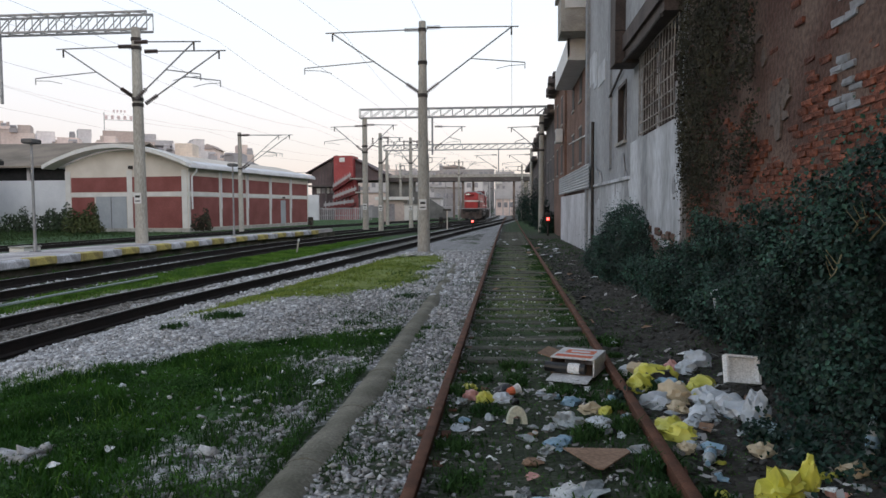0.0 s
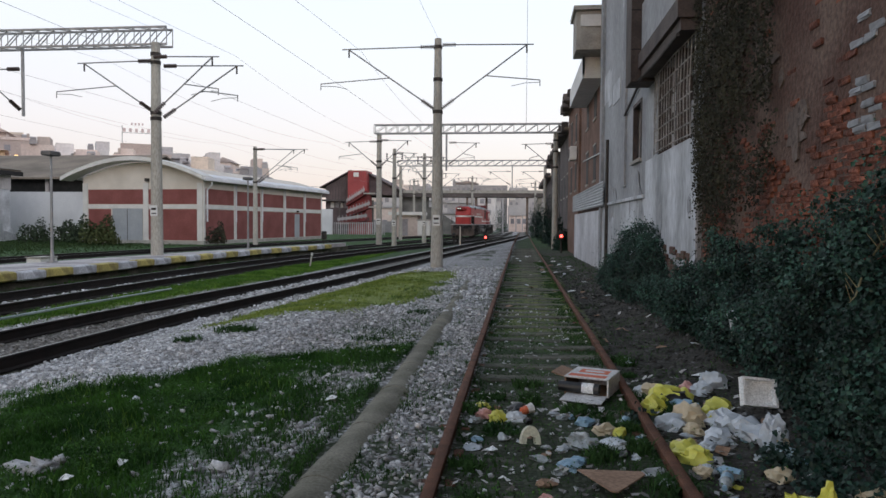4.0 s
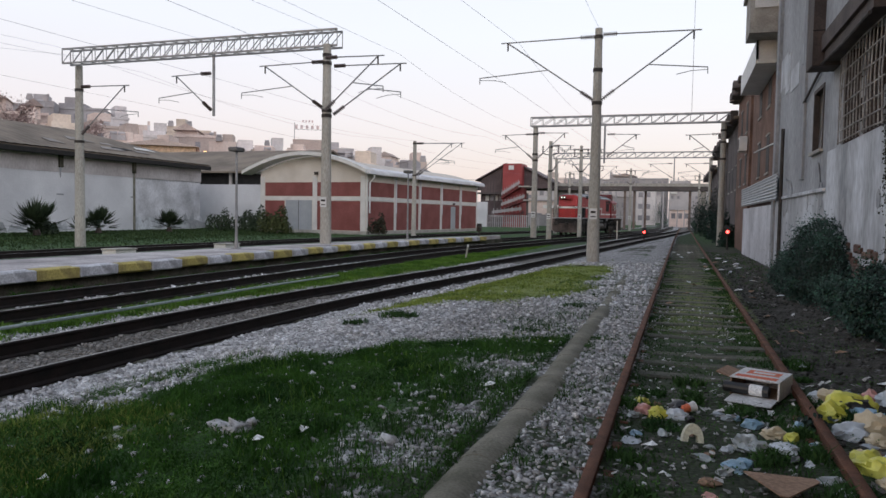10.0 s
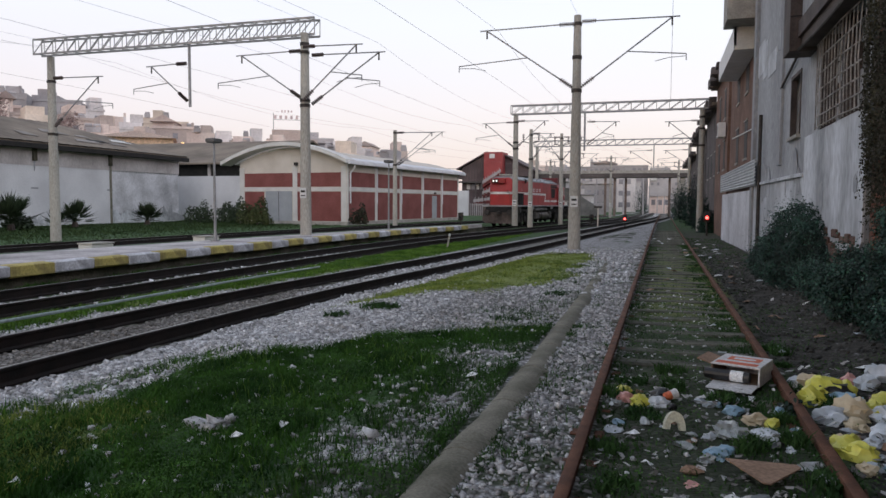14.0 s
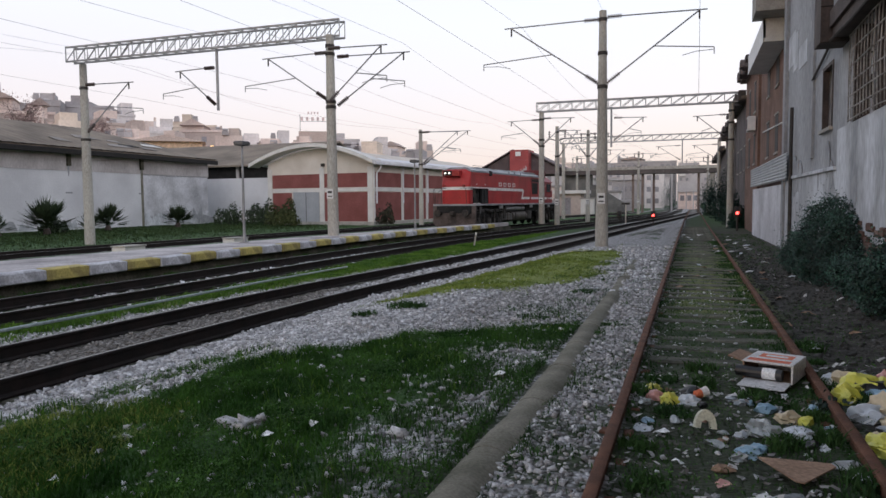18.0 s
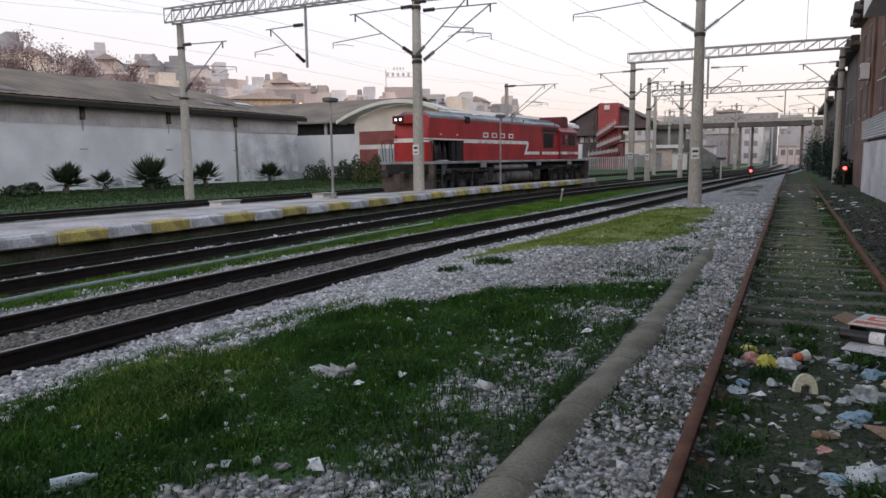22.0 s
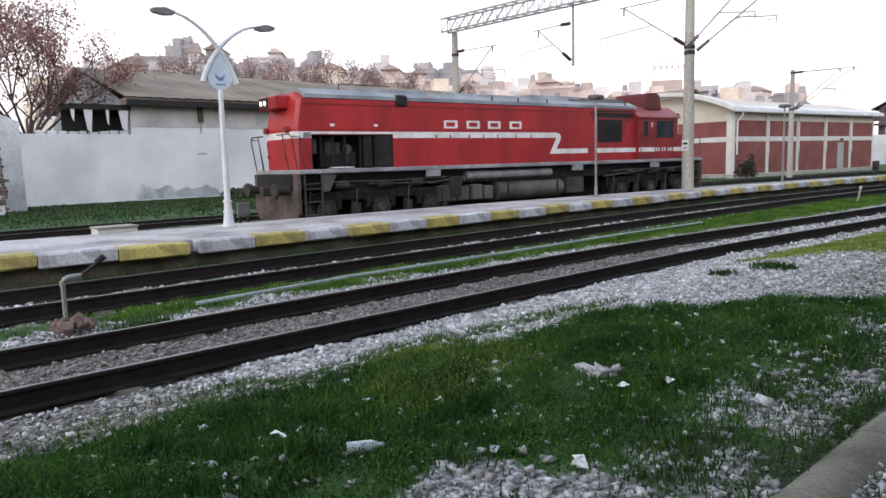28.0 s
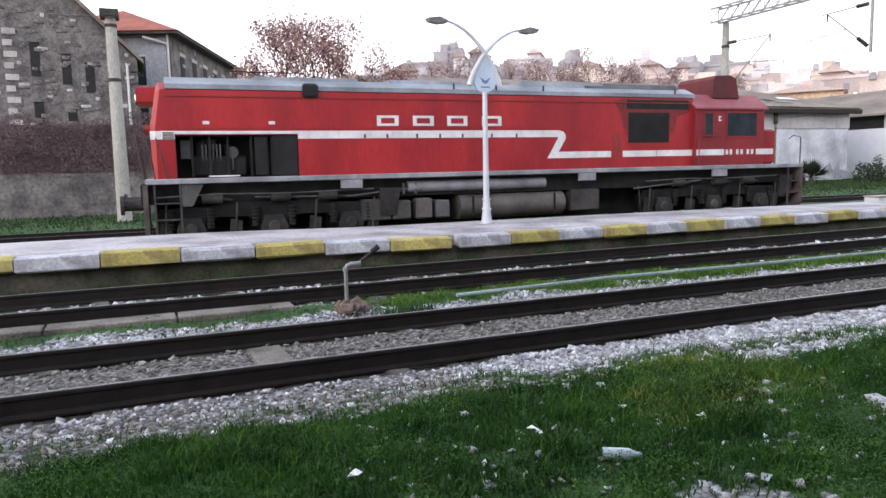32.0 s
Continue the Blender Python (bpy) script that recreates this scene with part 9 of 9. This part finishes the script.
M["clear"] = mat("cloudy_clear_plastic", (0.26, 0.29, 0.3), (0.46, 0.49, 0.5), 4, 30, 0.25, 0, 0.05)


def crumple(name, x, y, sx, sy, sz, material, label, category, seed, group="", rough=0.32, sub=3, ears=0):
    small = 0.95 if name == "plastic_bag" else 0.78 if name == "wrapper" else 1.0
    sx, sy, sz = sx * small, sy * small, sz * small
    bm = bmesh.new()
    bmesh.ops.create_icosphere(bm, subdivisions=sub, radius=1.0)
    o = Vector((seed * 3.7, seed * 1.9, seed * 5.3))
    for v in bm.verts:
        d = v.co.normalized()
        k = 1 + rough * 1.5 * noise.noise(d * 1.9 + o) + rough * 1.3 * abs(noise.noise(d * 4.1 + o)) - rough * 1.1 * abs(noise.noise(d * 7.3 + o))
        if ears:
            k += ears * max(0, d.z - 0.35) * abs(noise.noise(Vector((d.x * 3, d.y * 3, seed))) * 3)
        v.co = Vector((d.x * sx * k, d.y * sy * k, max(d.z * sz * k, -sz * 0.45)))
    me = bpy.data.meshes.new(name)
    bm.to_mesh(me)
    bm.free()
    me.materials.append(material)
    me.shade_smooth()
    me.set_sharp_from_angle(angle=radians(38))
    z = float(height_at(x, y)) + sz * 0.42
    return solo(name, me, None, label, category, group, m=pose(x, y, z, 0, 0, seed * 77 % 360))


BAGS_HEAP = [
    (1.22, 6.7, 0.17, 0.15, 0.12, "yellow"), (1.05, 6.38, 0.12, 0.11, 0.1, "yellow"), (1.6, 6.4, 0.13, 0.11, 0.09, "yellow"), (1.09, 5.02, 0.12, 0.1, 0.08, "yellow"), (1.38, 6.75, 0.1, 0.1, 0.09, "yellow"),
    (1.28, 6.02, 0.16, 0.14, 0.12, "beige"), (1.1, 5.9, 0.14, 0.12, 0.09, "white"), (1.37, 5.52, 0.13, 0.1, 0.07, "white"), (1.78, 7.25, 0.15, 0.12, 0.1, "white"), (1.62, 7.0, 0.11, 0.1, 0.08, "white"),
    (1.25, 5.75, 0.09, 0.08, 0.06, "beige"), (1.68, 5.32, 0.085, 0.085, 0.15, "white"), (1.24, 5.3, 0.07, 0.06, 0.05, "white"), (1.05, 6.95, 0.09, 0.07, 0.06, "white"), (1.5, 7.1, 0.08, 0.07, 0.07, "pink"),
]
BAGS_TRACK = [
    (-0.4, 6.0, 0.07, 0.06, 0.06, "pink"), (-0.28, 5.9, 0.08, 0.07, 0.07, "yellow"), (-0.43, 6.18, 0.07, 0.07, 0.06, "yellow"), (-0.14, 5.88, 0.09, 0.07, 0.06, "white"), (-0.12, 6.12, 0.11, 0.09, 0.07, "black"),
    (0.55, 5.62, 0.09, 0.08, 0.06, "beige"), (0.66, 5.6, 0.07, 0.06, 0.05, "yellow"), (0.58, 5.28, 0.11, 0.08, 0.05, "white"), (0.22, 4.84, 0.08, 0.07, 0.05, "blue"), (0.3, 4.98, 0.06, 0.05, 0.04, "blue"),
    (0.42, 5.9, 0.08, 0.06, 0.05, "blue"), (0.78, 6.0, 0.05, 0.05, 0.04, "blue"), (1.55, 4.75, 0.08, 0.07, 0.06, "beige"), (1.06, 4.72, 0.07, 0.06, 0.05, "beige"), (1.9, 4.3, 0.09, 0.07, 0.06, "beige"), (1.72, 6.0, 0.08, 0.06, 0.05, "black"),
]
WORDS = {"yellow": "crumpled yellow plastic bag", "white": "crumpled white plastic bag", "beige": "crumpled beige plastic bag", "blue": "scrunched pale blue plastic", "black": "torn black plastic bag", "pink": "scrunched pinkish wrapper"}
for i, (x, y, sx, sy, sz, c) in enumerate(BAGS_HEAP + BAGS_TRACK):
    where = " among rubbish beside the siding" if x > 0.9 else " between the siding rails"
    crumple("plastic_bag", x, y, sx, sy, sz, M["bag_" + c], WORDS[c] + where, "plastic bag", i + 1, "rubbish bags", 0.27)
crumple("plastic_bag", 1.42, 4.08, 0.16, 0.11, 0.085, M["bag_yellow"], "large yellow plastic bag with upright flaps, on the ground", "plastic bag", 71, "rubbish bags", 0.4, 3, 0.9)
crumple("plastic_bag", 1.6, 4.16, 0.055, 0.045, 0.13, M["bag_yellow"], "upright flap of a yellow plastic bag", "plastic bag", 72, "rubbish bags", 0.3)
crumple("plastic_sheet", 0.28, 3.97, 0.2, 0.12, 0.03, M["clear"], "flattened cloudy clear plastic sheet", "plastic sheet", 31, "", 0.5)
arch = [(0.075 * math.cos(a), 0.13 * math.sin(a)) for a in (k * math.pi / 10 for k in range(11))] + [(-0.035, 0.0), (-0.03, 0.045), (0.0, 0.06), (0.03, 0.045), (0.035, 0.0)]
mould = thing("foam_mould", "pale yellowish arched foam mould standing on edge", "foam", m=pose(-0.03, 5.22, 0.02, -14, 4, 12))
part("body", Shape().prism(arch, -0.03, 0.035), M["foam_cream"], mould)
crumple("plastic_bag", 1.74, 5.42, 0.1, 0.09, 0.17, M["bag_white"], "tall puffed white plastic bag at the ivy's edge", "plastic bag", 91, "rubbish bags", 0.2)
crumple("plastic_sheet", 1.72, 5.12, 0.1, 0.07, 0.06, M["bluish"], "crumpled bluish clear plastic at the ivy's edge", "plastic sheet", 92, "", 0.4)
crumple("plastic_sheet", 0.34, 5.24, 0.1, 0.07, 0.07, M["clear"], "crumpled pale plastic tub lid", "plastic sheet", 35, "", 0.45)

for i in range(16):
    x, y, k = 1.02 + 0.75 * ((i * 0.618) % 1), 5.0 + 2.1 * ((i * 0.382 + 0.1) % 1), 0.075 + 0.045 * ((i * 0.27) % 1)
    c = ("beige", "yellow", "beige", "white", "blue", "yellow", "white", "black")[i % 8]
    crumple("plastic_bag", x, y, k * 1.25, k, k * 0.8, M["bag_" + c], WORDS[c] + " among rubbish beside the siding", "plastic bag", i + 301, "rubbish bags", 0.3)

# many smaller pieces heaped between the larger ones
g_r = random.Random(17)
for i in range(95):
    if i % 2:
        x, y = g_r.uniform(0.98, 1.85), g_r.uniform(4.0, 7.3)
    else:
        x, y = g_r.uniform(-0.5, 0.82), g_r.choice((g_r.uniform(3.6, 6.4), g_r.uniform(5.0, 6.2)))
    c = g_r.choice(("white", "clear", "white", "blue", "card", "clear", "clear", "yellow" if i % 2 else "clear", "black", "pink" if i % 4 == 1 else "black"))
    k = g_r.uniform(0.028, 0.06)
    where = " among rubbish beside the siding" if x > 0.9 else " between the siding rails"
    lab = {"clear": "scrunched cloudy clear plastic", "card": "torn brown cardboard"}.get(c) or WORDS[c]
    crumple("wrapper", x, y, k * g_r.uniform(0.9, 1.7), k * g_r.uniform(0.7, 1.2), k * g_r.uniform(0.5, 0.9), M[c] if c in ("clear", "card") else M["bag_" + c], "small " + lab + where, "wrapper", i + 101, "small wrappers", 0.5, 2)

# carton on the sleepers
box = thing("carton", "open white printed carton with red lettering strip, lying between rails", "carton", m=pose(0.5, 6.72, 0.03, 0, 0, -20))
part("top", Shape().box(-0.2, -0.02, 0.155, 0.22, 0.46, 0.17, bevel=0.004), M["carton"], box)
part("side", Shape().box(0.205, -0.02, 0.0, 0.22, 0.46, 0.155), M["carton"], box)
part("side", Shape().box(-0.2, 0.0, 0.0, -0.185, 0.46, 0.155), M["card"], box)
part("back", Shape().box(-0.185, 0.445, 0.0, 0.205, 0.46, 0.155), M["carton"], box)
part("bottom", Shape().box(-0.185, -0.02, 0.0, 0.205, 0.445, 0.012), M["card"], box)
part("red_print", Shape().box(-0.17, 0.02, 0.1705, 0.18, 0.12, 0.172), M["orange"], box)
part("red_print", Shape().box(-0.12, 0.2, 0.1705, 0.16, 0.36, 0.172), M["orange"], box)
part("white_print", Shape().box(-0.07, 0.245, 0.1722, 0.11, 0.315, 0.173), M["carton"], box)
part("flap", Shape().box(-0.17, -0.26, 0.0, 0.21, -0.02, 0.008, m=pose(0, 0, 0.01, 4, 0, 0)), M["carton"], box, "pale dirty carton flap")
part("side_flap", Shape().box(-0.38, 0.1, 0.03, -0.2, 0.44, 0.04, m=pose(0, 0, 0.04, 0, 14, 0)), M["card"], box, "brown cardboard flap")
part("bottle", Shape().tube((-0.24, -0.03, 0.075), (0.14, -0.03, 0.075), 0.048, n=14), M["bag_black"], box)
part("bottle_tag", Shape().tube((-0.02, -0.03, 0.075), (0.09, -0.03, 0.075), 0.0495, n=14), M["foam"], box)
flat = thing("cardboard_sheet", "flat torn sheet of brown cardboard between the rails", "cardboard")
part("sheet", Shape().prism([(0.26, 4.62), (0.66, 4.63), (0.68, 4.58), (0.47, 4.26), (0.43, 4.27)], 0.05, 0.058, "z"), M["card"], flat)
tray = thing("foam_tray", "white foam box tilted against the ivy", "foam box", m=pose(1.88, 6.28, 0.2, 68, 6, 10))
part("base", Shape().box(-0.15, -0.12, 0.0, 0.15, 0.12, 0.02, bevel=0.008), M["foam"], tray)
for x0, y0, x1, y1 in ((-0.15, -0.12, 0.15, -0.1), (-0.15, 0.1, 0.15, 0.12), (-0.15, -0.1, -0.13, 0.1), (0.13, -0.1, 0.15, 0.1)):
    part("side", Shape().box(x0, y0, 0.02, x1, y1, 0.08), M["foam"], tray)


def bottle(x, y, turn, material, label, cap="bag_blue", r=0.038, L=0.24, lie=True, band=None):
    z = float(height_at(x, y)) + r + 0.005
    ob = thing("plastic_bottle", label, "bottle", group="plastic bottles", m=pose(x, y, z, 0, 90 if lie else 12, turn))
    part("body", Shape().tube((0, 0, 0), (0, 0, L * 0.66), r, n=14).tube((0, 0, L * 0.66), (0, 0, L * 0.86), r, r * 0.4, 14).tube((0, 0, L * 0.86), (0, 0, L * 0.92), r * 0.4, n=10), M[material], ob)
    part("cap", Shape().tube((0, 0, L * 0.92), (0, 0, L), r * 0.45, n=10), M[cap], ob)
    if band:
        part("sleeve", Shape().tube((0, 0, L * 0.2), (0, 0, L * 0.5), r + 0.002, n=14), M[band], ob)


bottle(-3.36, 2.1, 60, "bluish", "empty bluish plastic bottle lying in grass", L=0.21, r=0.034)
bottle(1.2, 4.66, 250, "clear", "clear water bottle with blue sleeve among rubbish", band="bag_blue")
bottle(1.3, 4.72, 140, "bag_blue", "small blue plastic bottle among rubbish", cap="foam", L=0.18)
bottle(2.05, 4.4, 60, "clear", "clear bottle at the ivy's edge", band="bag_blue", lie=False)
can = thing("paper_cup", "red and white paper cup lying between the rails", "cup", m=pose(-0.05, 5.98, 0.07, 0, 80, 35))
part("cup", Shape().tube((0, 0, -0.05), (0, 0, 0.0), 0.03, 0.036, 14), M["orange"], can)
part("sleeve", Shape().tube((0, 0, 0.0), (0, 0, 0.05), 0.036, 0.042, 14), M["carton"], can)
part("rim", Shape().tube((0, 0, 0.05), (0, 0, 0.056), 0.045, n=14), M["foam"], can)


def litter(x, y, w, d, material, label, turn, tilt=8):
    z = float(height_at(x, y)) + 0.035
    ob = thing("litter", label, "litter", group="scattered litter", m=pose(x, y, z, tilt, -tilt * 0.6, turn))
    part("scrap", Shape().add([(-w, -d, 0), (w, -d * 0.8, 0.012), (w * 0.9, d, 0), (-w * 0.2, d * 0.9, 0.02), (-w, d * 0.7, 0), (-w, -d, -0.004), (w, -d * 0.8, 0.008), (w * 0.9, d, -0.004), (-w * 0.2, d * 0.9, 0.016), (-w, d * 0.7, -0.004)],
                              [(0, 1, 2, 3, 4), (9, 8, 7, 6, 5), (0, 1, 6, 5), (1, 2, 7, 6), (2, 3, 8, 7), (3, 4, 9, 8), (4, 0, 5, 9)]), M[material], ob)


for i, (x, y, w, d, mt) in enumerate(((-2.88, 4.1, 0.045, 0.03, "foam"), (-2.71, 4.44, 0.03, 0.03, "foam"), (-2.35, 2.88, 0.06, 0.035, "foam"), (-3.87, 1.97, 0.05, 0.03, "foam"), (-3.96, 2.7, 0.03, 0.03, "bag_white"),
                                      (-3.64, 3.05, 0.03, 0.025, "foam"), (-3.75, 0.8, 0.035, 0.025, "foam"), (-2.8, 2.7, 0.03, 0.025, "bag_white"), (-3.68, 23.1, 0.35, 0.15, "bag_white"), (-3.3, 23.3, 0.25, 0.12, "foam"),
                                      (-0.31, 5.1, 0.05, 0.03, "foam"), (0.05, 4.2, 0.04, 0.03, "bag_pink"), (0.6, 6.3, 0.05, 0.03, "foam"), (-0.2, 4.5, 0.03, 0.03, "foam"), (1.66, 4.06, 0.04, 0.05, "foam"), (0.2, 6.2, 0.05, 0.03, "carton"), (-1.8, 6.28, 0.05, 0.04, "foam"), (1.3, 5.15, 0.06, 0.05, "card"))):
    litter(x, y, w, d, mt, "small scrap of pale litter on the ground", i * 67 % 360, 10)


def scraps(n, x0, x1, y0, y1, size, label, seed):
    g = np.random.default_rng(seed)
    x, y = g.uniform(x0, x1, n), g.uniform(y0, y1, n)
    keep = g.uniform(0, 1, n) < 0.35 + 0.65 * smooth(-0.3, 0.5, wob(x, y, 2.0, 0.9))
    x, y = x[keep], y[keep]
    n = len(x)
    s = g.uniform(size[0], size[1], n)[:, None]
    a = g.uniform(0, 2 * np.pi, n)
    t = np.stack([np.cos(a), np.sin(a), g.uniform(-0.5, 0.5, n)], -1)
    b = np.stack([-np.sin(a), np.cos(a), g.uniform(-0.5, 0.5, n)], -1)
    p = np.stack([x, y, height_at(x, y) + g.uniform(0.02, 0.06, n)], -1)
    v = np.stack([p - t * s - b * s * 0.5, p + t * s - b * s * 0.3, p + t * s * 0.8 + b * s * 0.6, p - t * s * 0.7 + b * s * 0.5], 1).reshape(-1, 3)
    f = np.arange(n * 4).reshape(-1, 4)
    tagged(new("scraps", from_arrays("scraps", v, f, M["scrap"])), label, "litter", kind="stuff")


scraps(420, -0.58, 0.85, 3.2, 7.2, (0.012, 0.035), "mixed small scraps trodden into the track", 1)
scraps(420, 0.95, 2.0, 3.4, 7.6, (0.015, 0.045), "mixed small scraps among the bags", 2)
scraps(160, 0.95, 2.3, 7.6, 24, (0.02, 0.06), "pale scraps strewn beside the siding", 3)
scraps(110, -3.0, -0.7, 1.5, 9, (0.008, 0.02), "tiny pale scraps in the gravel", 4)
scraps(90, -0.5, 0.8, 7.5, 40, (0.02, 0.06), "pale scraps along the siding", 5)

g_l = random.Random(33)
for i in range(46):
    x, y = (g_l.uniform(1.0, 2.1), g_l.uniform(7.5, 34)) if i < 30 else (g_l.uniform(-0.5, 0.75), g_l.uniform(7, 36))
    k = 0.035 + 0.0022 * y
    litter(x, y, k * g_l.uniform(0.7, 1.4), k * g_l.uniform(0.4, 0.9), g_l.choice(("foam", "bag_white", "carton", "card", "clear")), "pale scrap of litter strewn along the siding", g_l.uniform(0, 360), 9)


rag = thing("rag", "torn white rag caught in the ivy", "rag")
part("cloth", Shape().prism([(2.05, 0.7), (2.14, 0.73), (2.17, 0.63), (2.12, 0.58), (2.15, 0.47), (2.11, 0.46), (2.09, 0.6)], 7.8, 7.815), M["bag_white"], rag)


# ---- bricks of the ruined wall ----
def build_bricks():
    ruin = bpy.data.objects["brick_wall"]
    g = random.Random(9)
    shapes = []
    for k in range(9):
        s = Shape().box(-0.04, -0.106, -0.0305, 0.0, 0.106, 0.0305, bevel=0.011)
        s.v = [(x + g.uniform(-0.004, 0.012), y + g.uniform(-0.012, 0.012), z + g.uniform(-0.008, 0.008)) for x, y, z in s.v]
        shapes.append(s)
    meshes = [s.mesh("brick", M["brick"]) for s in shapes]
    rest = Shape()
    grey = Shape()
    count = 0
    z, row = 0.9, 0
    while z < 7.0:
        y = 2.6 + (0.11 if row % 2 else 0.0)
        while y < 11.2:
            n = noise.noise(Vector((y * 0.45, z * 0.6, 3.1))) + 0.5 * noise.noise(Vector((y * 1.7, z * 2.0, 7.7)))
            plaster = smooth(2.35, 3.0, z + 0.5 * n + (0.5 if 7.0 < y < 8.3 else 0.0)) * 0.85 + (0.4 if 8.6 < y < 10.2 else 0.0)
            if g.random() > plaster + 0.06 and n > -0.42:
                x = 2.682 + g.uniform(-0.012, 0.016) + 0.02 * n
                k = g.randrange(9)
                near = 5.4 < y < 8.4 and 1.4 < z < 2.9
                if 5.95 < y < 6.45 and z > 2.4:
                    grey.add([(a + x, b + y, c + z) for a, b, c in shapes[k].v], shapes[k].f)
                elif near and count < 300:
                    part("brick", meshes[k], None, ruin, m=pose(x, y, z, g.uniform(-2, 2), 0, g.uniform(-3, 3)))
                    count += 1
                else:
                    rest.add([(a + x, b + y, c + z) for a, b, c in shapes[k].v], shapes[k].f)
            y += 0.222
        z += 0.066
        row += 1
    ob = part("brick_rest", rest, M["brick_rest"], ruin)
    tagged(ob, "old red bricks", kind="stuff")
    ob = part("grey_brick_rest", grey, M["wall_grey"], ruin)
    tagged(ob, "grey plastered bricks", kind="stuff")
    # rough plaster left on the upper wall
    pl = Shape()
    for i in range(520):
        y, zz = g.uniform(3.5, 11.2), g.uniform(2.3, 7.5)
        m = noise.noise(Vector((y * 0.5, zz * 0.45, 9.3)))
        if m < (-0.05 if zz > 3.1 else 0.22) or (7.2 < y < 8.3 and zz < 4.2 and m < 0.3):
            continue
        w, h = g.uniform(0.07, 0.3), g.uniform(0.06, 0.3)
        pts = []
        for j in range(11):
            a = 2 * math.pi * j / 11
            r = g.uniform(0.55, 1.0)
            pts.append((y + w * r * math.cos(a), zz + h * r * math.sin(a)))
        pl.prism(pts, 2.628 + g.uniform(0, 0.018), 2.67, "x")
    tagged(part("plaster_remains", pl, M["oldplaster"], ruin), "remains of dull grey-brown plaster", kind="stuff")


M["brick_rest"] = mat("old_red_brick_rest", (0.12, 0.042, 0.028), (0.26, 0.09, 0.052), 2.0, 30, 0.95, 0, 0.9, 0.35, island=0.35)
M["oldplaster"] = mat("dull_old_plaster", (0.1, 0.068, 0.056), (0.2, 0.165, 0.145), 0.9, 14, 0.95, 0, 1.0, 0.35)
build_bricks()


motions()
